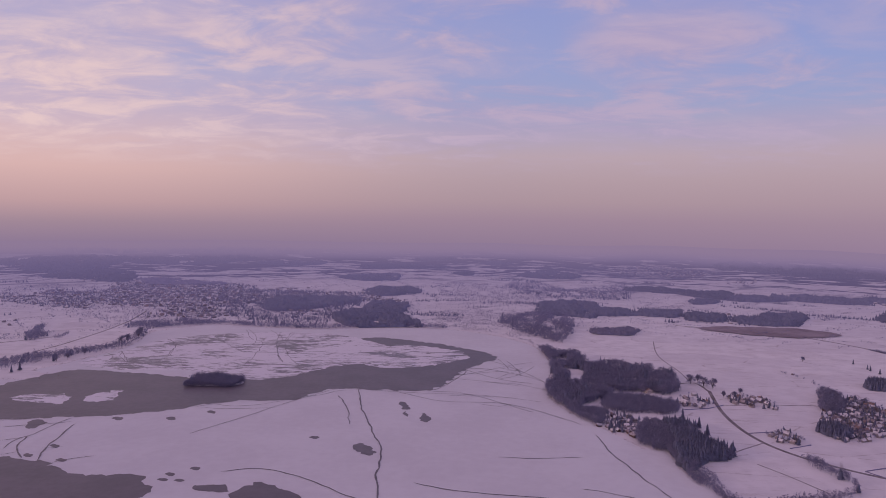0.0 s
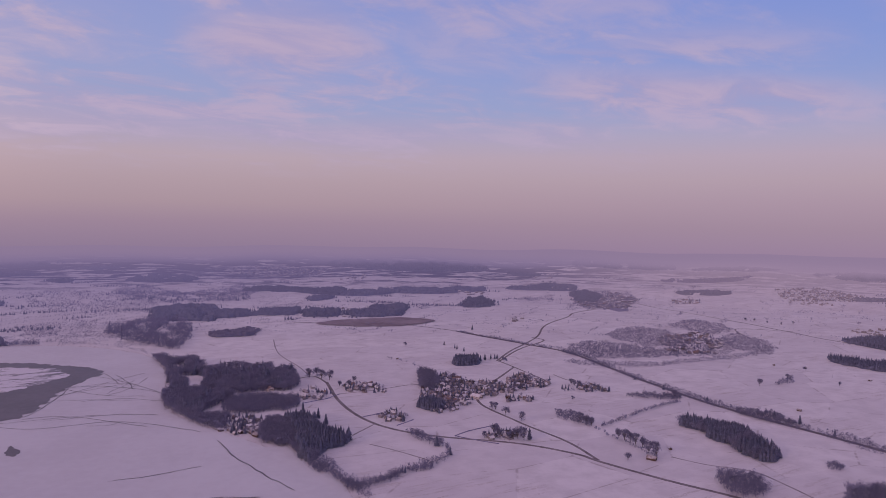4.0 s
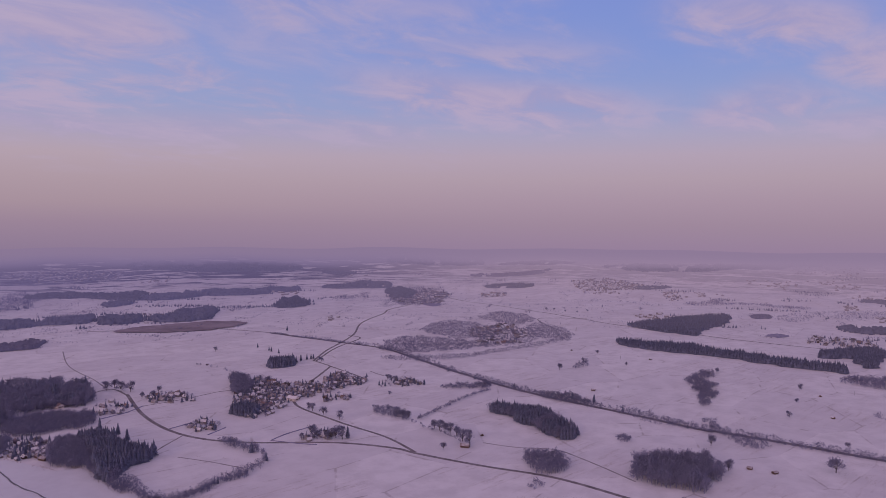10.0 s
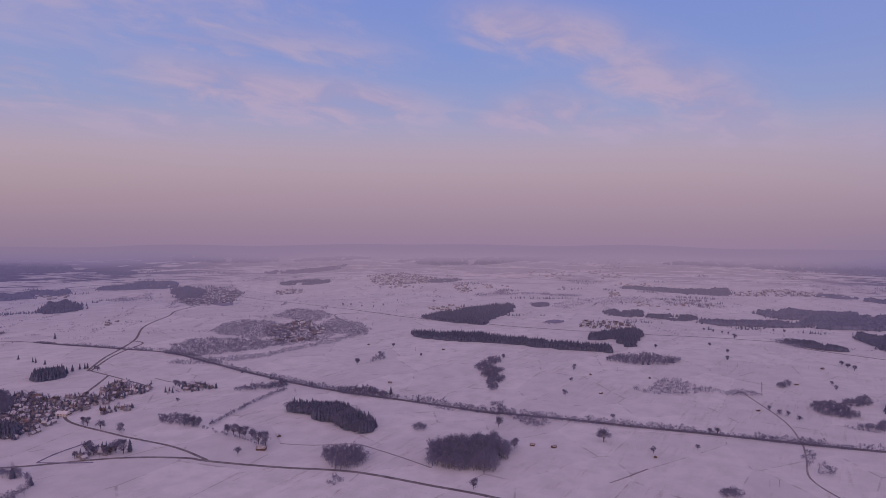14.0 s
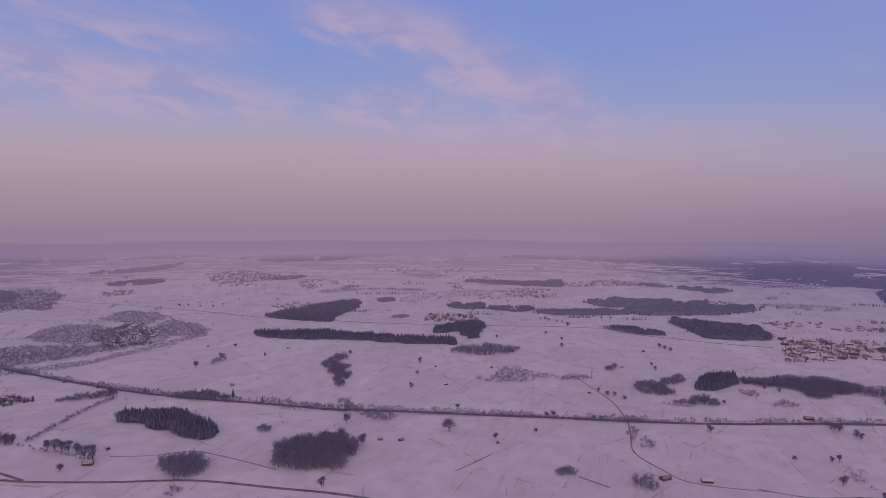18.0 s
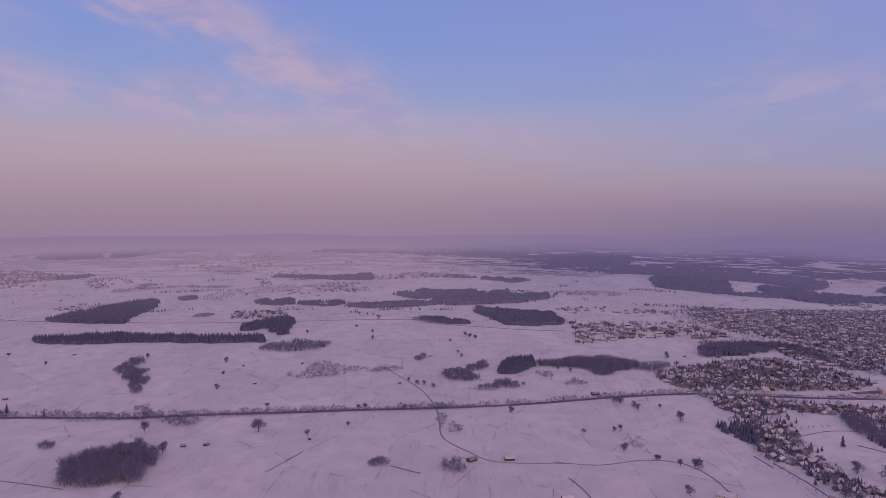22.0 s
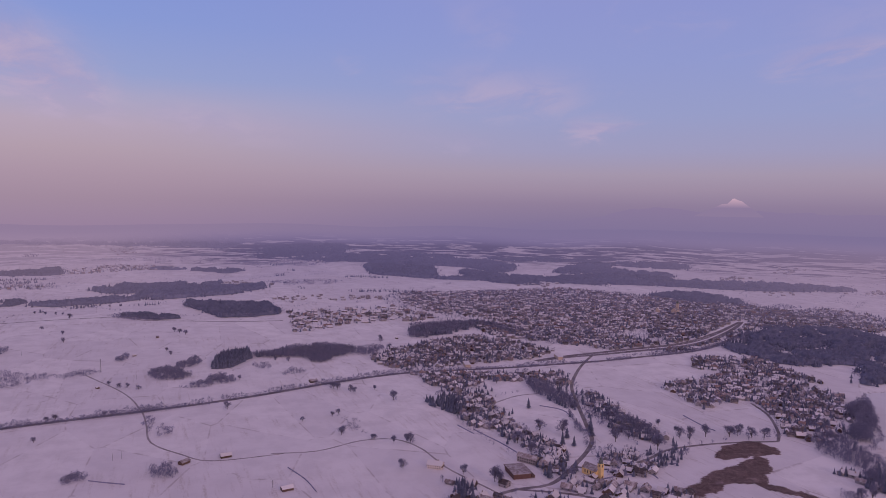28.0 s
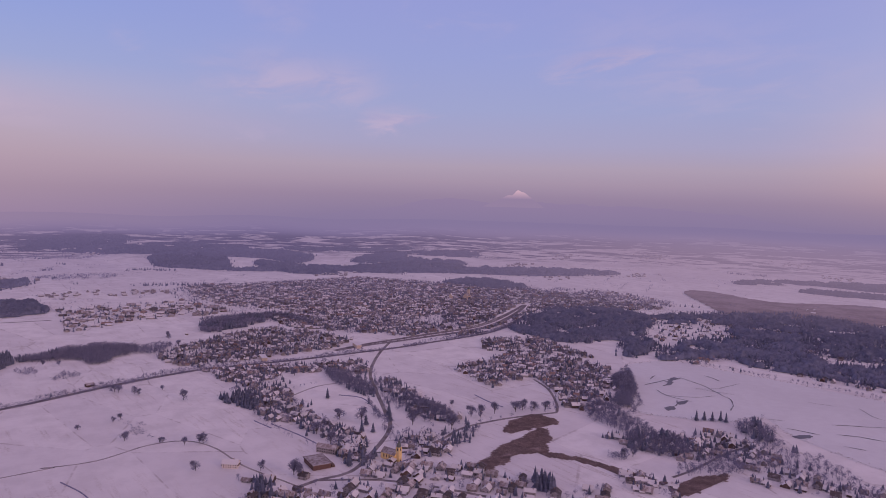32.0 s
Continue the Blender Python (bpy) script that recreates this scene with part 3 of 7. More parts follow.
# sunset pink on the summit is painted as emission, fading down into haze
ridge("backdrop_peak", "snowy mountain peak with the last sun painted on", 4875,
      [(131.6, -0.7), (133.0, -0.1), (133.5, 0.1), (133.9, 0.12), (134.3, 0.62), (134.6, 0.5), (134.9, 0.42), (135.3, 0.1), (136.4, -0.7)],
      -0.75, painted_ridge("alpenglow", lin(139, 122, 154), lin(203, 168, 187), 440, 372), 0.35)

def thin_ice(outline):
    size = max(np.ptp([p[0] for p in outline]), np.ptp([p[1] for p in outline]))
    ob = sheet("thin_ice", outline, 0.35, THIN_ICE, min(13, 0.13 * size + 1), max(1.5, min(7, size / 22)))
    ob.parent = lake if outline[0][1] > 0 else pond


def broken_ice(outline):
    ob = sheet("broken_ice", outline, 0.25 if len(outline) > 6 else 0.45, BROKEN, 14, 9)
    ob.parent = lake


def crack(width, pts):
    p = curve_points(pts, 12)
    for i in range(len(p)):
        o = noise.noise_vector((p[i][0] / 30, p[i][1] / 30, 2.2)) * 4
        p[i] += (o.x, o.y)
    under = lake if p[0][1] > 0 else pond
    n = len(p)
    d = np.gradient(p, axis=0)
    d /= np.maximum(np.hypot(d[:, 0], d[:, 1]), 1e-6)[:, None]
    w = width * 0.75 * np.array([0.75 + 0.6 * noise.noise((q[0] / 17, q[1] / 17, 0)) for q in p])
    w[0] = w[-1] = 0.1
    side = np.stack([-d[:, 1], d[:, 0]], 1) * w[:, None]
    v = np.vstack([np.column_stack([p - side, np.full(n, 0.5)]), np.column_stack([p + side, np.full(n, 0.5)])])
    i = np.arange(n - 1)
    ob = new("crack", mesh_of("crack", v, np.stack([i, i + 1, i + 1 + n, i + n], 1), [THIN_ICE]))
    ob.parent = under


LANES = []


def road(name, width, pts):
    LANES.append((curve_points(pts, 20), width / 2 + 4))
    tagged(ribbon(name, width, pts, 0.3, ASPHALT if width > 3.6 else LANE, bank=1.2 if width > 3.6 else 0.5), "narrow grey road, half cleared of snow" if width > 3.6 else "narrow trodden track through the snow", "road", kind="structure")


def railway(pts):
    LANES.append((curve_points(pts, 20), 8))
    bed = tagged(ribbon("railway", 7.5, pts, 0.8, TRACK, bank=4.0), "single railway line on a dark ballast bank", "railway", kind="structure")
    p = curve_points(pts, 14)
    d = np.gradient(p, axis=0)
    d /= np.maximum(np.hypot(d[:, 0], d[:, 1]), 1e-6)[:, None]
    for off in (-0.75, 0.75):
        q = p + np.stack([-d[:, 1], d[:, 0]], 1) * off
        z = height(p[:, 0], p[:, 1])
        n = len(q)
        v = np.vstack([np.column_stack([q + np.stack([-d[:, 1], d[:, 0]], 1) * s, z + h]) for s, h in ((-0.08, 0.7), (-0.08, 0.88), (0.08, 0.88), (0.08, 0.7))])
        i = np.arange(n - 1)
        f = np.vstack([np.stack([i + k * n, i + 1 + k * n, i + 1 + (k + 1) * n, i + (k + 1) * n], 1) for k in range(3)])
        new("rail", mesh_of("rail", v, f, [RAIL])).parent = bed
    rng = random.Random(5)
    brush = []
    for x, y in curve_points(pts, 3.0):
        if noise.noise((x / 60, y / 60, 0.5)) > -0.35 and math.hypot(x, y) < 2600:
            for _ in range(5):
                u, v = x + rng.choice([-1, 1]) * rng.uniform(4.5, 9), y + rng.choice([-1, 1]) * rng.uniform(4.5, 9)
                brush.append((u, v))
    brush = np.array(brush)
    z = height(brush[:, 0], brush[:, 1])
    scatter("rail_brush", "low bare brush along the railway bank", "brush",
            [(rng.choice(BUSH if math.hypot(x, y) < 1700 else BUSH_FAR), x, y, zz, rng.uniform(1.5, 6.5), rng.uniform(3, 7.5), rng.uniform(0, 6), 0) for (x, y), zz in zip(brush, z)], [TWIGS])


def rail_trees(pts):
    """Bare trees in loose rows on both sides of the line."""
    rng = random.Random(31)
    p = curve_points(pts, 5.0)
    d = np.gradient(p, axis=0)
    d /= np.maximum(np.hypot(d[:, 0], d[:, 1]), 1e-6)[:, None]
    row = []
    for (x, y), (u, v) in zip(p, d):
        for side in (-1, 1):
            if math.hypot(x, y) < 2400 and noise.noise((x / 90, y / 90, side * 3.0)) > -0.08 and rng.random() < 0.85:
                o = side * rng.uniform(8, 15)
                row.append((x - v * o, y + u * o))
    scatter("rail_trees", "bare trees in loose rows beside the railway line", "trees", tree_items(np.array(row), 0.15, 11.0, rng), [SPRUCE, TWIGS])


def rail_yard(pts):
    """Side tracks of the station, each on its own dark strip of ballast."""
    p = curve_points(pts, 14)
    d = np.gradient(p, axis=0)
    d /= np.maximum(np.hypot(d[:, 0], d[:, 1]), 1e-6)[:, None]
    side = np.stack([-d[:, 1], d[:, 0]], 1)
    LANES.append((p, 26))
    swell = np.sin(np.linspace(0.25, math.pi - 0.25, len(p)))
    for k in (-3, -2, -1, 1, 2, 3):
        q = p + side * (k * 7.0 * swell)[:, None]
        bed = tagged(ribbon("railway_siding", 4.2, [tuple(v) for v in q[::3]], 0.5, TRACK, bank=1.0), "side track of the station half cleared of snow", "railway", kind="structure")


# ---- trees ----
def spruce_shape(tiers, points, seed, blunt=1.0):
    """Triangles of a spruce 1 high: drooping tiers of branches, each a ragged star."""
    rng = random.Random(seed)
    v, f = [], []
    for k in range(tiers):
        t = k / tiers
        top = 1.0 - (1 - t) * 0.0 - (tiers - 1 - k) / tiers * 0.9
        low = top - 0.9 / tiers * 1.75
        rad = (0.175 * (1 - ((top - 0.1) / 0.9) ** blunt) + 0.05) * rng.uniform(0.85, 1.15)
        apex = len(v)
        v.append((rng.uniform(-.01, .01), rng.uniform(-.01, .01), min(1.0, top + 0.02)))
        n = points * 2
        for i in range(n):
            a = 6.2832 * i / n + k
            rr = rad * (rng.uniform(0.85, 1.25) if i % 2 == 0 else rng.uniform(0.45, 0.6))
            v.append((rr * math.cos(a), rr * math.sin(a), max(0.03, low + (0 if i % 2 == 0 else 0.03) + rng.uniform(-.015, .015))))
        for i in range(n):
            f.append((apex, apex + 1 + i, apex + 1 + (i + 1) % n))
    return np.array(v), np.array(f)


def bare_shape(twigs, width, seed, base=0.22, spread=0.34):
    """Triangles of a bare crown 1 high: a cloud of fine twigs that point out and up."""
    rng = random.Random(seed)
    v, f = [], []
    lobes = [(rng.uniform(-.16, .16) * spread / .34, rng.uniform(-.16, .16) * spread / .34, rng.uniform(0.42 if base > 0.15 else 0.27, 0.78), rng.uniform(0.14, 0.24)) for _ in range(7)]
    lobes.append((0, 0, 0.55, spread * 0.8))
    for _ in range(twigs):
        cx, cy, cz, cr = rng.choice(lobes)
        d = Vector((rng.gauss(0, 1), rng.gauss(0, 1), rng.gauss(0.15, 1))).normalized()
        p = Vector((cx, cy, cz)) + d * cr * rng.uniform(0.35, 1.0)
        p.z = max(base, min(0.97, p.z))
        way = (Vector((p.x, p.y, (p.z - 0.35) * 0.8 + 0.12)).normalized() + Vector((rng.gauss(0, .45), rng.gauss(0, .45), rng.gauss(0.1, .4)))).normalized()
        side = way.cross(Vector((rng.gauss(0, 1), rng.gauss(0, 1), rng.gauss(0, 1)))).normalized() * width * rng.uniform(0.5, 1.2)
        q = p + way * rng.uniform(0.07, 0.15)
        k = len(v)
        v += [tuple(p - side), tuple(p + side), tuple(q)]
        f.append((k, k + 1, k + 2))
    return np.array(v), np.array(f)


def trunk_shape(h, r0, r1, n=4):
    a = np.arange(n) * 6.2832 / n
    v = np.vstack([np.column_stack([r0 * np.cos(a), r0 * np.sin(a), np.full(n, -0.02)]), np.column_stack([r1 * np.cos(a), r1 * np.sin(a), np.full(n, h)])])
    f = [(i, (i + 1) % n, n + i) for i in range(n)] + [((i + 1) % n, n + (i + 1) % n, n + i) for i in range(n)]
    return v, np.array(f)


def join_shapes(*shapes):
    v, f, k = [], [], 0
    for a, b in shapes:
        v.append(a)
        f.append(b + k)
        k += len(a)
    return np.vstack(v), np.vstack(f)


SPRUCE_MID = [join_shapes(spruce_shape(6, 6, s, 1.25), trunk_shape(0.2, 0.018, 0.014)) for s in range(5)]
SPRUCE_FAR = [spruce_shape(4, 5, s, 1.7) for s in range(20, 24)]
BARE_MID = [join_shapes(bare_shape(150, 0.017, s, 0.12), trunk_shape(0.62, 0.022, 0.008)) for s in range(40, 46)]
BARE_FAR = [join_shapes(bare_shape(46, 0.04, s, 0.1), trunk_shape(0.5, 0.02, 0.01, 3)) for s in range(60, 64)]
BUSH_FAR = [bare_shape(22, 0.11, s, 0.02, 0.6) for s in range(75, 78)]
REED_CLUMP = [bare_shape(14, 0.15, s, 0.02, 0.6) for s in range(90, 93)]
BUSH = [bare_shape(60, 0.034, s, 0.02, 0.6) for s in range(70, 73)]
SPRUCE_TINY = [spruce_shape(3, 3, s, 1.8) for s in range(80, 83)]
BARE_TINY = [bare_shape(15, 0.085, s, 0.05) for s in range(84, 88)]


# each surface name with its copy that has haze painted in
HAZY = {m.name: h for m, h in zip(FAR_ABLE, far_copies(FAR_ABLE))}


def scatter(name, label, category, items, mats):
    """Many small forms as one object: items are (shape, x, y, z, height, width, turn, slot)."""
    vs, fs, slots, k = [], [], [], 0
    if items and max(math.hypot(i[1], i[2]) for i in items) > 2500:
        # groups reaching far out take the copies with painted haze
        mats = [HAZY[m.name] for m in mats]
    for (v, f), x, y, z, h, w, a, slot in items:
        c, s = math.cos(a), math.sin(a)
        vs.append(np.column_stack([(v[:, 0] * c - v[:, 1] * s) * w + x, (v[:, 0] * s + v[:, 1] * c) * w + y, v[:, 2] * h + z]))
        fs.append(f + k)
        slots.append(np.full(len(f), slot))
        k += len(v)
    if not vs:
        return None
    return tagged(new(name, mesh_of(name, np.vstack(vs), np.vstack(fs), mats, np.concatenate(slots))), label, category, kind="stuff")


def grid_in(outline, spacing, angle=0.0, jitter=0.35, rng=None):
    """Points spread over an outline on a loose grid."""
    p = np.array(outline, float)
    c, s = math.cos(angle), math.sin(angle)
    q = p @ np.array([[c, -s], [s, c]])
    xs = np.arange(q[:, 0].min() + spacing * 0.3, q[:, 0].max(), spacing)
    ys = np.arange(q[:, 1].min() + spacing * 0.3, q[:, 1].max(), spacing)
    g = np.array([(x + rng.uniform(-jitter, jitter) * spacing, y + rng.uniform(-jitter, jitter) * spacing) for x in xs for y in ys]).reshape(-1, 2)
    g = g @ np.array([[c, s], [-s, c]])
    return g[inside(g[:, 0], g[:, 1], p)] if len(g) else g


def tree_items(pts, mix, tall, rng, bush=False):
    items = []
    z = height(pts[:, 0], pts[:, 1])
    for (x, y), zz in zip(pts, z):
        s = float(shrink(x, y))
        r = math.hypot(x, y)
        far, tiny = r > 1800 or tall < 10, r > 2250
        h = 0.98 * tall * (rng.uniform(0.80, 1.06) if rng.random() < 0.93 else rng.uniform(1.1, 1.3)) * s
        if bush:
            items.append((rng.choice(BUSH_FAR if far else BUSH), x, y, zz, h * rng.uniform(0.6, 1.25), h * rng.uniform(0.6, 1.1), rng.uniform(0, 6.28), 1))
        elif noise.noise((x / 34, y / 34, 7.0)) * 0.5 + 0.5 + rng.uniform(-0.18, 0.18) < mix:
            items.append((rng.choice(SPRUCE_TINY if tiny else SPRUCE_FAR if far else SPRUCE_MID), x, y, zz, h * 1.05, h * (rng.uniform(1.35, 1.8) if far else rng.uniform(1.15, 1.55)), rng.uniform(0, 6.28), 0))
        else:
            items.append((rng.choice(BARE_TINY if tiny else BARE_FAR if far else BARE_MID), x, y, zz, h * 0.95, h * rng.uniform(0.95, 1.3), rng.uniform(0, 6.28), 1))
    return items


WOODS = []


def clear_of_lanes(pts, extra=0.0):
    keep = np.ones(len(pts), bool)
    for line, w in LANES:
        lo, hi = line.min(0) - 40, line.max(0) + 40
        near = (pts[:, 0] > lo[0]) & (pts[:, 0] < hi[0]) & (pts[:, 1] > lo[1]) & (pts[:, 1] < hi[1]) & keep
        if near.any():
            idx = np.nonzero(near)[0]
            keep[idx[off_line(pts[idx, 0], pts[idx, 1], line) < w + extra]] = False
    return pts[keep]


def wood(name, mix, tall, spacing, outline):
    rng = random.Random(len(WOODS) * 7 + 1)
    WOODS.append(name)
    size = min(np.ptp([p[0] for p in outline]), np.ptp([p[1] for p in outline]))
    ring = curve_points(outline, 12, True)
    ring = np.array([(p[0] + o.x, p[1] + o.y) for p, o in ((p, (noise.noise_vector((p[0] / 40, p[1] / 40, 0.7)) * min(26, 4 + size * 0.14) + noise.noise_vector((p[0] / 11, p[1] / 11, 1.7)) * min(7, 2 + size * 0.05))) for p in ring)])
    pts = grid_in(ring, spacing * (0.62 if tall > 15 else 0.66) * max(0.62, float(shrink(*np.mean(ring, 0)))), 0.4, 0.46, rng)
    if not len(pts):
        return
    pts = clear_of_lanes(pts, -4)
    if name != "island_wood":
        pts = pts[~(inside(pts[:, 0], pts[:, 1], LAKE_LINE) | inside(pts[:, 0], pts[:, 1], POND_LINE))]
    if name in ("brush", "gully_brush", "meadow_brush", "nursery_bushes"):
        pts = np.array([p for p in pts if noise.noise((p[0] / 13, p[1] / 13, 3.0)) > -0.12]).reshape(-1, 2)
    if name in ("moor_forest", "far_grove", "town_park", "shore_wood"):
        pts = np.array([p for p in pts if noise.noise((p[0] / 60, p[1] / 60, 2.0)) > -0.16 and rng.random() < 0.85]).reshape(-1, 2)
    if not len(pts):
        return
    items = tree_items(pts, mix, tall, rng, bush=tall < 10 and mix < 0.1)
    edge = pts[np.hypot(pts[:, 0], pts[:, 1]) < 2300]
    if len(edge):
        items += tree_items(edge[::2] + 2.5, 0, min(5.0, tall * 0.3), rng, bush=True)
    kind = "dense dark spruce wood with a painted haze tint" if mix > 0.65 else "bare winter trees and brush" if mix < 0.25 else "mixed wood of spruces and bare trees"
    scatter(name, kind + " on the snow", "wood", items, [SPRUCE, TWIGS])
    if size > 45 and tall > 9 and (mix > 0.5 or name == "island_wood") and name in ("spruce_wood", "long_wood", "hamlet_wood", "town_wood", "island_wood"):
        canopy("undergrowth", "dense dark undergrowth and lower boughs of a wood", tall * (0.6 if mix > 0.5 else 0.34), ring, 3.4, SPRUCE)


def canopy(name, label, tall, ring, step, material, gap=0.0):
    """The closed mass of a wood: one mesh of many uneven tops over a ragged outline."""
    mid = ring.mean(0)
    away = mid / np.hypot(*mid)
    turn = np.array([[away[1], away[0]], [-away[0], away[1]]])
    q = ring @ turn
    lo, hi = q.min(0), q.max(0)
    nx, ny = int((hi[0] - lo[0]) / step) + 2, int((hi[1] - lo[1]) / step) + 2
    i, j = np.meshgrid(np.arange(nx), np.arange(ny), indexing="ij")
    g = np.column_stack([lo[0] + (i.ravel() - 0.5) * step, lo[1] + (j.ravel() - 0.5) * step])
    cells = inside(*((g + step / 2) @ turn.T).T, ring).reshape(nx, ny)
    cells[-1, :] = cells[:, -1] = False
    ci, cj = np.nonzero(cells)
    if len(ci):
        at_cell = (g.reshape(nx, ny, 2)[ci, cj] + step / 2) @ turn.T
        wet = inside(at_cell[:, 0], at_cell[:, 1], LAKE_LINE) | inside(at_cell[:, 0], at_cell[:, 1], POND_LINE)
        if gap:
            wet |= np.array([noise.noise((a / 70, b / 70, 0.9)) + 0.5 * noise.noise((a / 22, b / 22, 0.2)) < gap - 0.62 for a, b in at_cell])
        for line, half in LANES:
            near = np.nonzero(np.all((at_cell > line.min(0) - 20) & (at_cell < line.max(0) + 20), 1) & ~wet)[0]
            if len(near):
                wet[near[off_line(at_cell[near, 0], at_cell[near, 1], line) < half - 2]] = True
        cells[ci[wet], cj[wet]] = False
        ci, cj = ci[~wet], cj[~wet]
    if not len(ci):
        return
    full = np.zeros((nx, ny))
    for a, b in ((0, 0), (0, 1), (1, 0), (1, 1)):
        full[a:, b:] += cells[:nx - a, :ny - b]
    draw = np.random.RandomState(len(WOODS))
    g += draw.uniform(-0.3, 0.3, g.shape) * step
    w = g @ turn.T
    full = full.ravel()
    rise = tall * shrink(w[:, 0], w[:, 1]) * draw.uniform(0.4, 1.2, len(w)) * np.array([0.85 + 0.45 * noise.noise((a / 38, b / 38, 0.4)) for a, b in w]) * np.where(full >= 4, 1.0, np.where(full > 0, 0.12, 0))
    v = np.column_stack([w, height(w[:, 0], w[:, 1]) + rise])
    k = ci * ny + cj
    tagged(new(name, mesh_of(name, v, np.stack([k, k + ny, k + ny + 1, k + 1], 1), [material])), label, "wood", kind="stuff")


def forest(mix, tall, outline, gap=0.26):
    """A closed wood of the far country; gap is the share of glades in it."""
    WOODS.append("forest")
    ring = curve_points(outline, 25, True)
    size = min(np.ptp(ring[:, 0]), np.ptp(ring[:, 1]))
    ring = np.array([(p[0] + o.x, p[1] + o.y) for p, o in ((p, noise.noise_vector((p[0] / 45, p[1] / 45, 0.7)) * min(22, 3 + size * 0.09)) for p in ring)])
    step = max(4.6 * max(float(shrink(*ring.mean(0))), 0.6), math.sqrt(np.ptp(ring[:, 0]) * np.ptp(ring[:, 1]) / 42000))
    kind = "dense dark spruce forest" if mix > 0.65 else "bare winter wood" if mix < 0.25 else "mixed forest"
    # canopy in the copy with haze emission painted in
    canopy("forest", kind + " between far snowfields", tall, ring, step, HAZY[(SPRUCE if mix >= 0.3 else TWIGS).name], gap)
    rng = random.Random(len(WOODS))
    s = float(shrink(*ring.mean(0)))
    rim = curve_points(ring, max(7 * s, 4), True)
    rim = np.array([(x + rng.gauss(0, 9) * s, y + rng.gauss(0, 9) * s) for x, y in rim if rng.random() < 0.7]).reshape(-1, 2)
    rim = rim[~(inside(rim[:, 0], rim[:, 1], LAKE_LINE) | inside(rim[:, 0], rim[:, 1], POND_LINE))]
    if len(rim):
        scatter("forest_edge", "ragged edge of a wood, spruces and bare trees", "trees", tree_items(rim, mix, tall * 1.0, rng), [SPRUCE, TWIGS])


def moor(outline):
    """Brown moorland from which the snow has gone."""
    ob = sheet("moor", outline, 0.0, MOOR, 14, 16)
    for v in ob.data.vertices:
        v.co.z = gz(v.co.x, v.co.y) + 2.5
    tagged(ob, "flat brown moorland with dead grass", "moor", kind="structure")


def reeds(outline):
    rng = random.Random(int(abs(outline[0][0])))
    first = outline[0]
    ring = curve_points(outline, 8, True)
    outline = np.array([(p[0] + o.x, p[1] + o.y) for p, o in ((p, noise.noise_vector((p[0] / 25, p[1] / 25, 0.2)) * 9 + noise.noise_vector((p[0] / 8, p[1] / 8, 3.0)) * 4) for p in ring)])
    outline[0] = first
    pts = grid_in(outline, 1.6 if math.hypot(*outline[0]) < 1700 else 8, 0.2, 0.5, rng)
    z = height(pts[:, 0], pts[:, 1])
    items = [(rng.choice(REED_CLUMP), x, y, zz, rng.uniform(0.7, 1.7), rng.uniform(2.6, 4.2), rng.uniform(0, 6), 0) for (x, y), zz in zip(pts, z)
             if noise.noise((x / 30, y / 30, 1.0)) + 0.5 * noise.noise((x / 7, y / 7, 2.0)) > -0.52]
    if math.hypot(*first) < 2000:
        g = grid_in(outline, 5.0, 0.0, 0.0, rng)
        k = np.arange(len(g))
        corner = np.vstack([g + np.array(o) * 2.6 for o in ((-1, -1), (1, -1), (1, 1), (-1, 1))])
        q = np.column_stack([corner, height(corner[:, 0], corner[:, 1]) + 0.22])
        tagged(new("reed_litter", mesh_of("reed_litter", q, np.stack([k, k + len(g), k + 2 * len(g), k + 3 * len(g)], 1), [REED])),
               "flattened brown reed litter over thin snow", "reeds", kind="stuff")
    scatter("reed_bed", "brown dry reeds and brush standing in the snow", "reeds", items, [REED])


def rough_grass(outline):
    rng = random.Random(int(abs(outline[0][0])) + 3)
    pts = grid_in(outline, 3.6, 0.2, 0.5, rng)
    if not len(pts):
        return
    pts = clear_of_lanes(pts, -5)
    z = height(pts[:, 0], pts[:, 1])
    items = [(rng.choice(REED_CLUMP), x, y, zz, rng.uniform(0.3, 0.7), rng.uniform(1.0, 2.6), rng.uniform(0, 6), 0) for (x, y), zz in zip(pts, z)
             if noise.noise((x / 22, y / 22, 5.0)) > -0.05]
    scatter("dry_grass", "dry grass poking through thin snow", "grass", items, [STUBBLE])


def shape_part(name, shape, material, parent, label=""):
    ob = new(name, mesh_of(name, shape[0], shape[1], [material]))
    ob.parent = parent
    if label:
        ob["label"] = label
    return ob


def make_spruce(seed):
    top = new("spruce_tree")
    shape_part("trunk", trunk_shape(0.3, 0.02, 0.015, 6), BARK, top)
    shape_part("crown", spruce_shape(11, 9, seed), SPRUCE, top)
    return tagged(top, "tall dark spruce tree standing in snow", "tree", "spruces")


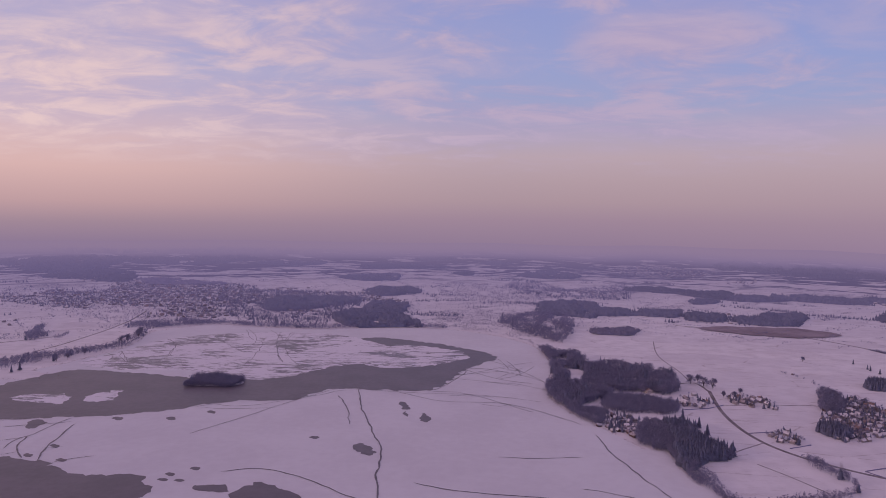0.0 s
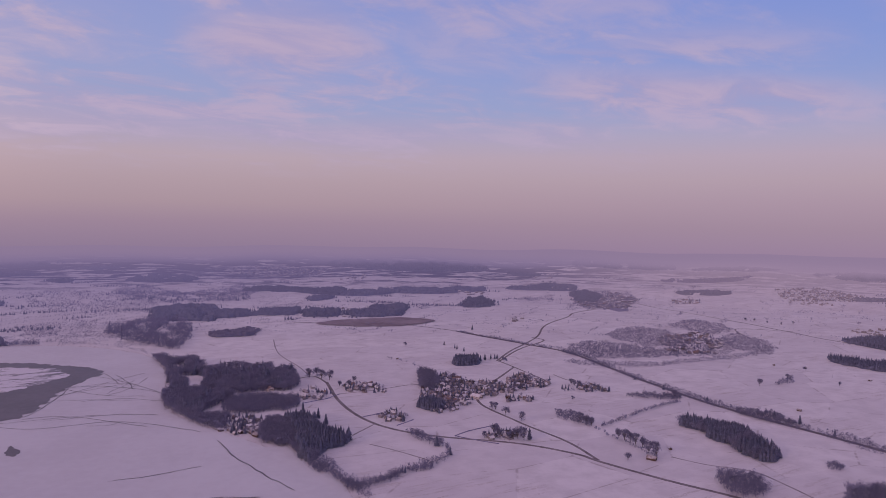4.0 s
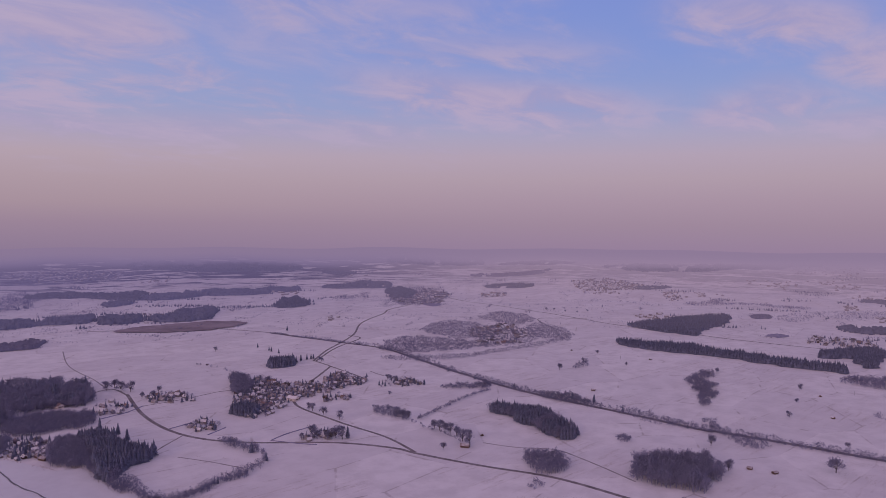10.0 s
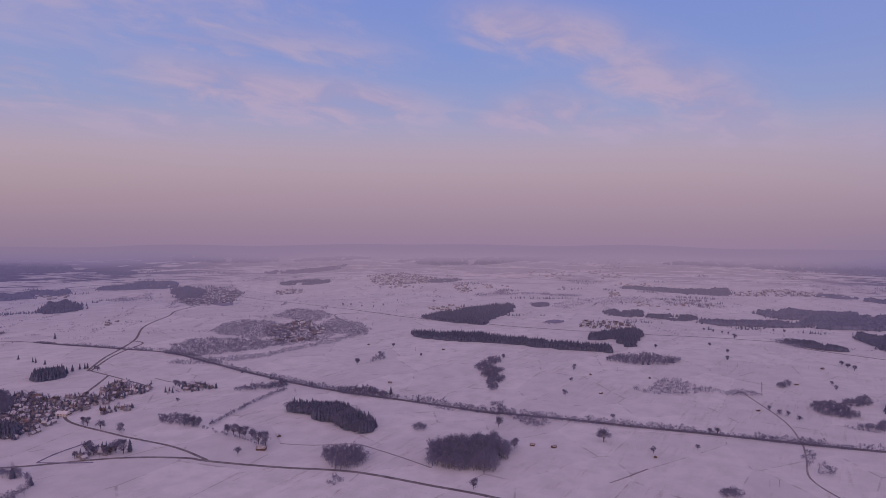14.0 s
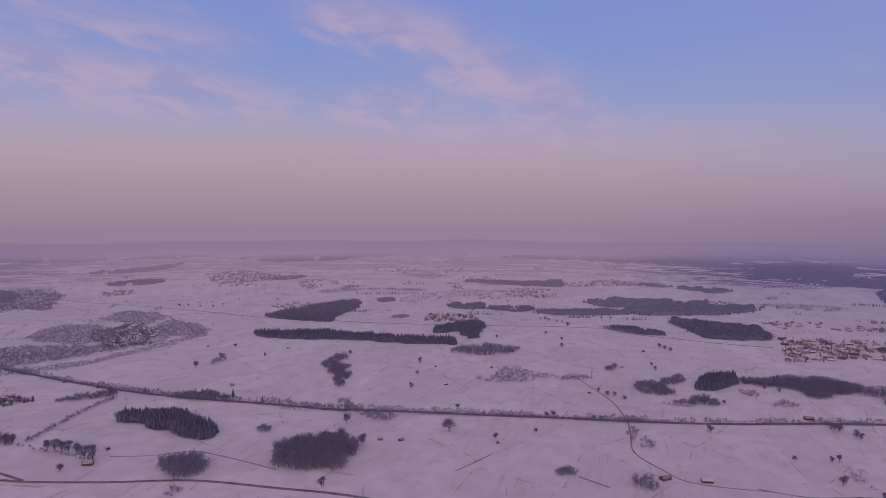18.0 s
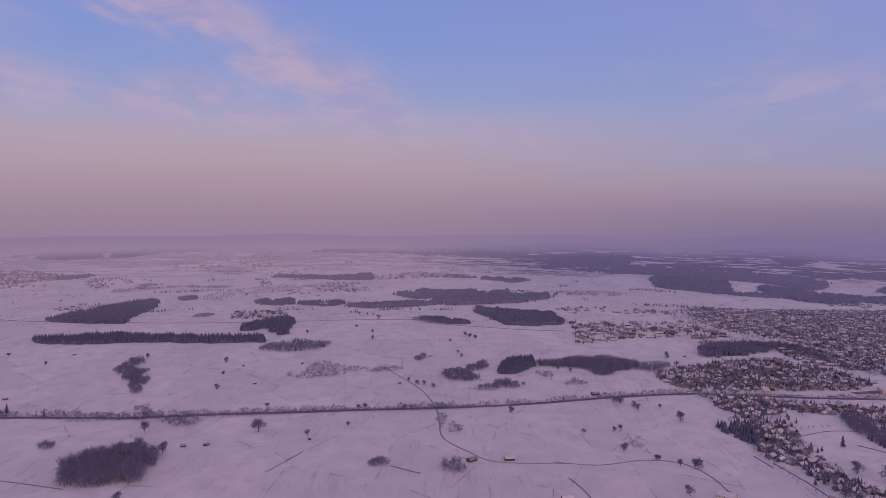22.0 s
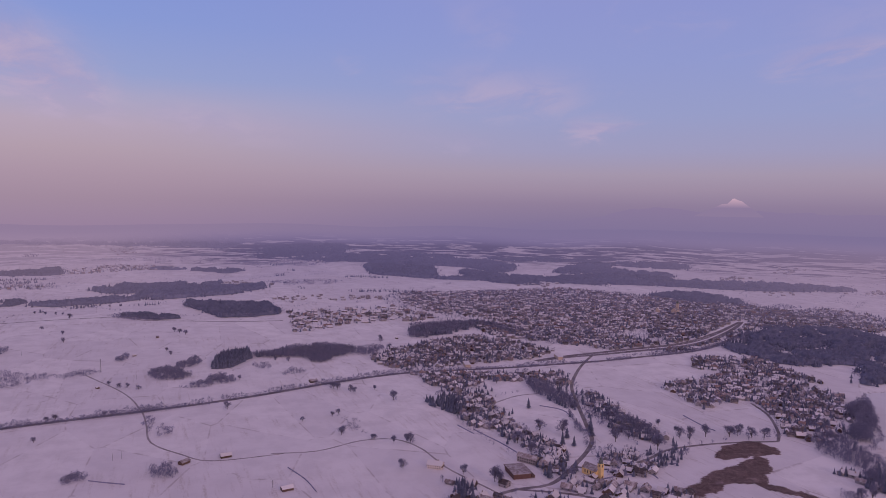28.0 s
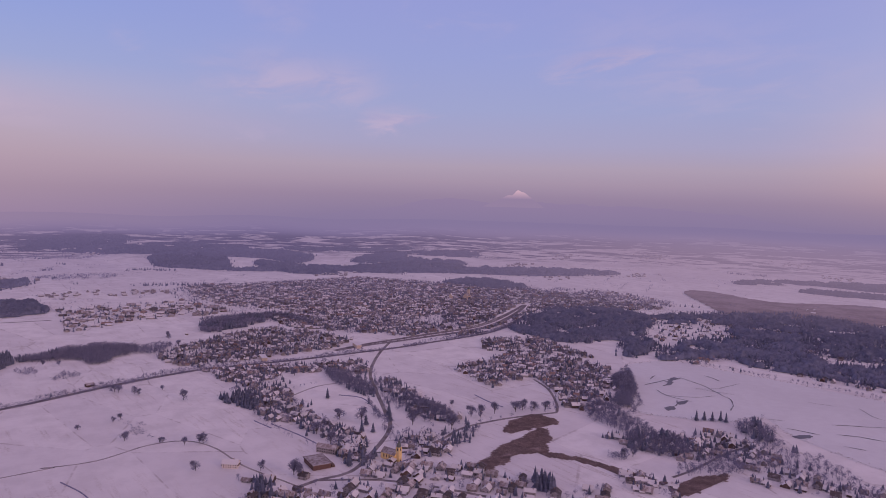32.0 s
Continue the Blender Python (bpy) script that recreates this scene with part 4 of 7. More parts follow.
def make_bare(seed):
    rng = random.Random(seed)
    top = new("bare_tree")
    bm = bmesh.new()
    add_prism(bm, (0, 0, -0.02), (0, 0, 0.3), 0.022, 0.016)
    part("trunk", bm, BARK, top)
    bm = bmesh.new()
    for i in range(9):
        a = i * 2.4 + rng.uniform(-.3, .3)
        z0 = rng.uniform(0.12, 0.3)
        e = Vector((math.cos(a) * rng.uniform(.12, .24), math.sin(a) * rng.uniform(.12, .24), rng.uniform(.48, .8)))
        mid = Vector((0, 0, z0)).lerp(e, 0.5) + Vector((0, 0, -0.02))
        add_prism(bm, (0, 0, z0 - 0.02), mid, 0.011, 0.008, 4)
        add_prism(bm, mid, e, 0.008, 0.003, 4)
        for _ in range(3):
            q = mid.lerp(e, rng.uniform(0, .8))
            add_prism(bm, q, q + Vector((rng.uniform(-.14, .14), rng.uniform(-.14, .14), rng.uniform(.04, .16))), 0.004, 0.0015, 3)
    add_prism(bm, (0, 0, 0.29), (0.01, 0, 0.8), 0.015, 0.003, 4)
    part("branchwork", bm, BARK, top)
    shape_part("crown", bare_shape(820, 0.0145, seed, 0.06 + 0.03 * (seed % 4), 0.40 + 0.03 * (seed % 3)), TWIGS, top)
    return tagged(top, "bare broad-crowned tree standing alone in snow", "tree", "bare trees")


MODELS = {}


def stock(key, maker, n, seed=0):
    """n models of a kind, kept below the ground far behind, to be copied."""
    if key not in MODELS:
        MODELS[key] = [maker(seed + i) for i in range(n)]
        for ob in MODELS[key]:
            ob["spare"] = 1
    return MODELS[key]


def placed(key, maker, n, m, pick):
    """The next of that kind: the models themselves first, then copies."""
    models = stock(key, maker, n)
    ob = models[pick % n]
    if ob.get("spare"):
        del ob["spare"]
        ob.matrix_basis = m
        return ob
    base = Matrix.LocRotScale(m.to_translation(), m.to_quaternion(), None)
    made = copy_thing(ob, base)
    made.scale = m.to_scale()
    return made


COUNT = [0]


def bare_tree(x, y, tall):
    COUNT[0] += 1
    rng = random.Random(COUNT[0])
    s = float(shrink(x, y)) * 1.36 * tall * rng.uniform(0.88, 1.12)
    w = s * rng.uniform(0.95, 1.4)
    placed("bare", make_bare, 7, Matrix.LocRotScale((x, y, gz(x, y)), Euler((0, 0, rng.uniform(0, 6.28))), (w, w, s)), rng.randrange(7))


def spruce_tree(x, y, tall):
    COUNT[0] += 1
    rng = random.Random(COUNT[0])
    s = float(shrink(x, y)) * 1.08 * tall * rng.uniform(0.9, 1.1)
    w = s * rng.uniform(1.0, 1.35)
    placed("spruce", make_spruce, 5, Matrix.LocRotScale((x, y, gz(x, y)), Euler((0, 0, rng.uniform(0, 6.28))), (w, w, s)), rng.randrange(5))


def bank_brush():
    """Brush and dead reeds along the lake shores."""
    rng = random.Random(31)
    for line, far in ((LAKE_LINE, 700), (POND_LINE, 0)):
        pts = curve_points(line, 3.2, True)
        pts = pts[(pts[:, 1] > far) | (far == 0)]
        pts = pts[np.hypot(pts[:, 0], pts[:, 1]) > 700]
        z = height(pts[:, 0], pts[:, 1])
        items = [(rng.choice(BUSH_FAR), x + rng.gauss(0, 3), y + rng.gauss(0, 3), zz, rng.uniform(0.8, 3.4), rng.uniform(1.5, 4.5), rng.uniform(0, 6), 0)
                 for (x, y), zz in zip(pts, z) if noise.noise((x / 70, y / 70, 9.0)) > -0.25]
        scatter("shore_brush", "brown brush and dead reeds along the frozen shore", "brush", items, [REED])


def fence(pts):
    """A low dark hedge or fence."""
    p = curve_points(pts, 6)
    d = np.gradient(p, axis=0)
    d /= np.maximum(np.hypot(d[:, 0], d[:, 1]), 1e-6)[:, None]
    side = np.stack([-d[:, 1], d[:, 0]], 1)
    z = height(p[:, 0], p[:, 1])
    rows = []
    for off, h in ((-0.6, -0.3), (-0.5, 1.0), (0, 1.5), (0.5, 1.0), (0.6, -0.3)):
        wob = np.array([noise.noise((q[0] / 3, q[1] / 3, off)) for q in p]) * 0.5
        rows.append(np.column_stack([p + side * off, z + h + (wob if h > 0 else 0)]))
    n = len(p)
    i = np.arange(n - 1)
    f = np.vstack([np.stack([i + k * n, i + 1 + k * n, i + 1 + (k + 1) * n, i + (k + 1) * n], 1)[:, ::-1] for k in range(4)])
    tagged(new("garden_hedge", mesh_of("garden_hedge", np.vstack(rows), f, [TWIGS])), "low clipped brown hedge round a snowy plot", "hedge", "hedges")


def tree_line(mix, tall, gap, pts):
    """A row of trees or brush along a bank, road or ditch."""
    rng = random.Random(len(WOODS) * 5 + 2)
    WOODS.append("row")
    p = np.array([(x + rng.gauss(0, 2.2), y + rng.gauss(0, 2.2)) for x, y in curve_points(pts, gap) if rng.random() < 0.85])
    if tall > 9:
        p = clear_of_lanes(p, -5)
    if tall < 7:
        p = np.vstack([p, p + rng.uniform(-2, 2), p[::2] + 1.5])
    items = tree_items(p, mix, tall * (1.25 if tall < 7 else 1.0), rng, bush=tall < 7)
    if tall >= 7:
        items += tree_items(p + 2.0, 0, tall * 0.22, rng, bush=True)
    scatter("tree_row" if tall >= 7 else "brush_row", "row of bare trees and brush along a snowy bank" if tall >= 7 else "line of low bare brush on the snow", "tree row" if tall >= 7 else "brush", items, [SPRUCE, TWIGS])


# ---- houses ----
def gable_walls(w, l, e, p):
    """Walls with two gables; the ridge runs along y, eaves at e, ridge p above them."""
    bm = bmesh.new()
    x, y = w / 2, l / 2
    v = [bm.verts.new(q) for q in ((-x, -y, -1), (x, -y, -1), (x, y, -1), (-x, y, -1), (-x, -y, e), (x, -y, e), (x, y, e), (-x, y, e), (0, -y, e + p), (0, y, e + p))]
    for f in ((0, 1, 5, 8, 4), (2, 3, 7, 9, 6), (1, 2, 6, 5), (3, 0, 4, 7), (4, 8, 9, 7), (5, 6, 9, 8), (3, 2, 1, 0)):
        bm.faces.new([v[i] for i in f])
    return bm


def gable_roof(w, l, e, p, over=0.9, thick=0.35, side=0):
    """Two sloping slabs with eaves."""
    bm = bmesh.new()
    k = p / (w / 2)
    x, y = w / 2 + over, l / 2 + over
    for s in (-1, 1):
        lo, hi = e - k * over + 0.06, e + p + 0.06
        a = [(s * x, -y, lo), (s * x, y, lo), (0, y, hi), (0, -y, hi)]
        v = [bm.verts.new(q) for q in a] + [bm.verts.new((q[0], q[1], q[2] + thick)) for q in a]
        for f in ((0, 1, 2, 3), (7, 6, 5, 4), (0, 4, 5, 1), (1, 5, 6, 2), (3, 7, 4, 0)):
            bm.faces.new([v[i] for i in f])
    bmesh.ops.recalc_face_normals(bm, faces=bm.faces[:])
    return bm


ROOFS = [ROOF_SNOW, ROOF_SNOW, ROOF_SNOW, ROOF_SNOW, ROOF_THIN, ROOF_SNOW, ROOF_DARK, ROOF_THIN, ROOF_SNOW]
WALLS = [PLASTER, PLASTER, CREAM, PLASTER, BOARDS, PLASTER, PLASTER, CREAM]
ROOF_WORDS = {"snowy_roof": "a snow-covered roof", "thawing_roof": "a half-thawed roof", "clay_tiles": "a red tiled roof", "dark_tiles": "a dark tiled roof"}
WALL_WORDS = {"white_plaster": "White", "cream_plaster": "Cream", "dark_boards": "Brown timber", "red_brown_plaster": "Red-brown", "yellow_plaster": "Yellow"}


def house_model(seed, near):
    rng = random.Random(seed * 13 + 5)
    w, l = rng.uniform(8.5, 11.5), rng.uniform(10.5, 16)
    e = rng.choice([3.4, 4.0, 4.6, 5.3])
    p = w / 2 * rng.uniform(0.55, 0.85)
    wall_mat, roof_mat = WALLS[seed % len(WALLS)], ROOFS[(seed * 3 + seed // 7) % len(ROOFS)]
    top = new("house")
    wall = part("wall", gable_walls(w, l, e, p), wall_mat, top)
    part("roof", gable_roof(w, l, e, p), roof_mat, top)
    cx, cy = w * 0.18, l * rng.uniform(-0.3, 0.3)
    part("chimney", box(cx - 0.4, cx + 0.4, cy - 0.4, cy + 0.4, e + p * 0.4, e + p + 1.3), CHIMNEY, top)
    x, y = w / 2, l / 2
    spots = []
    if near:
        for z in (1.0, 3.6):
            if z + 1.4 < e:
                spots += [("s", s, q, z) for s in (-1, 1) for q in (-l * 0.3, l * 0.3)]
                spots += [("g", s, q, z) for s in (-1, 1) for q in (-w * 0.26, w * 0.26)]
    else:
        spots = [("s", 1, 0.0, 2.2), ("g", -1, 0.0, 2.2)]
    for kind, s, q, z in spots:
        hw = 0.6 if near else 1.6
        if kind == "s":
            bm = box(min(s * x, s * (x + 0.06)), max(s * x, s * (x + 0.06)), q - hw, q + hw, z, z + 1.4)
        else:
            bm = box(q - hw, q + hw, min(s * y, s * (y + 0.06)), max(s * y, s * (y + 0.06)), z, z + 1.4)
        part("window", bm, GLASS, wall)
    if near:
        part("door", box(-x - 0.08, -x, -0.6, 0.6, -0.2, 2.1), BOARDS, wall)
        if e > 5 and seed % 2 == 0:
            part("balcony", box(-w * 0.42, w * 0.42, -y - 1.2, -y, 3.0, 4.1), BOARDS, top, "dark wooden balcony")
        if seed % 3 == 0:
            bm = gable_walls(w * 0.5, l * 0.4, e * 0.55, p * 0.5)
            bmesh.ops.translate(bm, verts=bm.verts[:], vec=(w * 0.62, l * 0.2, 0))
            part("annexe", bm, wall_mat, top)
            bm = gable_roof(w * 0.5, l * 0.4, e * 0.55, p * 0.5, 0.5)
            bmesh.ops.translate(bm, verts=bm.verts[:], vec=(w * 0.62, l * 0.2, 0))
            part("annexe_roof", bm, roof_mat, top)
    return tagged(top, "%s house with %s in the snow" % (WALL_WORDS[wall_mat.name].lower(), ROOF_WORDS[roof_mat.name]), "house", "houses of the village")


def near_house(i):
    return house_model(i, True)


def mid_house(i):
    return house_model(i + 50, False)


def far_house_shape(seed):
    """A far house as one small form: walls and two roof slopes, with which faces are roof."""
    rng = random.Random(seed)
    w, l, e, p = rng.uniform(8, 11.5), rng.uniform(10, 16), rng.uniform(3.0, 4.8), rng.uniform(2.6, 4.4)
    x, y = w / 2, l / 2
    v = [(-x, -y, -1), (x, -y, -1), (x, y, -1), (-x, y, -1), (-x, -y, e), (x, -y, e), (x, y, e), (-x, y, e), (0, -y, e + p), (0, y, e + p)]
    f = [(0, 1, 5), (0, 5, 4), (1, 2, 6), (1, 6, 5), (2, 3, 7), (2, 7, 6), (3, 0, 4), (3, 4, 7), (4, 5, 8), (6, 7, 9)]
    k = len(v)
    o = 0.8
    v += [(-x - o, -y - o, e - .3), (-x - o, y + o, e - .3), (0, -y - o, e + p + .25), (0, y + o, e + p + .25), (x + o, -y - o, e - .3), (x + o, y + o, e - .3)]
    roof = [(k, k + 2, k + 3), (k, k + 3, k + 1), (k + 4, k + 5, k + 3), (k + 4, k + 3, k + 2)]
    v = np.array(v, float)
    return (v, np.array(f)), (v, np.array(roof))


FAR_HOUSES = [far_house_shape(s) for s in range(6)]
PLOTS = []


def quarter(name, spacing, angle, share, outline):
    """A quarter of a village or town: houses on loose plots along its streets, with garden trees between them."""
    rng = random.Random(len(PLOTS) * 11 + 3)
    PLOTS.append(name)
    mid = np.mean(np.array(outline, float), 0)
    sc = float(shrink(*mid))
    pts = grid_in(outline, spacing * (0.8 if name == "village" else 0.88) * max(sc, 0.5), radians(angle), 0.26, rng)
    if not len(pts):
        return
    pts = clear_of_lanes(pts)
    pts = pts[~(inside(pts[:, 0], pts[:, 1], LAKE_LINE) | inside(pts[:, 0], pts[:, 1], POND_LINE))]
    far, gardens = [], []
    for (x, y), z in zip(pts, height(pts[:, 0], pts[:, 1]).tolist()):
        r = math.hypot(x, y)
        if rng.random() > share * (0.82 if name == "upper_town" else 0.92):
            gardens.append((x, y))
            continue
        turn = radians(angle + rng.choice([0, 90]) + rng.uniform(-9, 9))
        s = float(shrink(x, y))
        if name == "barracks" or (name == "upper_town" and rng.random() < 0.08):
            k = rng.uniform(1.0, 1.7)
        else:
            k = 0.62 if name == "shore_cabins" else rng.uniform(0.62, 0.92) if name == "village" else rng.uniform(0.9, 1.15) if name == "lower_village" else rng.uniform(0.78, 1.05)
        if r < 1060 and name != "shore_cabins":
            placed("near_house", near_house, 14, Matrix.LocRotScale((x, y, z), Euler((0, 0, turn)), (k, k, min(k, 1.1))), rng.randrange(14))
        elif r < 1400 and rng.random() < 0.55:
            placed("mid_house", mid_house, 14, Matrix.LocRotScale((x, y, z), Euler((0, 0, turn)), (k, k, min(k, 1.1))), rng.randrange(14))
        else:
            a, b = rng.choice(FAR_HOUSES)
            slot = rng.choice([0, 0, 0, 0, 1, 0, 0, 1, 2])
            far += [(a, x, y, z, s, s * k, turn, slot), (b, x, y, z, s, s * k, turn, rng.choice([4, 4, 4, 5, 4, 5, 5, 6, 7, 7]))]
        for _ in range(rng.choice([1, 1, 2, 2] if name == "lower_village" else [2, 3, 3, 4])):
            gardens.append((x + rng.uniform(-0.5, 0.5) * spacing, y + rng.uniform(-0.5, 0.5) * spacing))
    if far:
        scatter(name + "_houses", "small plastered houses with snowy roofs, packed close", "houses", far, [PLASTER, CREAM, BOARDS, BRICKRED, ROOF_SNOW, ROOF_THIN, ROOF_TILE, ROOF_DARK])
    if gardens:
        g = clear_of_lanes(np.array(gardens), -3)
        if len(g):
            scatter(name + "_garden_trees", "garden trees, spruces and hedges between the houses", "trees", tree_items(g, 0.5, 11.5, rng) + tree_items(g[::2] + 4, 0, 3, rng, True), [SPRUCE, TWIGS])


def at(x, y, turn=0.0, s=1.0):
    return Matrix.LocRotScale((x, y, gz(x, y)), Euler((0, 0, radians(turn))), (s, s, s))


def barn(x, y, turn, look_of):
    top = new("barn")
    w, l, e, p = 9, 15, 3.6, 2.6
    part("wall", gable_walls(w, l, e, p), BOARDS, top)
    part("roof", gable_roof(w, l, e, p, 0.8), ROOF_SNOW if look_of == "snowy" else ROOF_THIN, top)
    part("gate", box(-1.7, 1.7, -l / 2 - 0.08, -l / 2, -0.3, 3.0), BARK, top)
    top.matrix_basis = at(x, y, turn)
    tagged(top, "brown wooden barn with a %s roof in a snowy meadow" % ("white snow-covered" if look_of == "snowy" else "half-thawed"), "barn", "barns")


def hut_model(i):
    top = new("field_hut")
    w, l = 5 + i % 2, 6.5 + i
    part("wall", gable_walls(w, l, 2.4, 1.6), BOARDS, top)
    part("roof", gable_roof(w, l, 2.4, 1.6, 0.5, 0.25), ROOF_THIN if i % 2 else ROOF_SNOW, top)
    part("door", box(-0.7, 0.7, -l / 2 - 0.06, -l / 2, -0.2, 2.0), BARK, top)
    return tagged(top, "small wooden hay hut alone on the snow", "hut", "hay huts")


def field_hut(x, y):
    COUNT[0] += 1
    rng = random.Random(COUNT[0])
    placed("hut", hut_model, 3, at(x, y, rng.uniform(0, 180), float(shrink(x, y)) * 1.05), rng.randrange(3))


def lodge(x, y, turn):
    """A large farmhouse: pale walls, long eaves, balconies."""
    top = new("farmhouse")
    w, l, e, p = 13, 21, 6.6, 3.6
    wall = part("wall", gable_walls(w, l, e, p), WHITEWASH, top)
    part("roof", gable_roof(w, l, e, p, 1.3, 0.45), ROOF_TILE if y > 800 and x < 500 else ROOF_SNOW, top)
    for s in (-1, 1):
        for k in range(6):
            for z in (1.0, 3.8):
                q = -8.4 + k * 3.3
                part("window", box(min(s * 6.5, s * 6.58), max(s * 6.5, s * 6.58), q - 0.6, q + 0.6, z, z + 1.5), GLASS, wall)
        part("balcony", box(-5.5, 5.5, min(s * 10.5, s * 11.8), max(s * 10.5, s * 11.8), 3.2, 4.3), BOARDS, top, "dark wooden balcony")
    part("chimney", box(1.2, 2.2, -4, -3, e + 1, e + p + 1.6), CHIMNEY, top)
    top.matrix_basis = at(x, y, turn)
    tagged(top, "large pale farmhouse with a wide roof and balconies", "farmhouse", "farmhouses")


def parish_church(x, y):
    """A yellow village church: nave with round choir, square tower with an onion dome."""
    top = new("parish_church")
    nave = part("nave", gable_walls(13, 25, 9.5, 6.0), YELLOW, top, "yellow plastered nave")
    part("roof", gable_roof(13, 25, 9.5, 6.0, 0.6, 0.3), ROOF_THIN, top, "steep snow-dusted roof")
    bm = bmesh.new()
    ring = [[(4.6 * math.cos(a), 12.5 + 5.5 * math.sin(a), z) for a in np.linspace(0, math.pi, 9)] for z in (-1, 8.5)]
    lo, hi = [[bm.verts.new(q) for q in r] for r in ring]
    for i in range(8):
        bm.faces.new((lo[i], lo[i + 1], hi[i + 1], hi[i]))
    tip = bm.verts.new((0, 12.5, 12.0))
    for i in range(8):
        bm.faces.new((hi[i], hi[i + 1], tip))
    part("choir", bm, YELLOW, top)
    tower = part("tower", box(-3.1, 3.1, -18.0, -11.8, -1, 21), YELLOW, top, "square yellow tower")
    bm = bmesh.new()
    prof = [(3.5, 21), (3.5, 21.6), (2.9, 22.4), (3.2, 23.8), (2.7, 25.4), (1.4, 26.8), (1.0, 27.6), (1.2, 28.4), (0.8, 29.2), (0.15, 31.5)]
    rings = [[bm.verts.new((r * math.cos(i * math.pi / 4 + .39), -14.9 + r * math.sin(i * math.pi / 4 + .39), z)) for i in range(8)] for r, z in prof]
    for a, b in zip(rings[:-1], rings[1:]):
        for i in range(8):
            bm.faces.new((a[i], a[(i + 1) % 8], b[(i + 1) % 8], b[i]))
    part("dome", bm, COPPER, top, "dark copper onion dome")
    for s in (-1, 1):
        for k in range(4):
            q = -7.5 + k * 5
            part("window", box(min(s * 6.5, s * 6.6), max(s * 6.5, s * 6.6), q - 0.8, q + 0.8, 3, 7.5), GLASS, nave)
        part("belfry_opening", box(min(s * 3.1, s * 3.2), max(s * 3.1, s * 3.2), -15.6, -14.2, 16, 19.4), GLASS, tower)
    part("belfry_opening", box(-0.8, 0.8, -18.1, -18.0, 16, 19.4), GLASS, tower)
    part("portal", box(-1.2, 1.2, -18.1, -18.0, -0.5, 3.2), BOARDS, tower)
    top.matrix_basis = at(x, y, -75)
    tagged(top, "yellow village church with an onion-domed tower, sunlit", "church")


def sports_hall(x, y):
    top = new("sports_hall")
    part("wall", box(-19, 19, -13, 13, -1, 7.0), BRICKRED, top, "red-brown walls")
    bm = box(-20, 20, -14, 14, 7.0, 7.8)
    part("flat_roof", bm, ROOF_THIN, top, "flat roof under thin grey snow")
    part("roof_edge", box(-20.2, 20.2, -14.25, -14.0, 6.8, 8.0), BOARDS, top)
    part("roof_edge", box(-20.2, 20.2, 14.0, 14.25, 6.8, 8.0), BOARDS, top)
    for k in range(6):
        part("window", box(-16 + k * 5.6, -12.2 + k * 5.6, -13.1, -13.0, 3.6, 5.8), GLASS, top)
    part("lean_to", box(-18, 18, -19, -14.3, -1, 3.4), BOARDS, top)
    top.matrix_basis = at(x, y, -8)
    tagged(top, "low brown sports hall with a flat snowy roof", "hall")


def school(x, y):
    top = new("school")
    wall = part("wall", gable_walls(12, 32, 8, 4), CREAM, top)
    part("roof", gable_roof(12, 32, 8, 4, 0.8), ROOF_THIN, top)
    for s in (-1, 1):
        for k in range(8):
            for z in (1.4, 4.8):
                q = -13.4 + k * 3.8
                part("window", box(min(s * 6, s * 6.08), max(s * 6, s * 6.08), q - 0.9, q + 0.9, z, z + 1.8), GLASS, wall)
    top.matrix_basis = at(x, y, -60)
    tagged(top, "long pale school building with a snow-dusted roof", "school")


def town_church(x, y):
    top = new("town_church")
    part("nave", gable_walls(18, 34, 13, 8), SANDY, top)
    part("roof", gable_roof(18, 34, 13, 8, 0.6), ROOF_THIN, top)
    part("tower", box(-4, 4, -25, -17, -1, 34), SANDY, top, "pale square tower")
    bm = bmesh.new()
    base = [bm.verts.new((4.4 * a, -21 + 4.4 * b, 34)) for a, b in ((-1, -1), (1, -1), (1, 1), (-1, 1))]
    tip = bm.verts.new((0, -21, 45))
    for i in range(4):
        bm.faces.new((base[i], base[(i + 1) % 4], tip))
    part("spire", bm, COPPER, top)
    top.matrix_basis = at(x, y, 30)
    tagged(top, "town church with a tall pale tower among roofs", "church")


def town_tower(x, y):
    top = new("town_chapel")
    part("wall", gable_walls(11, 16, 15, 9), SANDY, top)
    part("roof", gable_roof(11, 16, 15, 9, 0.5), ROOF_SNOW, top)
    top.matrix_basis = at(x, y, 40)
    tagged(top, "pale gabled chapel standing above the town roofs", "chapel")


def station_house(x, y, turn):
    top = new("station_house")
    wall = part("wall", box(-19, 19, -6, 6, -1, 8.0), SANDY, top)
    part("flat_roof", box(-19.6, 19.6, -6.6, 6.6, 8.0, 8.6), ROOF_SNOW, top)
    for k in range(9):
        for z in (1.4, 4.8):
            part("window", box(-16.8 + k * 4, -14.8 + k * 4, -6.08, -6.0, z, z + 1.8), GLASS, wall)
    top.matrix_basis = at(x, y, turn)
    tagged(top, "long pale sand-coloured building beside the railway line", "station")


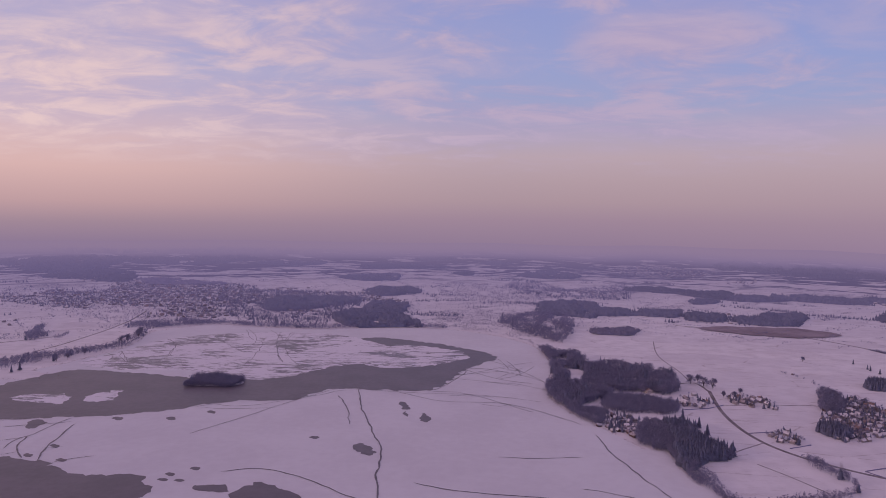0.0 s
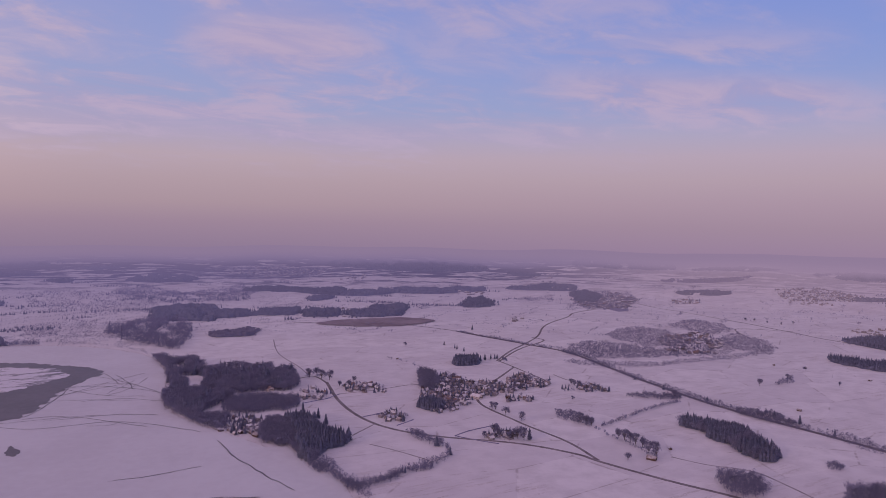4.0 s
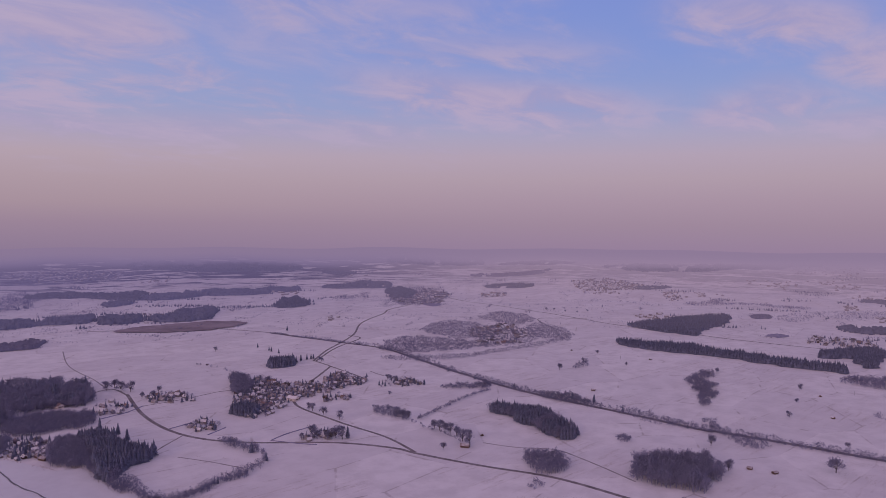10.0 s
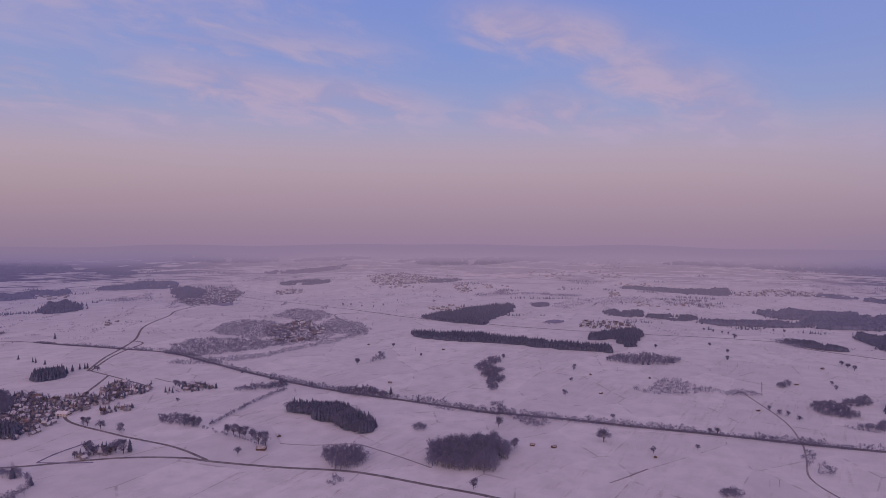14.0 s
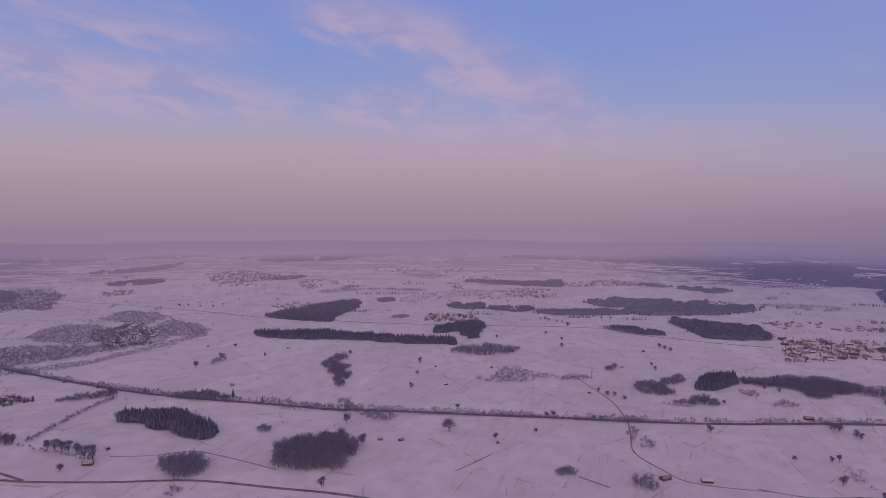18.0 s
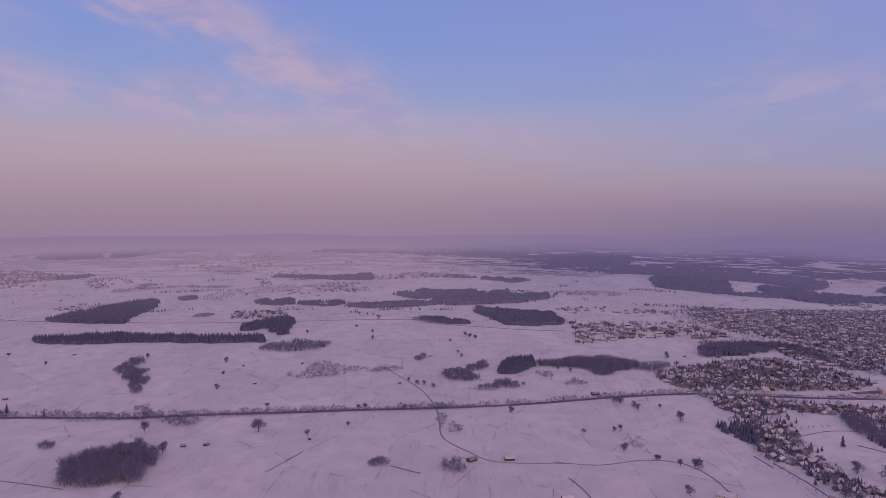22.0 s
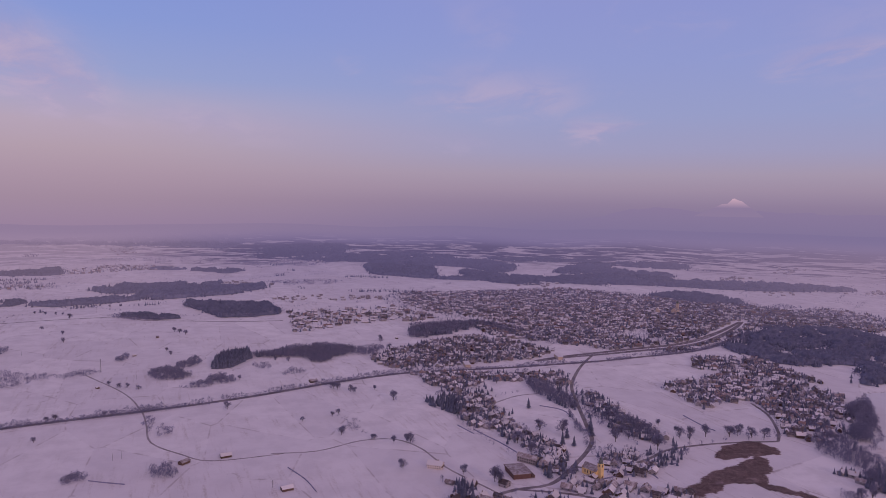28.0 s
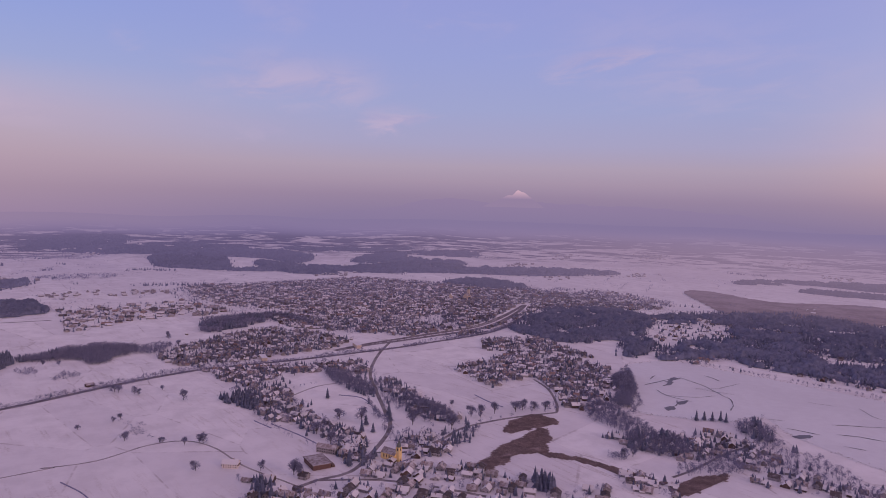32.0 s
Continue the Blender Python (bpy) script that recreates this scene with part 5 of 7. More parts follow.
def lattice_mast(x, y, tall):
    top = new("lattice_mast")
    legs = [(-1.3, -1.3), (1.3, -1.3), (1.3, 1.3), (-1.3, 1.3)]
    for a, b in legs:
        bm = bmesh.new()
        add_prism(bm, (a, b, -0.5), (a * 0.25, b * 0.25, tall), 0.16, 0.1, 4)
        part("leg", bm, STEEL, top)
    for k in range(7):
        z0, z1 = tall * k / 7, tall * (k + 1) / 7
        s0, s1 = 1 - 0.75 * k / 7, 1 - 0.75 * (k + 1) / 7
        bm = bmesh.new()
        for i in range(4):
            a, b = legs[i], legs[(i + 1) % 4]
            add_prism(bm, (a[0] * s0, a[1] * s0, z0), (b[0] * s1, b[1] * s1, z1), 0.09, 0.09, 3)
        part("brace", bm, STEEL, top)
    for z in (tall * 0.82, tall * 0.95):
        part("cross_arm", box(-3.2, 3.2, -0.15, 0.15, z, z + 0.35), STEEL, top)
    top.matrix_basis = at(x, y, 25)
    tagged(top, "tall grey lattice mast in the fields", "mast", "masts")


def pole_model(i):
    top = new("power_pole")
    bm = bmesh.new()
    add_prism(bm, (0, 0, -0.5), (0, 0, 11), 0.2, 0.14, 6)
    part("pole", bm, BARK, top)
    part("cross_arm", box(-1.1, 1.1, -0.1, 0.1, 10.2, 10.45), BARK, top)
    return tagged(top, "wooden power pole standing in a snowy field", "power pole", "power poles")


def power_pole(x, y):
    placed("pole", pole_model, 1, at(x, y, 20), 0)


def island():
    """The mound of the small lake island."""
    bm = bmesh.new()
    cx, cy, a, b = ISLAND
    rings = []
    for k, h in ((1.12, 0.1), (1.0, 0.9), (0.6, 1.8)):
        rings.append([bm.verts.new((cx + a * k * math.cos(t), cy + b * k * math.sin(t), h)) for t in np.linspace(0, 6.2832, 28, endpoint=False)])
    for r, s in zip(rings[:-1], rings[1:]):
        for i in range(28):
            bm.faces.new((r[i], r[(i + 1) % 28], s[(i + 1) % 28], s[i]))
    bm.faces.new(rings[-1])
    tagged(part("island", bm, SNOW), "low snowy island in the frozen lake", "island", kind="structure")


def far_country():
    """Hedges, single trees, small woods and hamlets scattered over the far fields."""
    rng = random.Random(77)
    trees, woods, homes = [], [], []
    for _ in range(2300):
        r = 2450 + 2250 * rng.random() ** 0.95
        a = radians(rng.choice([rng.uniform(-42, 172), rng.uniform(-42, 25), rng.uniform(-42, 60)]))
        x, y = r * math.sin(a), r * math.cos(a)
        way = rng.choice([0.5, 0.7, 2.1, 2.3]) + rng.uniform(-.2, .2)
        n = rng.choice([1, 2, 4, 6, 9, 14, 20])
        gap = rng.uniform(4, 13)
        q = np.array([(x + math.cos(way) * gap * i + rng.uniform(-6, 6), y + math.sin(way) * gap * i + rng.uniform(-6, 6)) for i in range(n)])
        trees.append(q)
    for _ in range(150):
        r = 2600 + 2250 * rng.random() ** 0.7
        a = rng.choice([rng.uniform(-42, 172), rng.uniform(-42, 50), rng.uniform(62, 112)])
        x, y = r * math.sin(radians(a)), r * math.cos(radians(a))
        w, d = rng.choice([14, 22, 30, 45, 70, 120, 180]), rng.uniform(9, 34)
        t = radians(-a)
        ring = [(x + w * math.cos(u) * math.cos(t) - d * math.sin(u) * math.sin(t), y + w * math.cos(u) * math.sin(t) + d * math.sin(u) * math.cos(t)) for u in np.linspace(0, 6.28, 14, endpoint=False)]
        g = grid_in(ring, 15, 0.3, 0.45, rng)
        if len(g):
            woods.append(g)
    for _ in range(55):
        r = 2700 + 1900 * rng.random() ** 0.8
        a = radians(rng.uniform(-42, 172))
        x, y = r * math.sin(a), r * math.cos(a)
        hz = gz(x, y) - 0.5
        for _ in range(rng.randrange(4, 24)):
            hx, hy = x + rng.gauss(0, 45), y + rng.gauss(0, 45)
            hz = gz(hx, hy)
            s = float(shrink(hx, hy))
            p, q = rng.choice(FAR_HOUSES)
            t, z = rng.uniform(0, 3.1), hz
            homes += [(p, hx, hy, z, s, s, t, 0), (q, hx, hy, z, s, s, t, rng.choice([1, 1, 2]))]
            trees.append(np.array([(hx + 9, hy + 7)]))
    def dry(p):
        return p[~(inside(p[:, 0], p[:, 1], LAKE_LINE) | inside(p[:, 0], p[:, 1], POND_LINE))]
    p = dry(np.vstack(trees))
    scatter("far_field_trees", "hedges and single trees scattered over far snowfields", "trees", tree_items(p, 0.1, 9.5, rng), [SPRUCE, TWIGS])
    p = dry(np.vstack(woods))
    scatter("far_woods", "small dark woods between far snowfields", "wood", tree_items(p, 0.6, 13, rng), [SPRUCE, TWIGS])
    scatter("far_farms", "scattered farms and hamlets with snowy roofs", "houses", homes, [PLASTER, ROOF_SNOW, ROOF_THIN])


# ---- the place ----
island()
bank_brush()

# dark thin ice and broken floes on the lake
thin_ice([(-987, 1456), (-945, 1626), (-884, 1710), (-749, 1687), (-599, 1648), (-475, 1632), (-376, 1662), (-262, 1799), (-137, 1865), (-153, 2071), (-252, 2211), (-146, 2219), (31, 2104), (152, 1948), (71, 1793), (-1, 1604), (-51, 1548), (-239, 1553), (-307, 1461), (-440, 1435), (-546, 1353), (-688, 1311), (-873, 1287)])
thin_ice([(-732, 1077), (-625, 1074), (-537, 1022), (-477, 1017), (-433, 1010), (-413, 978), (-409, 928), (-575, 844)])
thin_ice([(-282, 931), (-264, 992), (-219, 968), (-189, 934)])
thin_ice([(-347, 976), (-326, 985), (-303, 982), (-298, 961), (-327, 964)])
thin_ice([(-144, 1163), (-133, 1181), (-108, 1144), (-112, 1119), (-134, 1129)])
thin_ice([(-39, 1351), (-31, 1371), (-21, 1314), (-36, 1313)])
thin_ice([(-83, 1450), (-70, 1433), (-60, 1399), (-77, 1398)])
thin_ice([(-71, 1381), (-63, 1342), (-74, 1357)])
thin_ice([(-740, 1243), (-748, 1285), (-720, 1272), (-720, 1237)])
thin_ice([(-376, 1047), (-372, 1054), (-361, 1050), (-363, 1040)])
thin_ice([(-404, 1022), (-401, 1029), (-390, 1025), (-392, 1016)])
thin_ice([(-405, 1000), (-402, 1006), (-391, 1002), (-393, 994)])
thin_ice([(-380, 998), (-377, 1005), (-366, 1001), (-368, 992)])
thin_ice([(-612, 1303), (-610, 1315), (-595, 1308), (-594, 1293)])
thin_ice([(-515, 1308), (-512, 1320), (-497, 1313), (-498, 1298)])
thin_ice([(-454, 1354), (-450, 1366), (-436, 1359), (-437, 1343)])
thin_ice([(-227, 1205), (-222, 1214), (-211, 1209), (-214, 1196)])
thin_ice([(-640, 1141), (-639, 1150), (-626, 1145), (-625, 1133)])
thin_ice([(-655, 1096), (-654, 1104), (-641, 1099), (-640, 1089)])
thin_ice([(-592, 1075), (-590, 1083), (-578, 1078), (-578, 1068)])
broken_ice([(-927, 1796), (-883, 1954), (-838, 2162), (-665, 2285), (-412, 2307), (-252, 2211), (-138, 2100), (-137, 1865), (-260, 1785), (-376, 1662), (-475, 1632), (-628, 1727), (-763, 1718)])
broken_ice([(-885, 1443), (-856, 1472), (-782, 1467), (-758, 1400), (-842, 1409)])
broken_ice([(-743, 1460), (-715, 1500), (-694, 1521), (-673, 1436), (-709, 1416)])
broken_ice([(-211, 1860), (-138, 2100), (14, 2057), (76, 1942), (-2, 1838), (-116, 1781)])
crack(2.2, [(-185, 1572), (-160, 1411), (-120, 1242), (-97, 1150), (-93, 1034), (-81, 930)])
crack(1.8, [(-218, 1499), (-185, 1388), (-168, 1285)])
crack(1.3, [(-438, 1217), (-381, 1311), (-321, 1419), (-238, 1548), (-179, 1583)])
crack(2.0, [(-327, 1037), (-271, 1051), (-196, 1012), (-121, 948), (-72, 912)])
crack(1.8, [(-39, 1003), (17, 977), (141, 953), (186, 947)])
crack(1.3, [(96, 1117), (154, 1114), (228, 1122)])
crack(1.8, [(277, 1244), (281, 1152), (299, 1049), (320, 956)])
crack(1.2, [(-176, 1551), (-50, 1528), (85, 1516), (213, 1466)])
crack(1.5, [(-114, 1555), (0, 1463), (140, 1444), (264, 1305)])
crack(2.0, [(-51, 1559), (-13, 1561), (25, 1640), (70, 1773)])
crack(1.2, [(13, 1705), (111, 1743), (199, 1781)])
crack(1.2, [(26, 1675), (105, 1645), (180, 1604)])
crack(1.0, [(49, 1772), (143, 1798), (210, 1749)])
crack(1.0, [(134, 1682), (166, 1733), (209, 1803)])
crack(1.2, [(-886, 1743), (-807, 1819), (-668, 1725)])
crack(1.4, [(-655, 2381), (-574, 2184), (-561, 2040), (-583, 1951)])
crack(1.4, [(-571, 2352), (-496, 2190), (-470, 2002), (-418, 1846)])
crack(1.3, [(-484, 2301), (-466, 2093), (-389, 1848), (-305, 1716)])
crack(1.2, [(-838, 2162), (-778, 2050), (-736, 1899)])
crack(1.4, [(-891, 1953), (-814, 1818), (-791, 1750)])
crack(1.2, [(-176, 1551), (-224, 1538), (-266, 1496), (-386, 1407), (-456, 1412)])
crack(1.4, [(202, 990), (238, 973), (273, 954)])
crack(1.0, [(-63, 1558), (-102, 1566), (-167, 1584)])
crack(1.0, [(81, 1445), (115, 1425), (146, 1444)])
crack(1.0, [(12, 1512), (85, 1506), (151, 1500)])
crack(3.0, [(866, -1228), (866, -1278), (861, -1321)])
crack(2.0, [(832, -1219), (794, -1202), (739, -1203)])
crack(1.4, [(794, -1202), (754, -1236), (737, -1289)])
crack(1.4, [(865, -1348), (800, -1331), (711, -1286)])
crack(2.0, [(716, -1293), (686, -1257), (666, -1210)])
crack(2.5, [(843, -1411), (817, -1406), (791, -1394)])
crack(3.0, [(902, -1318), (888, -1278)])
crack(2.5, [(559, -1199), (533, -1206), (509, -1212)])
crack(1.6, [(522, -1286), (482, -1324), (451, -1360)])
crack(2.5, [(492, -1237), (465, -1257), (429, -1271)])
crack(1.6, [(462, -1186), (425, -1196)])
crack(1.2, [(614, -1392), (591, -1400), (565, -1413)])
crack(1.6, [(534, -1434), (498, -1402), (473, -1393)])
crack(2.2, [(740, -1123), (744, -1156), (763, -1193)])
crack(1.2, [(787, -1288), (765, -1337), (758, -1412)])
crack(1.0, [(792, -1296), (718, -1319)])
crack(1.6, [(742, -1405), (723, -1417)])
crack(1.4, [(601, -1224), (577, -1237)])
thin_ice([(531, -1165), (525, -1188), (509, -1192), (514, -1165)])
thin_ice([(747, -1125), (743, -1144), (730, -1132), (733, -1115)])
thin_ice([(754, -1179), (749, -1201), (737, -1179), (741, -1167)])
thin_ice([(849, -1272), (869, -1343), (854, -1331), (831, -1260)])

crack(1.6, [(-736, 1166), (-704, 1192), (-697, 1259), (-685, 1303)])
crack(1.8, [(-707, 1121), (-714, 1170), (-706, 1192)])
crack(2.2, [(-650, 1081), (-686, 1133), (-704, 1192)])
crack(2.2, [(-621, 1074), (-641, 1141), (-661, 1268)])
crack(1.4, [(-646, 1132), (-630, 1133), (-617, 1142)])
crack(1.6, [(-597, 1060), (-583, 1076), (-542, 1098)])
crack(1.4, [(-808, 1282), (-754, 1296), (-701, 1318)])
crack(1.4, [(-783, 1241), (-732, 1258), (-675, 1278)])
crack(1.2, [(-691, 1095), (-674, 1112)])
crack(1.3, [(-490, 1393), (-465, 1412), (-437, 1431)])
crack(1.3, [(-490, 1393), (-424, 1380), (-326, 1393)])
crack(1.6, [(-654, 2357), (-591, 2183), (-539, 2116), (-511, 1916), (-507, 1803)])
crack(1.6, [(-531, 2320), (-502, 2139), (-447, 1920), (-415, 1831)])
crack(1.4, [(-494, 2300), (-485, 2141), (-531, 2117)])
crack(1.3, [(-726, 2235), (-644, 2098), (-560, 1978)])
crack(1.3, [(-846, 2162), (-782, 2069), (-751, 1939), (-736, 1884)])
crack(1.4, [(-819, 1818), (-866, 1890), (-886, 1954)])
crack(1.4, [(-870, 1814), (-877, 1874), (-917, 1927)])

# roads, lanes and the railway
road("main_road", 6.5, [(605, 1582), (566, 1404), (556, 1270), (576, 1170), (630, 1083), (730, 985), (783, 895), (792, 849), (825, 729), (864, 615), (872, 489), (875, 369), (856, 207)])
road("village_road", 5, [(1112, 1526), (907, 1356), (826, 1255), (813, 1097), (814, 956), (795, 854)])
road("shore_lane", 4, [(602, 1570), (600, 1658), (544, 1644), (482, 1624)])
road("field_lane", 3, [(589, 1462), (676, 1456), (765, 1468), (801, 1454)])
road("country_road", 6, [(863, 2604), (1034, 2509), (1203, 2398), (1321, 2117), (1363, 1842)])
road("link_road", 6, [(1121, 1619), (1275, 1751), (1486, 1910), (1682, 2109), (1913, 2252), (2009, 2329), (2222, 2421)])
road("slip_road", 5, [(1121, 1609), (1313, 1759), (1460, 1839), (1466, 1910)])
road("farm_road", 4, [(1126, 1615), (1107, 1483), (1092, 1380), (1078, 1326)])
RAIL_LINE = [(1312, 2141), (1363, 1842), (1391, 1636), (1341, 1395), (1293, 1164), (1263, 969), (1265, 788), (1269, 625), (1274, 555), (1277, 569), (1299, 419), (1323, 212), (1352, 14), (1352, 14), (1375, -114), (1427, -291), (1442, -353), (1472, -514), (1452, -670), (1434, -895), (1437, -1103), (1458, -1317), (1515, -1459), (1605, -1620)]
railway(RAIL_LINE)
rail_trees(RAIL_LINE)
rail_yard([(1482, -849), (1500, -959), (1513, -1148), (1540, -1372), (1633, -1571), (1779, -1791)])
road("bypass_road", 6, [(2604, 2545), (2487, 1916), (2384, 1443), (2388, 1266), (2358, 949), (2380, 688), (2458, 313), (2457, 27), (2381, 48), (2274, -231), (2254, -368)])
road("farm_track", 2.6, [(1676, 146), (1490, 63), (1359, 30), (1267, 20), (1170, 12), (1101, -30), (1057, -72), (1050, -173), (1057, -156), (1044, -221), (1070, -299), (1057, -351), (1002, -375), (917, -382), (840, -405), (797, -416)])
road("bypass_branch", 4, [(2063, 1420), (2298, 1742), (2434, 1598)])
road("market_street", 6, [(1496, -1019), (1383, -907), (1257, -807), (1140, -745), (1009, -681), (935, -640), (860, -559), (814, -493), (815, -442), (806, -404)])
road("church_lane", 5, [(862, -556), (832, -601), (848, -682), (870, -742), (863, -838), (840, -935)])
road("orchard_lane", 4, [(840, -935), (876, -974), (953, -1033), (1025, -1066)])
road("field_lane", 3, [(1191, -596), (1220, -659), (1219, -715)])
road("shore_road", 4, [(545, -848), (544, -902), (553, -1009), (546, -1063)])
road("hill_road", 4, [(2388, -751), (2103, -763), (2035, -869)])
road("lower_street", 5, [(815, -442), (772, -503), (712, -552), (645, -592)])
road("wall_lane", 3, [(1149, 1404), (1141, 1341), (1151, 1276)])
road("meadow_path", 2.5, [(916, 810), (938, 754), (975, 701), (966, 640), (936, 526)])
road("meadow_path", 2.5, [(678, 2252), (620, 2011), (606, 1789), (594, 1678)])
road("field_path", 2.5, [(467, 1135), (500, 1167), (564, 1215)])
road("field_path", 2, [(1009, 269), (1044, 253), (1095, 233)])
road("field_path", 2, [(501, 1102), (527, 1047), (551, 982)])
road("valley_road", 5, [(-1124, 1936), (-1114, 2192), (-1126, 2494), (-1174, 2799)])
road("valley_road", 5, [(-1305, 2074), (-1248, 2149), (-1198, 2217)])

# woods: kind, share of spruce, tree height, spacing, outline
wood("bare_copse", 0.00, 27, 11, [(950, 535), (1003, 562), (1045, 547), (1082, 512), (1072, 468), (1030, 446), (956, 443), (931, 488)])
wood("copse", 0.55, 19, 7, [(1079, 936), (1117, 937), (1127, 902), (1144, 872), (1140, 827), (1101, 758), (1067, 721), (1041, 718), (1040, 792), (1063, 850), (1078, 904)])
wood("bare_copse", 0.00, 19, 11, [(899, 702), (928, 696), (928, 651), (900, 625), (864, 637), (859, 657)])
wood("brush", 0.00, 9, 6, [(807, 630), (830, 631), (827, 608), (811, 602), (801, 615)])
wood("gully_brush", 0.00, 13, 7, [(1635, 788), (1722, 814), (1789, 793), (1676, 746), (1504, 660), (1444, 654), (1575, 731)])
wood("gully_brush", 0.00, 8, 6, [(1342, 612), (1352, 595), (1302, 539), (1299, 486), (1247, 459), (1224, 486), (1282, 558)])
wood("brush", 0.05, 12, 7, [(1272, 959), (1305, 899), (1274, 819), (1252, 848), (1239, 913)])
wood("brush", 0.00, 7, 7, [(1254, 730), (1288, 689), (1281, 594), (1252, 593), (1242, 664)])
wood("brush", 0.00, 10, 7, [(911, 1104), (945, 1116), (941, 1042), (919, 999), (900, 1063)])
wood("brush", 0.00, 10, 7, [(1159, 1158), (1199, 1154), (1254, 1102), (1224, 1065), (1179, 1101)])
wood("spruce_row", 0.95, 16, 6, [(1010, 1627), (1032, 1625), (1056, 1621), (1094, 1684), (1066, 1681), (1045, 1678)])
wood("brush", 0.00, 10, 8, [(1557, 1073), (1634, 1097), (1689, 1102), (1615, 1064), (1571, 1064)])
wood("brush", 0.00, 10, 6, [(1087, 656), (1118, 660), (1115, 643), (1092, 634)])
wood("hamlet_wood", 0.85, 18, 7, [(2252, 674), (2389, 623), (2453, 561), (2290, 520), (2126, 502), (2152, 534), (2245, 576), (2200, 655)])
wood("grove", 0.15, 15, 11, [(1879, 523), (1972, 505), (2015, 429), (1980, 346), (1922, 357), (1888, 431), (1877, 496)])
wood("meadow_brush", 0.00, 8, 8, [(1623, 382), (1614, 342), (1726, 340), (1746, 304), (1702, 265), (1689, 220), (1710, 163), (1681, 160), (1632, 248), (1571, 345)])
wood("brush", 0.00, 8, 7, [(1715, 175), (1719, 146), (1693, 118), (1660, 146)])
wood("brush", 0.00, 12, 7, [(1787, 92), (1847, 77), (1817, 61), (1787, 68)])
wood("brush", 0.00, 12, 7, [(1612, 23), (1684, 5), (1651, -46), (1590, -64), (1560, -44), (1583, 14)])
wood("brush", 0.00, 12, 7, [(1698, -39), (1765, -81), (1716, -90), (1666, -47)])
wood("brush", 0.00, 9, 8, [(2484, 139), (2524, 92), (2427, -4), (2369, -34), (2369, 40), (2435, 120)])
wood("gully_brush", 0.00, 6, 5, [(1316, 27), (1312, 10), (1267, 6), (1217, 15), (1257, 22)])
wood("gully_brush", 0.00, 8, 6, [(1188, 8), (1247, -6), (1222, -23), (1197, -14)])
wood("brush", 0.00, 8, 5, [(1032, 126), (1063, 113), (1039, 97), (1026, 109)])
wood("brush", 0.00, 8, 5, [(1029, 125), (1064, 109), (1043, 89), (1029, 113)])
wood("bare_copse", 0.00, 13, 11, [(1029, 20), (1061, -1), (1054, -16), (1003, -34), (1007, -9)])
wood("town_wood", 0.90, 18, 7, [(1669, -109), (1760, -149), (1811, -215), (1727, -206), (1654, -155)])
wood("town_wood", 0.20, 17, 9, [(1734, -212), (1791, -286), (1813, -410), (1742, -459), (1709, -436), (1625, -359), (1689, -320), (1722, -275)])
wood("grove", 0.05, 14, 11, [(1724, -452), (1772, -528), (1733, -536), (1674, -487), (1693, -438)])
wood("brush", 0.00, 8, 7, [(1668, -205), (1630, -237), (1602, -227), (1624, -199)])
wood("brush", 0.00, 12, 7, [(1550, -102), (1570, -133), (1515, -154), (1491, -69), (1517, -59)])
wood("brush", 0.00, 9, 7, [(1536, -246), (1586, -278), (1545, -296), (1524, -258)])
wood("brush", 0.00, 4, 6, [(1135, -284), (1188, -319), (1141, -324), (1122, -297)])
wood("shore_wood", 0.26, 23, 9, [(254, 2057), (303, 2055), (378, 1979), (404, 1858), (468, 1858), (568, 1748), (521, 1547), (458, 1572), (388, 1542), (319, 1473), (288, 1417), (240, 1427), (233, 1524), (274, 1752), (280, 1905)])
wood("shore_grove", 0.08, 17, 9, [(358, 1510), (434, 1510), (479, 1457), (456, 1369), (388, 1387), (338, 1425)])
wood("shore_grove", 0.05, 17, 8, [(304, 1402), (330, 1391), (292, 1289), (275, 1310), (242, 1413)])
wood("shore_grove", 0.12, 17, 8, [(370, 1306), (430, 1291), (367, 1066), (359, 1131), (340, 1215)])
wood("spruce_wood", 0.75, 21, 7, [(429, 1303), (451, 1295), (458, 1201), (468, 1156), (458, 1131), (385, 1068), (375, 1108), (403, 1206)])
wood("shore_grove", 0.05, 11, 6, [(366, 1079), (375, 1040), (384, 997), (397, 957), (409, 926), (375, 922), (369, 989)])
wood("town_spruces", 0.80, 15, 13, [(1236, -470), (1244, -508), (1226, -549), (1140, -501), (1218, -476)])
wood("lane_trees", 0.25, 13, 9, [(1320, -726), (1288, -749), (1135, -738), (1116, -711), (1207, -702)])
wood("lane_trees", 0.25, 14, 8, [(1083, -779), (1005, -774), (902, -757), (897, -728), (1005, -736)])
wood("lane_trees", 0.30, 13, 10, [(1088, -705), (1022, -677), (928, -641), (898, -613), (997, -656)])
wood("town_bank", 0.50, 9, 9, [(2059, -710), (2070, -808), (2043, -938), (1987, -912), (1997, -779)])
tree_line(0.4, 11, 7, [(1838, -873), (1833, -951), (1813, -1023), (1772, -1037)])
wood("town_park", 0.30, 12, 20, [(2746, -914), (2686, -1670), (2141, -2054), (1459, -2182), (1658, -1754), (1458, -1317), (1622, -1011), (1898, -876), (2302, -794)])
wood("lakeside_wood", 0.05, 20, 9, [(940, -1221), (940, -1269), (853, -1187), (779, -1090), (797, -1063), (876, -1151)])
wood("shore_trees", 0.10, 13, 9, [(351, 1170), (361, 1071), (370, 956), (386, 928), (398, 966), (383, 1082), (370, 1170)])
wood("island_wood", 0.15, 18, 8, [(-568, 1571), (-539, 1551), (-457, 1572), (-477, 1632), (-534, 1652), (-578, 1626)])
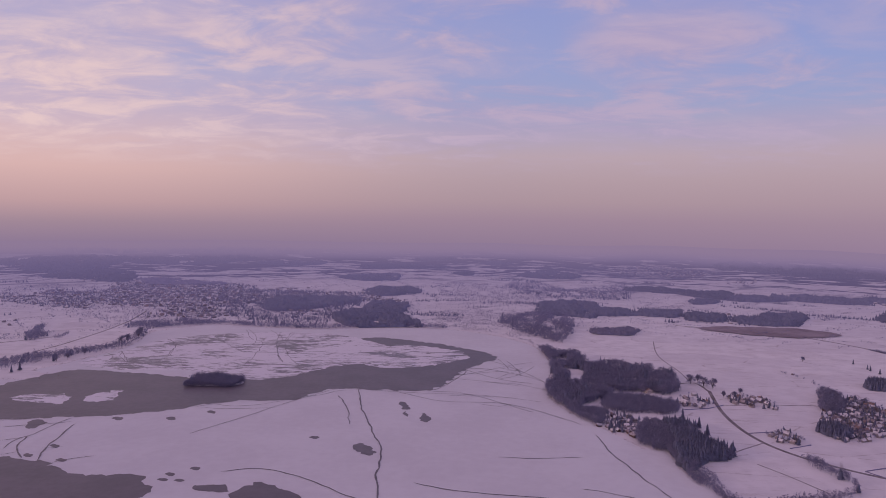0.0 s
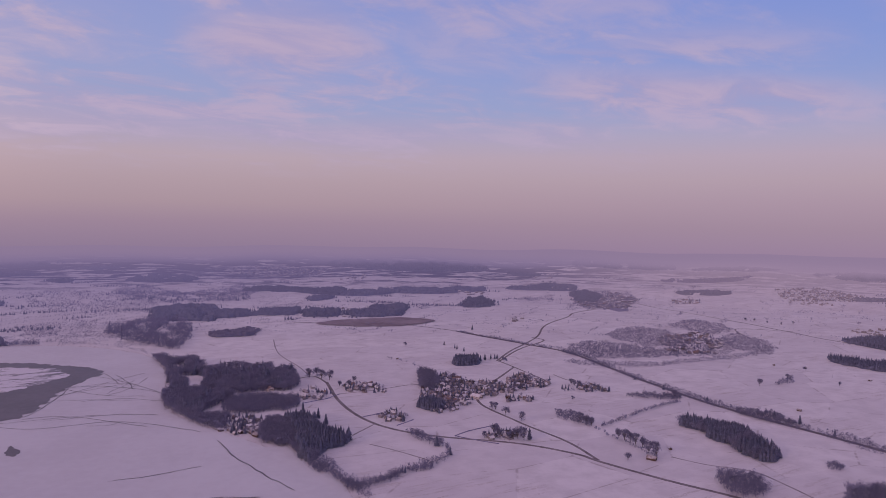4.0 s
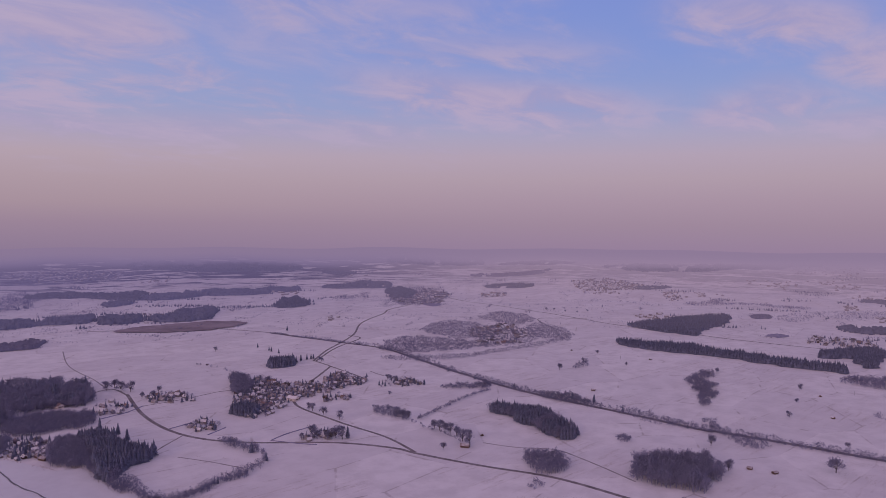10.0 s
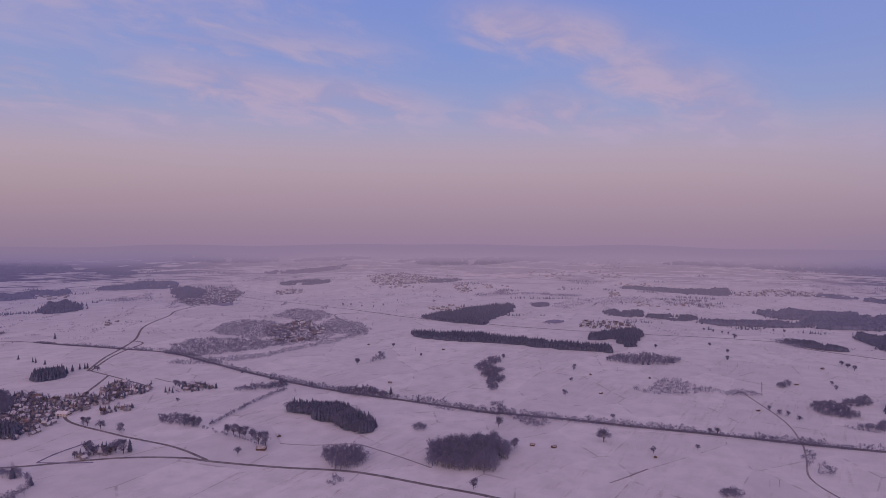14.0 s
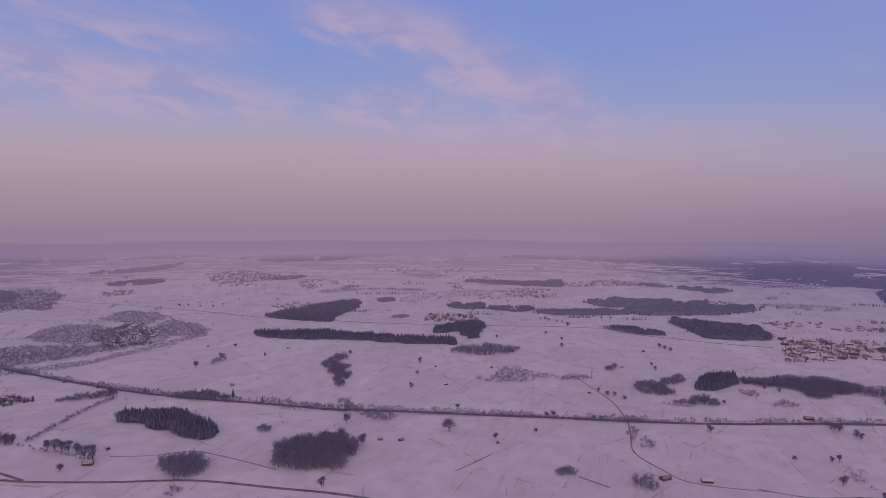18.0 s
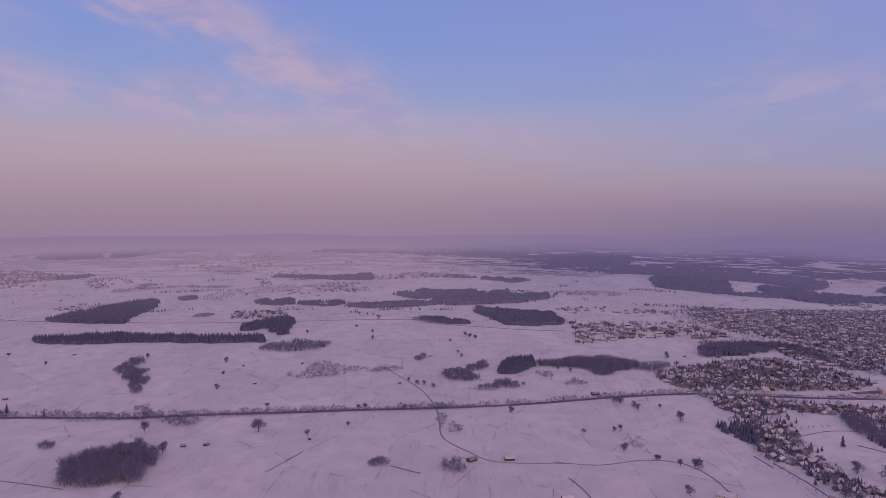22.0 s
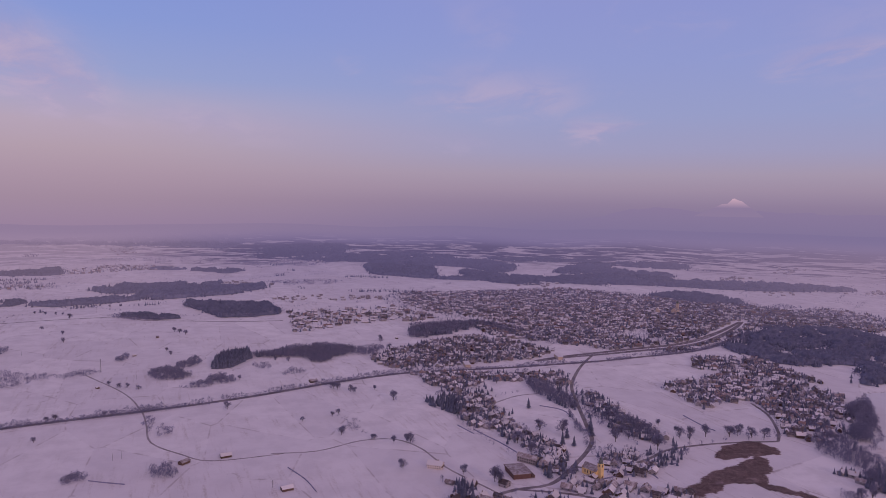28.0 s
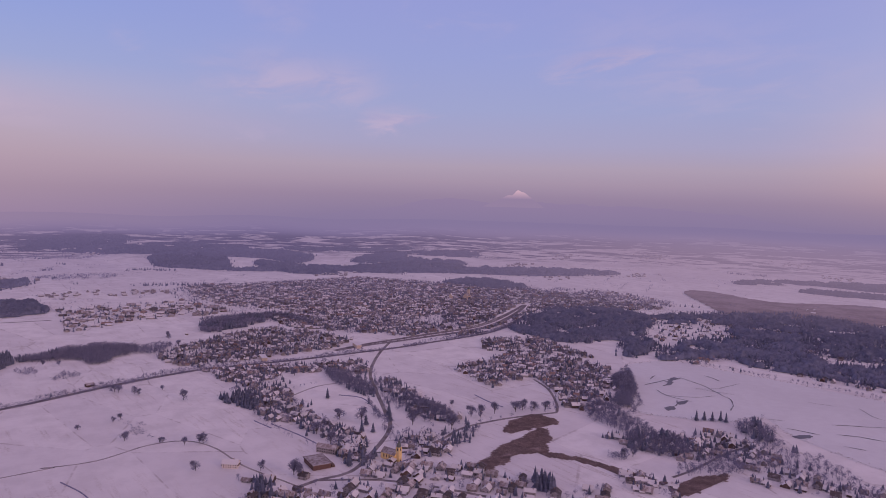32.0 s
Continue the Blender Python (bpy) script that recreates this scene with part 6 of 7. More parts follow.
wood("bank_wood", 0.20, 16, 11, [(587, 1126), (584, 1079), (602, 1026), (589, 981), (559, 961), (591, 990), (606, 1042), (604, 1138)])
wood("bank_wood", 0.10, 11, 8, [(545, 972), (498, 956), (436, 939), (397, 927), (402, 919), (438, 926), (499, 940), (546, 958)])
wood("long_wood", 0.95, 18, 9, [(2052, 1228), (1975, 1118), (2002, 855), (1994, 564), (2074, 586), (2067, 782), (2116, 1007), (2083, 1144)])
wood("long_wood", 0.90, 18, 10, [(2391, 1380), (2346, 1250), (2352, 1109), (2505, 1140), (2728, 1152), (2896, 1230), (2721, 1315), (2496, 1369)])
wood("town_wood", 0.40, 18, 10, [(1843, -673), (1949, -899), (1952, -974), (1995, -938), (2035, -829), (1968, -703)])
wood("town_wood", 0.30, 14, 10, [(1977, -930), (1850, -959), (1817, -979), (1970, -983)])
wood("lakeside_wood", 0.25, 16, 10, [(651, -887), (578, -911), (583, -965), (646, -984), (678, -938)])
wood("lakeside_wood", 0.25, 14, 19, [(569, -1123), (515, -1109), (463, -1090), (390, -1047), (344, -1035), (324, -979), (364, -964), (443, -977), (503, -982), (543, -1023)])
wood("lakeside_wood", 0.10, 13, 13, [(566, -968), (548, -1016), (502, -964), (496, -908), (528, -890), (535, -846), (551, -892)])
wood("lakeside_wood", 0.30, 17, 12, [(593, -1113), (525, -1093), (573, -1168), (605, -1173)])
wood("shore_thicket", 0.05, 8, 7, [(384, 1098), (383, 1052), (397, 977), (390, 880), (403, 874), (415, 939), (408, 1001), (408, 1085)])
wood("shore_thicket", 0.05, 7, 7, [(411, 926), (473, 945), (572, 970), (585, 992), (484, 967), (418, 947)])
wood("thicket", 0.00, 9, 6, [(644, -832), (624, -839), (630, -863), (651, -860)])
wood("spruce_row", 0.95, 20, 7, [(979, 1611), (1043, 1600), (1069, 1639), (1034, 1687)])
wood("village_grove", 0.10, 18, 9, [(783, 1454), (797, 1408), (871, 1498), (870, 1580)])
wood("spruce_row", 0.95, 18, 8, [(692, 1275), (710, 1233), (744, 1279), (725, 1317)])
wood("bank_wood", 0.20, 14, 11, [(861, -1029), (751, -953), (656, -932), (672, -979), (774, -1036), (872, -1086)])

forest(0.45, 14, [(1457, -1415), (1615, -1709), (1586, -1963), (1352, -1930), (1219, -1717), (1070, -1558), (1052, -1417), (1200, -1563), (1254, -1418), (1388, -1403)], 0.40)
forest(0.45, 14, [(1380, -1969), (1242, -2216), (1086, -2403), (905, -2080), (935, -1942), (1030, -1874), (1148, -2044), (1290, -1873)], 0.46)
forest(0.45, 14, [(998, -1456), (1066, -1680), (1000, -1821), (866, -1959), (733, -1754), (650, -1860), (556, -1859), (494, -1661), (564, -1647), (689, -1623), (825, -1584), (901, -1592)], 0.44)
forest(0.45, 14, [(873, -2008), (1075, -2379), (834, -2402), (735, -2432), (576, -1925), (662, -1894), (773, -1863)], 0.44)
wood("moor_forest", 0.55, 15, 17, [(1484, -1441), (1666, -1763), (1635, -2024), (1408, -2009), (1279, -2281), (1117, -2471), (905, -2080), (877, -1951), (1021, -1858), (1182, -2104), (1330, -1930), (1219, -1717), (1070, -1558), (1052, -1417), (1200, -1563), (1254, -1418)])
wood("moor_forest", 0.55, 15, 17, [(1021, -1489), (1090, -1716), (1021, -1858), (883, -1997), (1095, -2421), (848, -2444), (747, -2472), (488, -1641), (556, -1626), (680, -1602), (825, -1584), (907, -1603)])

wood("nursery_bushes", 0.03, 9, 8, [(1510, 1745), (1632, 1725), (1690, 1500), (1590, 1456), (1442, 1500), (1368, 1581)])
wood("nursery_bushes", 0.05, 10, 8, [(1754, 1855), (1966, 1920), (1990, 1766), (1940, 1642), (1809, 1555), (1688, 1648)])
wood("nursery_bushes", 0.05, 10, 8, [(2079, 1626), (2219, 1669), (2132, 1487), (2048, 1401), (1927, 1391), (1934, 1488)])
wood("nursery_bushes", 0.03, 7, 8, [(1278, 1476), (1414, 1379), (1656, 1357), (1939, 1352), (2005, 1402), (1705, 1387), (1463, 1427), (1321, 1526)])
wood("nursery_bushes", 0.03, 8, 8, [(2171, 1944), (2343, 1953), (2289, 1749), (2100, 1696), (2097, 1833)])
wood("nursery_bushes", 0.05, 7, 8, [(1872, 1661), (2054, 1606), (1824, 1403), (1647, 1461)])

# brown reeds and rough grass
reeds([(715, -638), (760, -706), (780, -772), (792, -842), (762, -837), (713, -775), (721, -750), (721, -703), (708, -658)])
reeds([(851, -834), (851, -889), (807, -899), (796, -852), (805, -783), (827, -791)])
reeds([(526, -819), (528, -855), (507, -928), (494, -921), (495, -864), (494, -823), (506, -796)])
reeds([(714, -773), (641, -808), (578, -817), (536, -827), (530, -813), (580, -794), (644, -787), (704, -756)])
reeds([(1661, -1871), (1442, -1994), (1324, -2111), (1431, -2208), (1623, -2073)])
rough_grass([(496, 1111), (546, 1048), (567, 1010), (542, 1081)])
rough_grass([(1084, 2461), (1252, 2403), (1346, 2365), (1354, 2485), (1225, 2551)])
rough_grass([(903, -489), (876, -511), (890, -558)])

# single bare trees: x, y, height
bare_tree(1336, 177, 8)
bare_tree(1336, 163, 8)
bare_tree(1338, 87, 8)
bare_tree(1338, 75, 8)
bare_tree(1342, 353, 8)
bare_tree(921, 1025, 14)
bare_tree(921, 1010, 14)
bare_tree(925, 1048, 14)
bare_tree(912, 928, 15)
bare_tree(912, 914, 15)
bare_tree(912, 900, 15)
bare_tree(912, 887, 15)
bare_tree(911, 870, 15)
bare_tree(895, 840, 18)
bare_tree(892, 821, 18)
bare_tree(1236, 1089, 15)
bare_tree(839, 832, 10)
bare_tree(727, 1057, 16)
bare_tree(747, 1009, 16)
bare_tree(751, 996, 16)
bare_tree(722, 1031, 16)
bare_tree(697, 1042, 9)
bare_tree(731, 1015, 9)
bare_tree(1117, 1299, 11)
bare_tree(1114, 1282, 11)
bare_tree(1119, 1273, 11)
bare_tree(1022, 1181, 7)
bare_tree(821, 1188, 14)
bare_tree(819, 1148, 14)
bare_tree(823, 1100, 14)
bare_tree(822, 1201, 14)
bare_tree(1140, 1617, 9)
bare_tree(1135, 1599, 9)
bare_tree(1519, 1079, 14)
bare_tree(1667, 1106, 9)
bare_tree(1810, 1150, 9)
bare_tree(1696, 988, 9)
bare_tree(1186, 524, 15)
bare_tree(1080, 449, 16)
bare_tree(1195, 330, 20)
bare_tree(889, 431, 13)
bare_tree(1734, 559, 13)
bare_tree(1602, 523, 9)
bare_tree(1475, 494, 11)
bare_tree(1728, 773, 11)
bare_tree(1780, 775, 11)
bare_tree(2150, 441, 10)
bare_tree(2271, 306, 10)
bare_tree(2180, 243, 11)
bare_tree(2056, 228, 11)
bare_tree(1227, 180, 8)
bare_tree(1558, 93, 8)
bare_tree(1536, 73, 8)
bare_tree(1530, 57, 8)
bare_tree(1510, 37, 8)
bare_tree(1173, 241, 8)
bare_tree(1876, -19, 9)
bare_tree(1818, -29, 9)
bare_tree(2142, -44, 12)
bare_tree(2116, -57, 12)
bare_tree(2092, -72, 12)
bare_tree(2468, 255, 13)
bare_tree(2620, 373, 8)
bare_tree(2596, 338, 8)
bare_tree(2572, 306, 8)
bare_tree(2557, 284, 8)
bare_tree(2716, 156, 8)
bare_tree(2708, 120, 8)
bare_tree(1521, -158, 8)
bare_tree(1660, -284, 8)
bare_tree(1683, -257, 8)
bare_tree(1201, -230, 8)
bare_tree(1210, -285, 8)
bare_tree(1218, -297, 8)
bare_tree(1360, -407, 8)
bare_tree(1394, -330, 12)
bare_tree(1383, -335, 12)
bare_tree(1358, -356, 11)
bare_tree(1348, -360, 11)
bare_tree(1272, -418, 17)
bare_tree(1316, -116, 12)
bare_tree(1861, -570, 12)
bare_tree(1109, -276, 11)
bare_tree(1068, -320, 7)
bare_tree(1074, -317, 7)
bare_tree(1040, -343, 10)
bare_tree(1035, -363, 13)
bare_tree(1032, -368, 13)
bare_tree(2620, 1720, 9)
bare_tree(2552, 1725, 9)
bare_tree(2541, 1779, 9)
bare_tree(2567, 1856, 9)
bare_tree(2554, 1891, 9)
bare_tree(1699, -625, 13)
bare_tree(1885, -715, 13)
bare_tree(1642, -681, 13)
bare_tree(1199, -516, 12)
bare_tree(1320, -662, 12)
bare_tree(886, -395, 12)
bare_tree(927, -526, 17)
bare_tree(977, -529, 17)
bare_tree(1021, -595, 17)
bare_tree(993, -622, 17)
bare_tree(933, -322, 10)
bare_tree(895, -835, 15)
bare_tree(882, -873, 15)
bare_tree(868, -906, 15)
bare_tree(861, -928, 15)
bare_tree(904, -810, 15)
bare_tree(906, -790, 15)
bare_tree(882, -891, 15)
bare_tree(965, -719, 9)
bare_tree(933, -710, 9)
bare_tree(948, -744, 9)
bare_tree(971, -800, 9)
bare_tree(1039, -748, 9)
bare_tree(892, -799, 9)
bare_tree(634, -858, 11)
bare_tree(626, -868, 11)
bare_tree(1823, -561, 12)
bare_tree(1731, -556, 12)
bare_tree(849, -426, 17)
bare_tree(837, -427, 17)
bare_tree(874, -721, 18)
bare_tree(928, -681, 18)
bare_tree(587, 1651, 18)
bare_tree(609, 1664, 18)
bare_tree(618, 1597, 18)
bare_tree(608, 1624, 18)
bare_tree(613, 1521, 12)
bare_tree(638, 1522, 12)
bare_tree(661, 1548, 12)
bare_tree(-942, 2104, 20)
bare_tree(-946, 2074, 20)
bare_tree(-939, 2175, 20)
bare_tree(-957, 2237, 20)
bare_tree(-991, 1806, 17)
bare_tree(-978, 1836, 17)
bare_tree(-965, 1899, 17)
bare_tree(1000, 1944, 11)

# single spruces: x, y, height
spruce_tree(1278, 873, 17)
spruce_tree(1292, 828, 17)
spruce_tree(1270, 1028, 12)
spruce_tree(760, 992, 21)
spruce_tree(1378, 2149, 17)
spruce_tree(1127, 1921, 14)
spruce_tree(1118, 1828, 14)
spruce_tree(1117, 1786, 14)
spruce_tree(1123, 1849, 14)
spruce_tree(1077, 1635, 16)
spruce_tree(1100, 1647, 16)
spruce_tree(1122, 1650, 14)
spruce_tree(1132, 1645, 14)
spruce_tree(1140, 1645, 14)
spruce_tree(478, 1293, 20)
spruce_tree(477, 1249, 20)
spruce_tree(467, 1350, 20)
spruce_tree(1147, -504, 20)
spruce_tree(1170, -498, 20)
spruce_tree(1140, -639, 20)
spruce_tree(806, -362, 20)
spruce_tree(818, -360, 20)
spruce_tree(794, -368, 20)
spruce_tree(944, -592, 22)
spruce_tree(966, -661, 22)
spruce_tree(993, -677, 22)
spruce_tree(888, -518, 22)
spruce_tree(833, -503, 22)
spruce_tree(934, -607, 16)
spruce_tree(971, -617, 16)
spruce_tree(623, -660, 22)
spruce_tree(619, -672, 22)
spruce_tree(630, -676, 22)
spruce_tree(613, -674, 22)
spruce_tree(656, -923, 20)
spruce_tree(638, -927, 20)
spruce_tree(641, -960, 20)
spruce_tree(631, -961, 20)
spruce_tree(669, -1105, 17)
spruce_tree(653, -1129, 17)
spruce_tree(645, -1142, 17)
spruce_tree(634, -1141, 17)
spruce_tree(663, -1120, 17)
spruce_tree(-1024, 1670, 18)
spruce_tree(-1019, 1695, 18)
spruce_tree(-998, 1805, 18)
spruce_tree(-955, 2132, 18)

# hedges round gardens
fence([(491, 1419), (549, 1435)])
fence([(549, 1435), (591, 1461)])
fence([(560, 1266), (610, 1276)])
fence([(593, 1183), (639, 1203)])
fence([(779, -645), (820, -660), (817, -709)])
fence([(801, -559), (805, -592), (801, -645)])
fence([(1062, -491), (987, -504), (938, -508)])
fence([(1145, -666), (1106, -692), (1049, -681)])
fence([(1091, -474), (1041, -482)])
fence([(1003, -882), (944, -872), (914, -873)])
fence([(990, -169), (941, -184), (895, -190)])

# rows of trees and brush: share of spruce, height, gap
tree_line(0.00, 13, 8, [(1268, 801), (1286, 749), (1280, 684)])
tree_line(0.00, 7, 5, [(1285, 1094), (1275, 1019), (1266, 948)])
tree_line(0.00, 6, 5, [(1265, 587), (1275, 472), (1291, 366)])
tree_line(0.00, 5, 6, [(1291, 366), (1308, 276), (1323, 180), (1330, 89), (1336, 28)])
tree_line(0.00, 6, 3, [(934, 995), (1030, 1022), (1119, 1045), (1215, 1059)])
tree_line(0.00, 5, 5, [(917, 997), (905, 926), (892, 821)])
fence([(655, 1074), (698, 1090), (751, 1098)])
fence([(655, 1074), (677, 1029), (698, 997)])
tree_line(0.00, 5, 4, [(1491, -43), (1486, -69), (1480, -100)])
rough_grass([(1236, 371), (1283, 322), (1288, 242), (1188, 232), (1166, 301)])
rough_grass([(1322, 556), (1415, 569), (1436, 542), (1325, 533)])
rough_grass([(749, 619), (798, 598), (840, 531), (858, 423)])
fence([(1036, 89), (1019, 64), (1007, 43)])
rough_grass([(1135, -284), (1188, -319), (1141, -324), (1122, -297)])
tree_line(0.00, 3, 6, [(1212, -296), (1154, -305), (1106, -317), (1066, -321)])
tree_line(0.05, 9, 4.5, [(591, 1135), (602, 1073), (606, 1023), (588, 981), (547, 957), (495, 949), (436, 939), (397, 927)])
tree_line(0, 9, 24, [(2534, 1852), (2467, 1613), (2392, 1388), (2356, 1223)])
tree_line(0, 5, 12, [(1077, -736), (965, -719), (857, -696)])
tree_line(0, 6, 16, [(1078, -769), (988, -761), (908, -749)])
tree_line(0.05, 10, 18, [(856, -707), (872, -807), (850, -945)])
tree_line(0.1, 9, 12, [(852, -948), (952, -1035), (1031, -1073)])
tree_line(0.1, 14, 8, [(754, -1036), (789, -1107), (857, -1181), (970, -1305)])
tree_line(0.15, 11, 9, [(969, -1482), (839, -1510), (680, -1524), (527, -1545)])
tree_line(0.1, 9, 9, [(693, -1086), (629, -1142), (607, -1216)])
tree_line(0.05, 5, 10, [(695, 2640), (970, 2581), (1191, 2398), (1314, 2275)])
tree_line(0.1, 8, 16, [(-1134, 1952), (-1119, 2202), (-1132, 2507), (-1181, 2815)])
tree_line(0.3, 14, 14, [(-1130, 1796), (-1081, 1914), (-993, 2052)])
tree_line(0, 5, 7, [(868, 1797), (887, 1703), (881, 1615)])
tree_line(0.1, 9, 10, [(1296, -839), (1138, -748), (1014, -686)])
tree_line(0.3, 11, 9, [(1119, -778), (980, -755), (901, -743)])
tree_line(0.1, 8, 12, [(1214, -561), (1226, -613), (1239, -669)])
tree_line(0.2, 9, 12, [(1175, -490), (1049, -485), (928, -502)])
tree_line(0.1, 10, 8, [(-165, 2503), (4, 2479), (149, 2379), (264, 2211), (297, 2042)])
crack(1.4, [(3, 1898), (68, 1770), (129, 1681), (213, 1627)])
crack(1.4, [(33, 1702), (101, 1754), (177, 1831), (246, 1882)])
crack(1.4, [(75, 1967), (144, 1875), (205, 1751), (257, 1616)])
crack(1.4, [(116, 2024), (158, 1897), (172, 1780)])
crack(1.4, [(46, 1793), (125, 1778), (211, 1698), (286, 1579)])
crack(1.4, [(140, 1675), (190, 1721), (242, 1826)])
crack(1.4, [(83, 1639), (168, 1627), (248, 1555), (312, 1470)])
crack(1.4, [(176, 1888), (192, 1796), (195, 1706)])
crack(1.4, [(-26, 1538), (30, 1540), (95, 1489), (181, 1385)])

# village and town quarters: spacing, street angle, share of plots built on
quarter("nursery", 26, 15, 0.45, [(1844, 1716), (2114, 1762), (2051, 1591), (1795, 1425), (1663, 1475)])
quarter("village", 17, 20, 0.80, [(834, 1542), (908, 1519), (912, 1421), (973, 1391), (927, 1303), (814, 1267), (727, 1214), (691, 1241), (747, 1373)])
quarter("village", 17, 30, 0.75, [(997, 1396), (1070, 1449), (1114, 1365), (1045, 1307), (960, 1299), (902, 1262)])
quarter("village", 18, 20, 0.60, [(621, 1526), (674, 1527), (716, 1468), (683, 1427), (606, 1460)])
quarter("village", 18, 30, 0.60, [(593, 1265), (632, 1271), (641, 1228), (617, 1194), (585, 1222)])
quarter("village", 18, 0, 0.60, [(693, 1050), (755, 1078), (763, 1027), (725, 992), (686, 1022)])
quarter("village", 20, 20, 0.50, [(1059, 1281), (1146, 1277), (1156, 1209), (1100, 1207), (1048, 1247)])
quarter("village", 20, 20, 0.50, [(897, 1260), (952, 1250), (926, 1206), (882, 1228)])
quarter("shore_cabins", 15, 10, 0.60, [(300, 1364), (339, 1387), (381, 1345), (372, 1255), (323, 1250), (289, 1292)])
quarter("shore_cabins", 22, 10, 0.60, [(511, 1507), (563, 1543), (570, 1488), (539, 1428), (503, 1444)])
quarter("upper_town", 19, -25, 0.75, [(2795, -930), (2782, -1282), (2737, -1701), (2403, -1910), (1756, -1399), (1716, -1188), (1867, -1163), (1936, -1042), (2131, -982), (2255, -880), (2486, -857)])
quarter("upper_town", 19, -25, 0.72, [(2403, -1910), (2181, -2093), (1903, -2175), (1626, -2210), (1459, -2182), (1552, -1893), (1675, -1772), (1557, -1499), (1496, -1351), (1644, -1311)])
quarter("upper_town", 18, -25, 0.72, [(2080, -959), (1918, -1033), (1841, -1147), (1608, -1282), (1458, -1317), (1471, -1174), (1562, -1082), (1636, -1020), (1679, -1010), (1757, -911), (1915, -883)])
quarter("barracks", 30, -20, 0.60, [(2437, -412), (2425, -572), (2435, -810), (2211, -863), (2108, -823), (2146, -714), (2143, -582), (2073, -474), (2048, -359)])
quarter("station_quarter", 17, -30, 0.75, [(1740, -593), (1806, -705), (1834, -846), (1698, -915), (1570, -953), (1511, -877), (1497, -748), (1502, -652), (1497, -522), (1575, -475), (1662, -482)])
quarter("garden_row", 16, -60, 0.70, [(1457, -520), (1440, -612), (1398, -726), (1382, -803), (1344, -862), (1226, -787), (1310, -761), (1343, -646), (1274, -554), (1354, -529)])
quarter("garden_row", 16, -60, 0.75, [(1272, -541), (1227, -596), (1048, -566), (926, -586), (895, -542), (991, -536), (1076, -497), (1186, -505)])
quarter("garden_row", 17, -40, 0.60, [(1195, -801), (1134, -815), (971, -787), (880, -763), (880, -727), (978, -717), (1086, -742)])
quarter("east_quarter", 16, 50, 0.75, [(1194, -981), (1209, -1078), (1230, -1188), (1134, -1284), (1000, -1287), (877, -1149), (802, -1005), (855, -962), (956, -1028), (1048, -1090), (1021, -943)])
quarter("east_quarter", 16, 50, 0.65, [(1395, -1241), (1326, -1385), (1077, -1342), (1134, -1284), (1244, -1201), (1310, -1167)])
quarter("garden_row", 16, -40, 0.70, [(902, -519), (901, -576), (834, -538), (844, -497)])
quarter("garden_row", 16, -40, 0.60, [(892, -622), (890, -687), (809, -668), (805, -592)])
quarter("hamlet", 24, 20, 0.58, [(1142, 1307), (1125, 1257), (1142, 1206), (1162, 1267)])
quarter("lower_village", 21, 35, 0.90, [(807, -493), (842, -538), (808, -564), (783, -586), (723, -650), (656, -678), (575, -621), (723, -411), (763, -446), (789, -440)])
quarter("lower_village", 24, 35, 0.50, [(870, -363), (823, -446), (771, -442), (725, -409), (794, -310)])
wood("village_trees", 0.70, 14, 13, [(867, -549), (858, -563), (819, -533), (821, -516)])
wood("village_trees", 0.60, 12, 15, [(847, -688), (870, -767), (837, -751), (796, -675), (799, -649)])
wood("village_trees", 0.30, 9, 12, [(908, -622), (910, -657), (872, -651), (861, -700), (845, -686), (846, -622), (866, -593)])
wood("village_trees", 0.70, 14, 12, [(865, -369), (844, -383), (800, -371), (814, -351)])
wood("village_trees", 0.75, 15, 9, [(647, -683), (634, -696), (608, -682), (608, -661), (625, -657)])
wood("village_trees", 0.40, 12, 15, [(1312, -721), (1259, -787), (1091, -714), (1122, -702), (1222, -711)])
wood("village_trees", 0.40, 12, 15, [(1207, -782), (1182, -821), (1051, -776), (948, -762), (917, -719), (975, -703), (1073, -721)])
wood("village_trees", 0.50, 11, 22, [(1241, -485), (1416, -602), (1335, -642), (1191, -596), (996, -580), (876, -570), (879, -532), (1065, -513), (1176, -501)])
quarter("lower_village", 16, 35, 0.62, [(815, -305), (807, -344), (804, -388), (802, -422), (768, -417), (747, -390)])
quarter("lower_village", 18, 35, 0.50, [(841, -587), (831, -653), (794, -656), (786, -619), (804, -581)])
quarter("lower_village", 22, 35, 0.60, [(604, -694), (567, -741), (519, -702), (575, -621), (599, -673)])
quarter("lower_village", 16, 35, 0.58, [(862, -494), (869, -546), (893, -575), (931, -563), (918, -516)])
quarter("lower_village", 17, 35, 0.50, [(861, -600), (872, -674), (868, -705), (836, -691), (827, -608)])
quarter("lower_village", 17, 35, 0.50, [(594, -787), (569, -830), (530, -826), (502, -796), (549, -753)])
quarter("peninsula_houses", 18, 20, 0.72, [(650, -901), (598, -943), (528, -964), (472, -971), (490, -1040), (583, -1078), (631, -1057), (655, -996)])
quarter("peninsula_houses", 21, 20, 0.72, [(475, -915), (394, -951), (331, -997), (342, -1026), (420, -1011), (468, -995)])
quarter("lakeside_villas", 26, 20, 0.50, [(963, -1416), (1009, -1567), (913, -1639), (885, -1540), (913, -1444)])
quarter("lakeside_villas", 26, 20, 0.50, [(783, -1608), (713, -1679), (592, -1702), (507, -1703), (476, -1603), (548, -1602), (671, -1581)])
quarter("hill_villas", 30, 20, 0.40, [(1353, -1931), (1192, -2127), (1030, -1874), (1099, -1730), (1132, -1647)])
quarter("hill_villas", 34, 20, 0.35, [(1101, -2000), (1012, -2133), (887, -2110), (754, -2180), (668, -1939), (770, -1777), (877, -1951)])
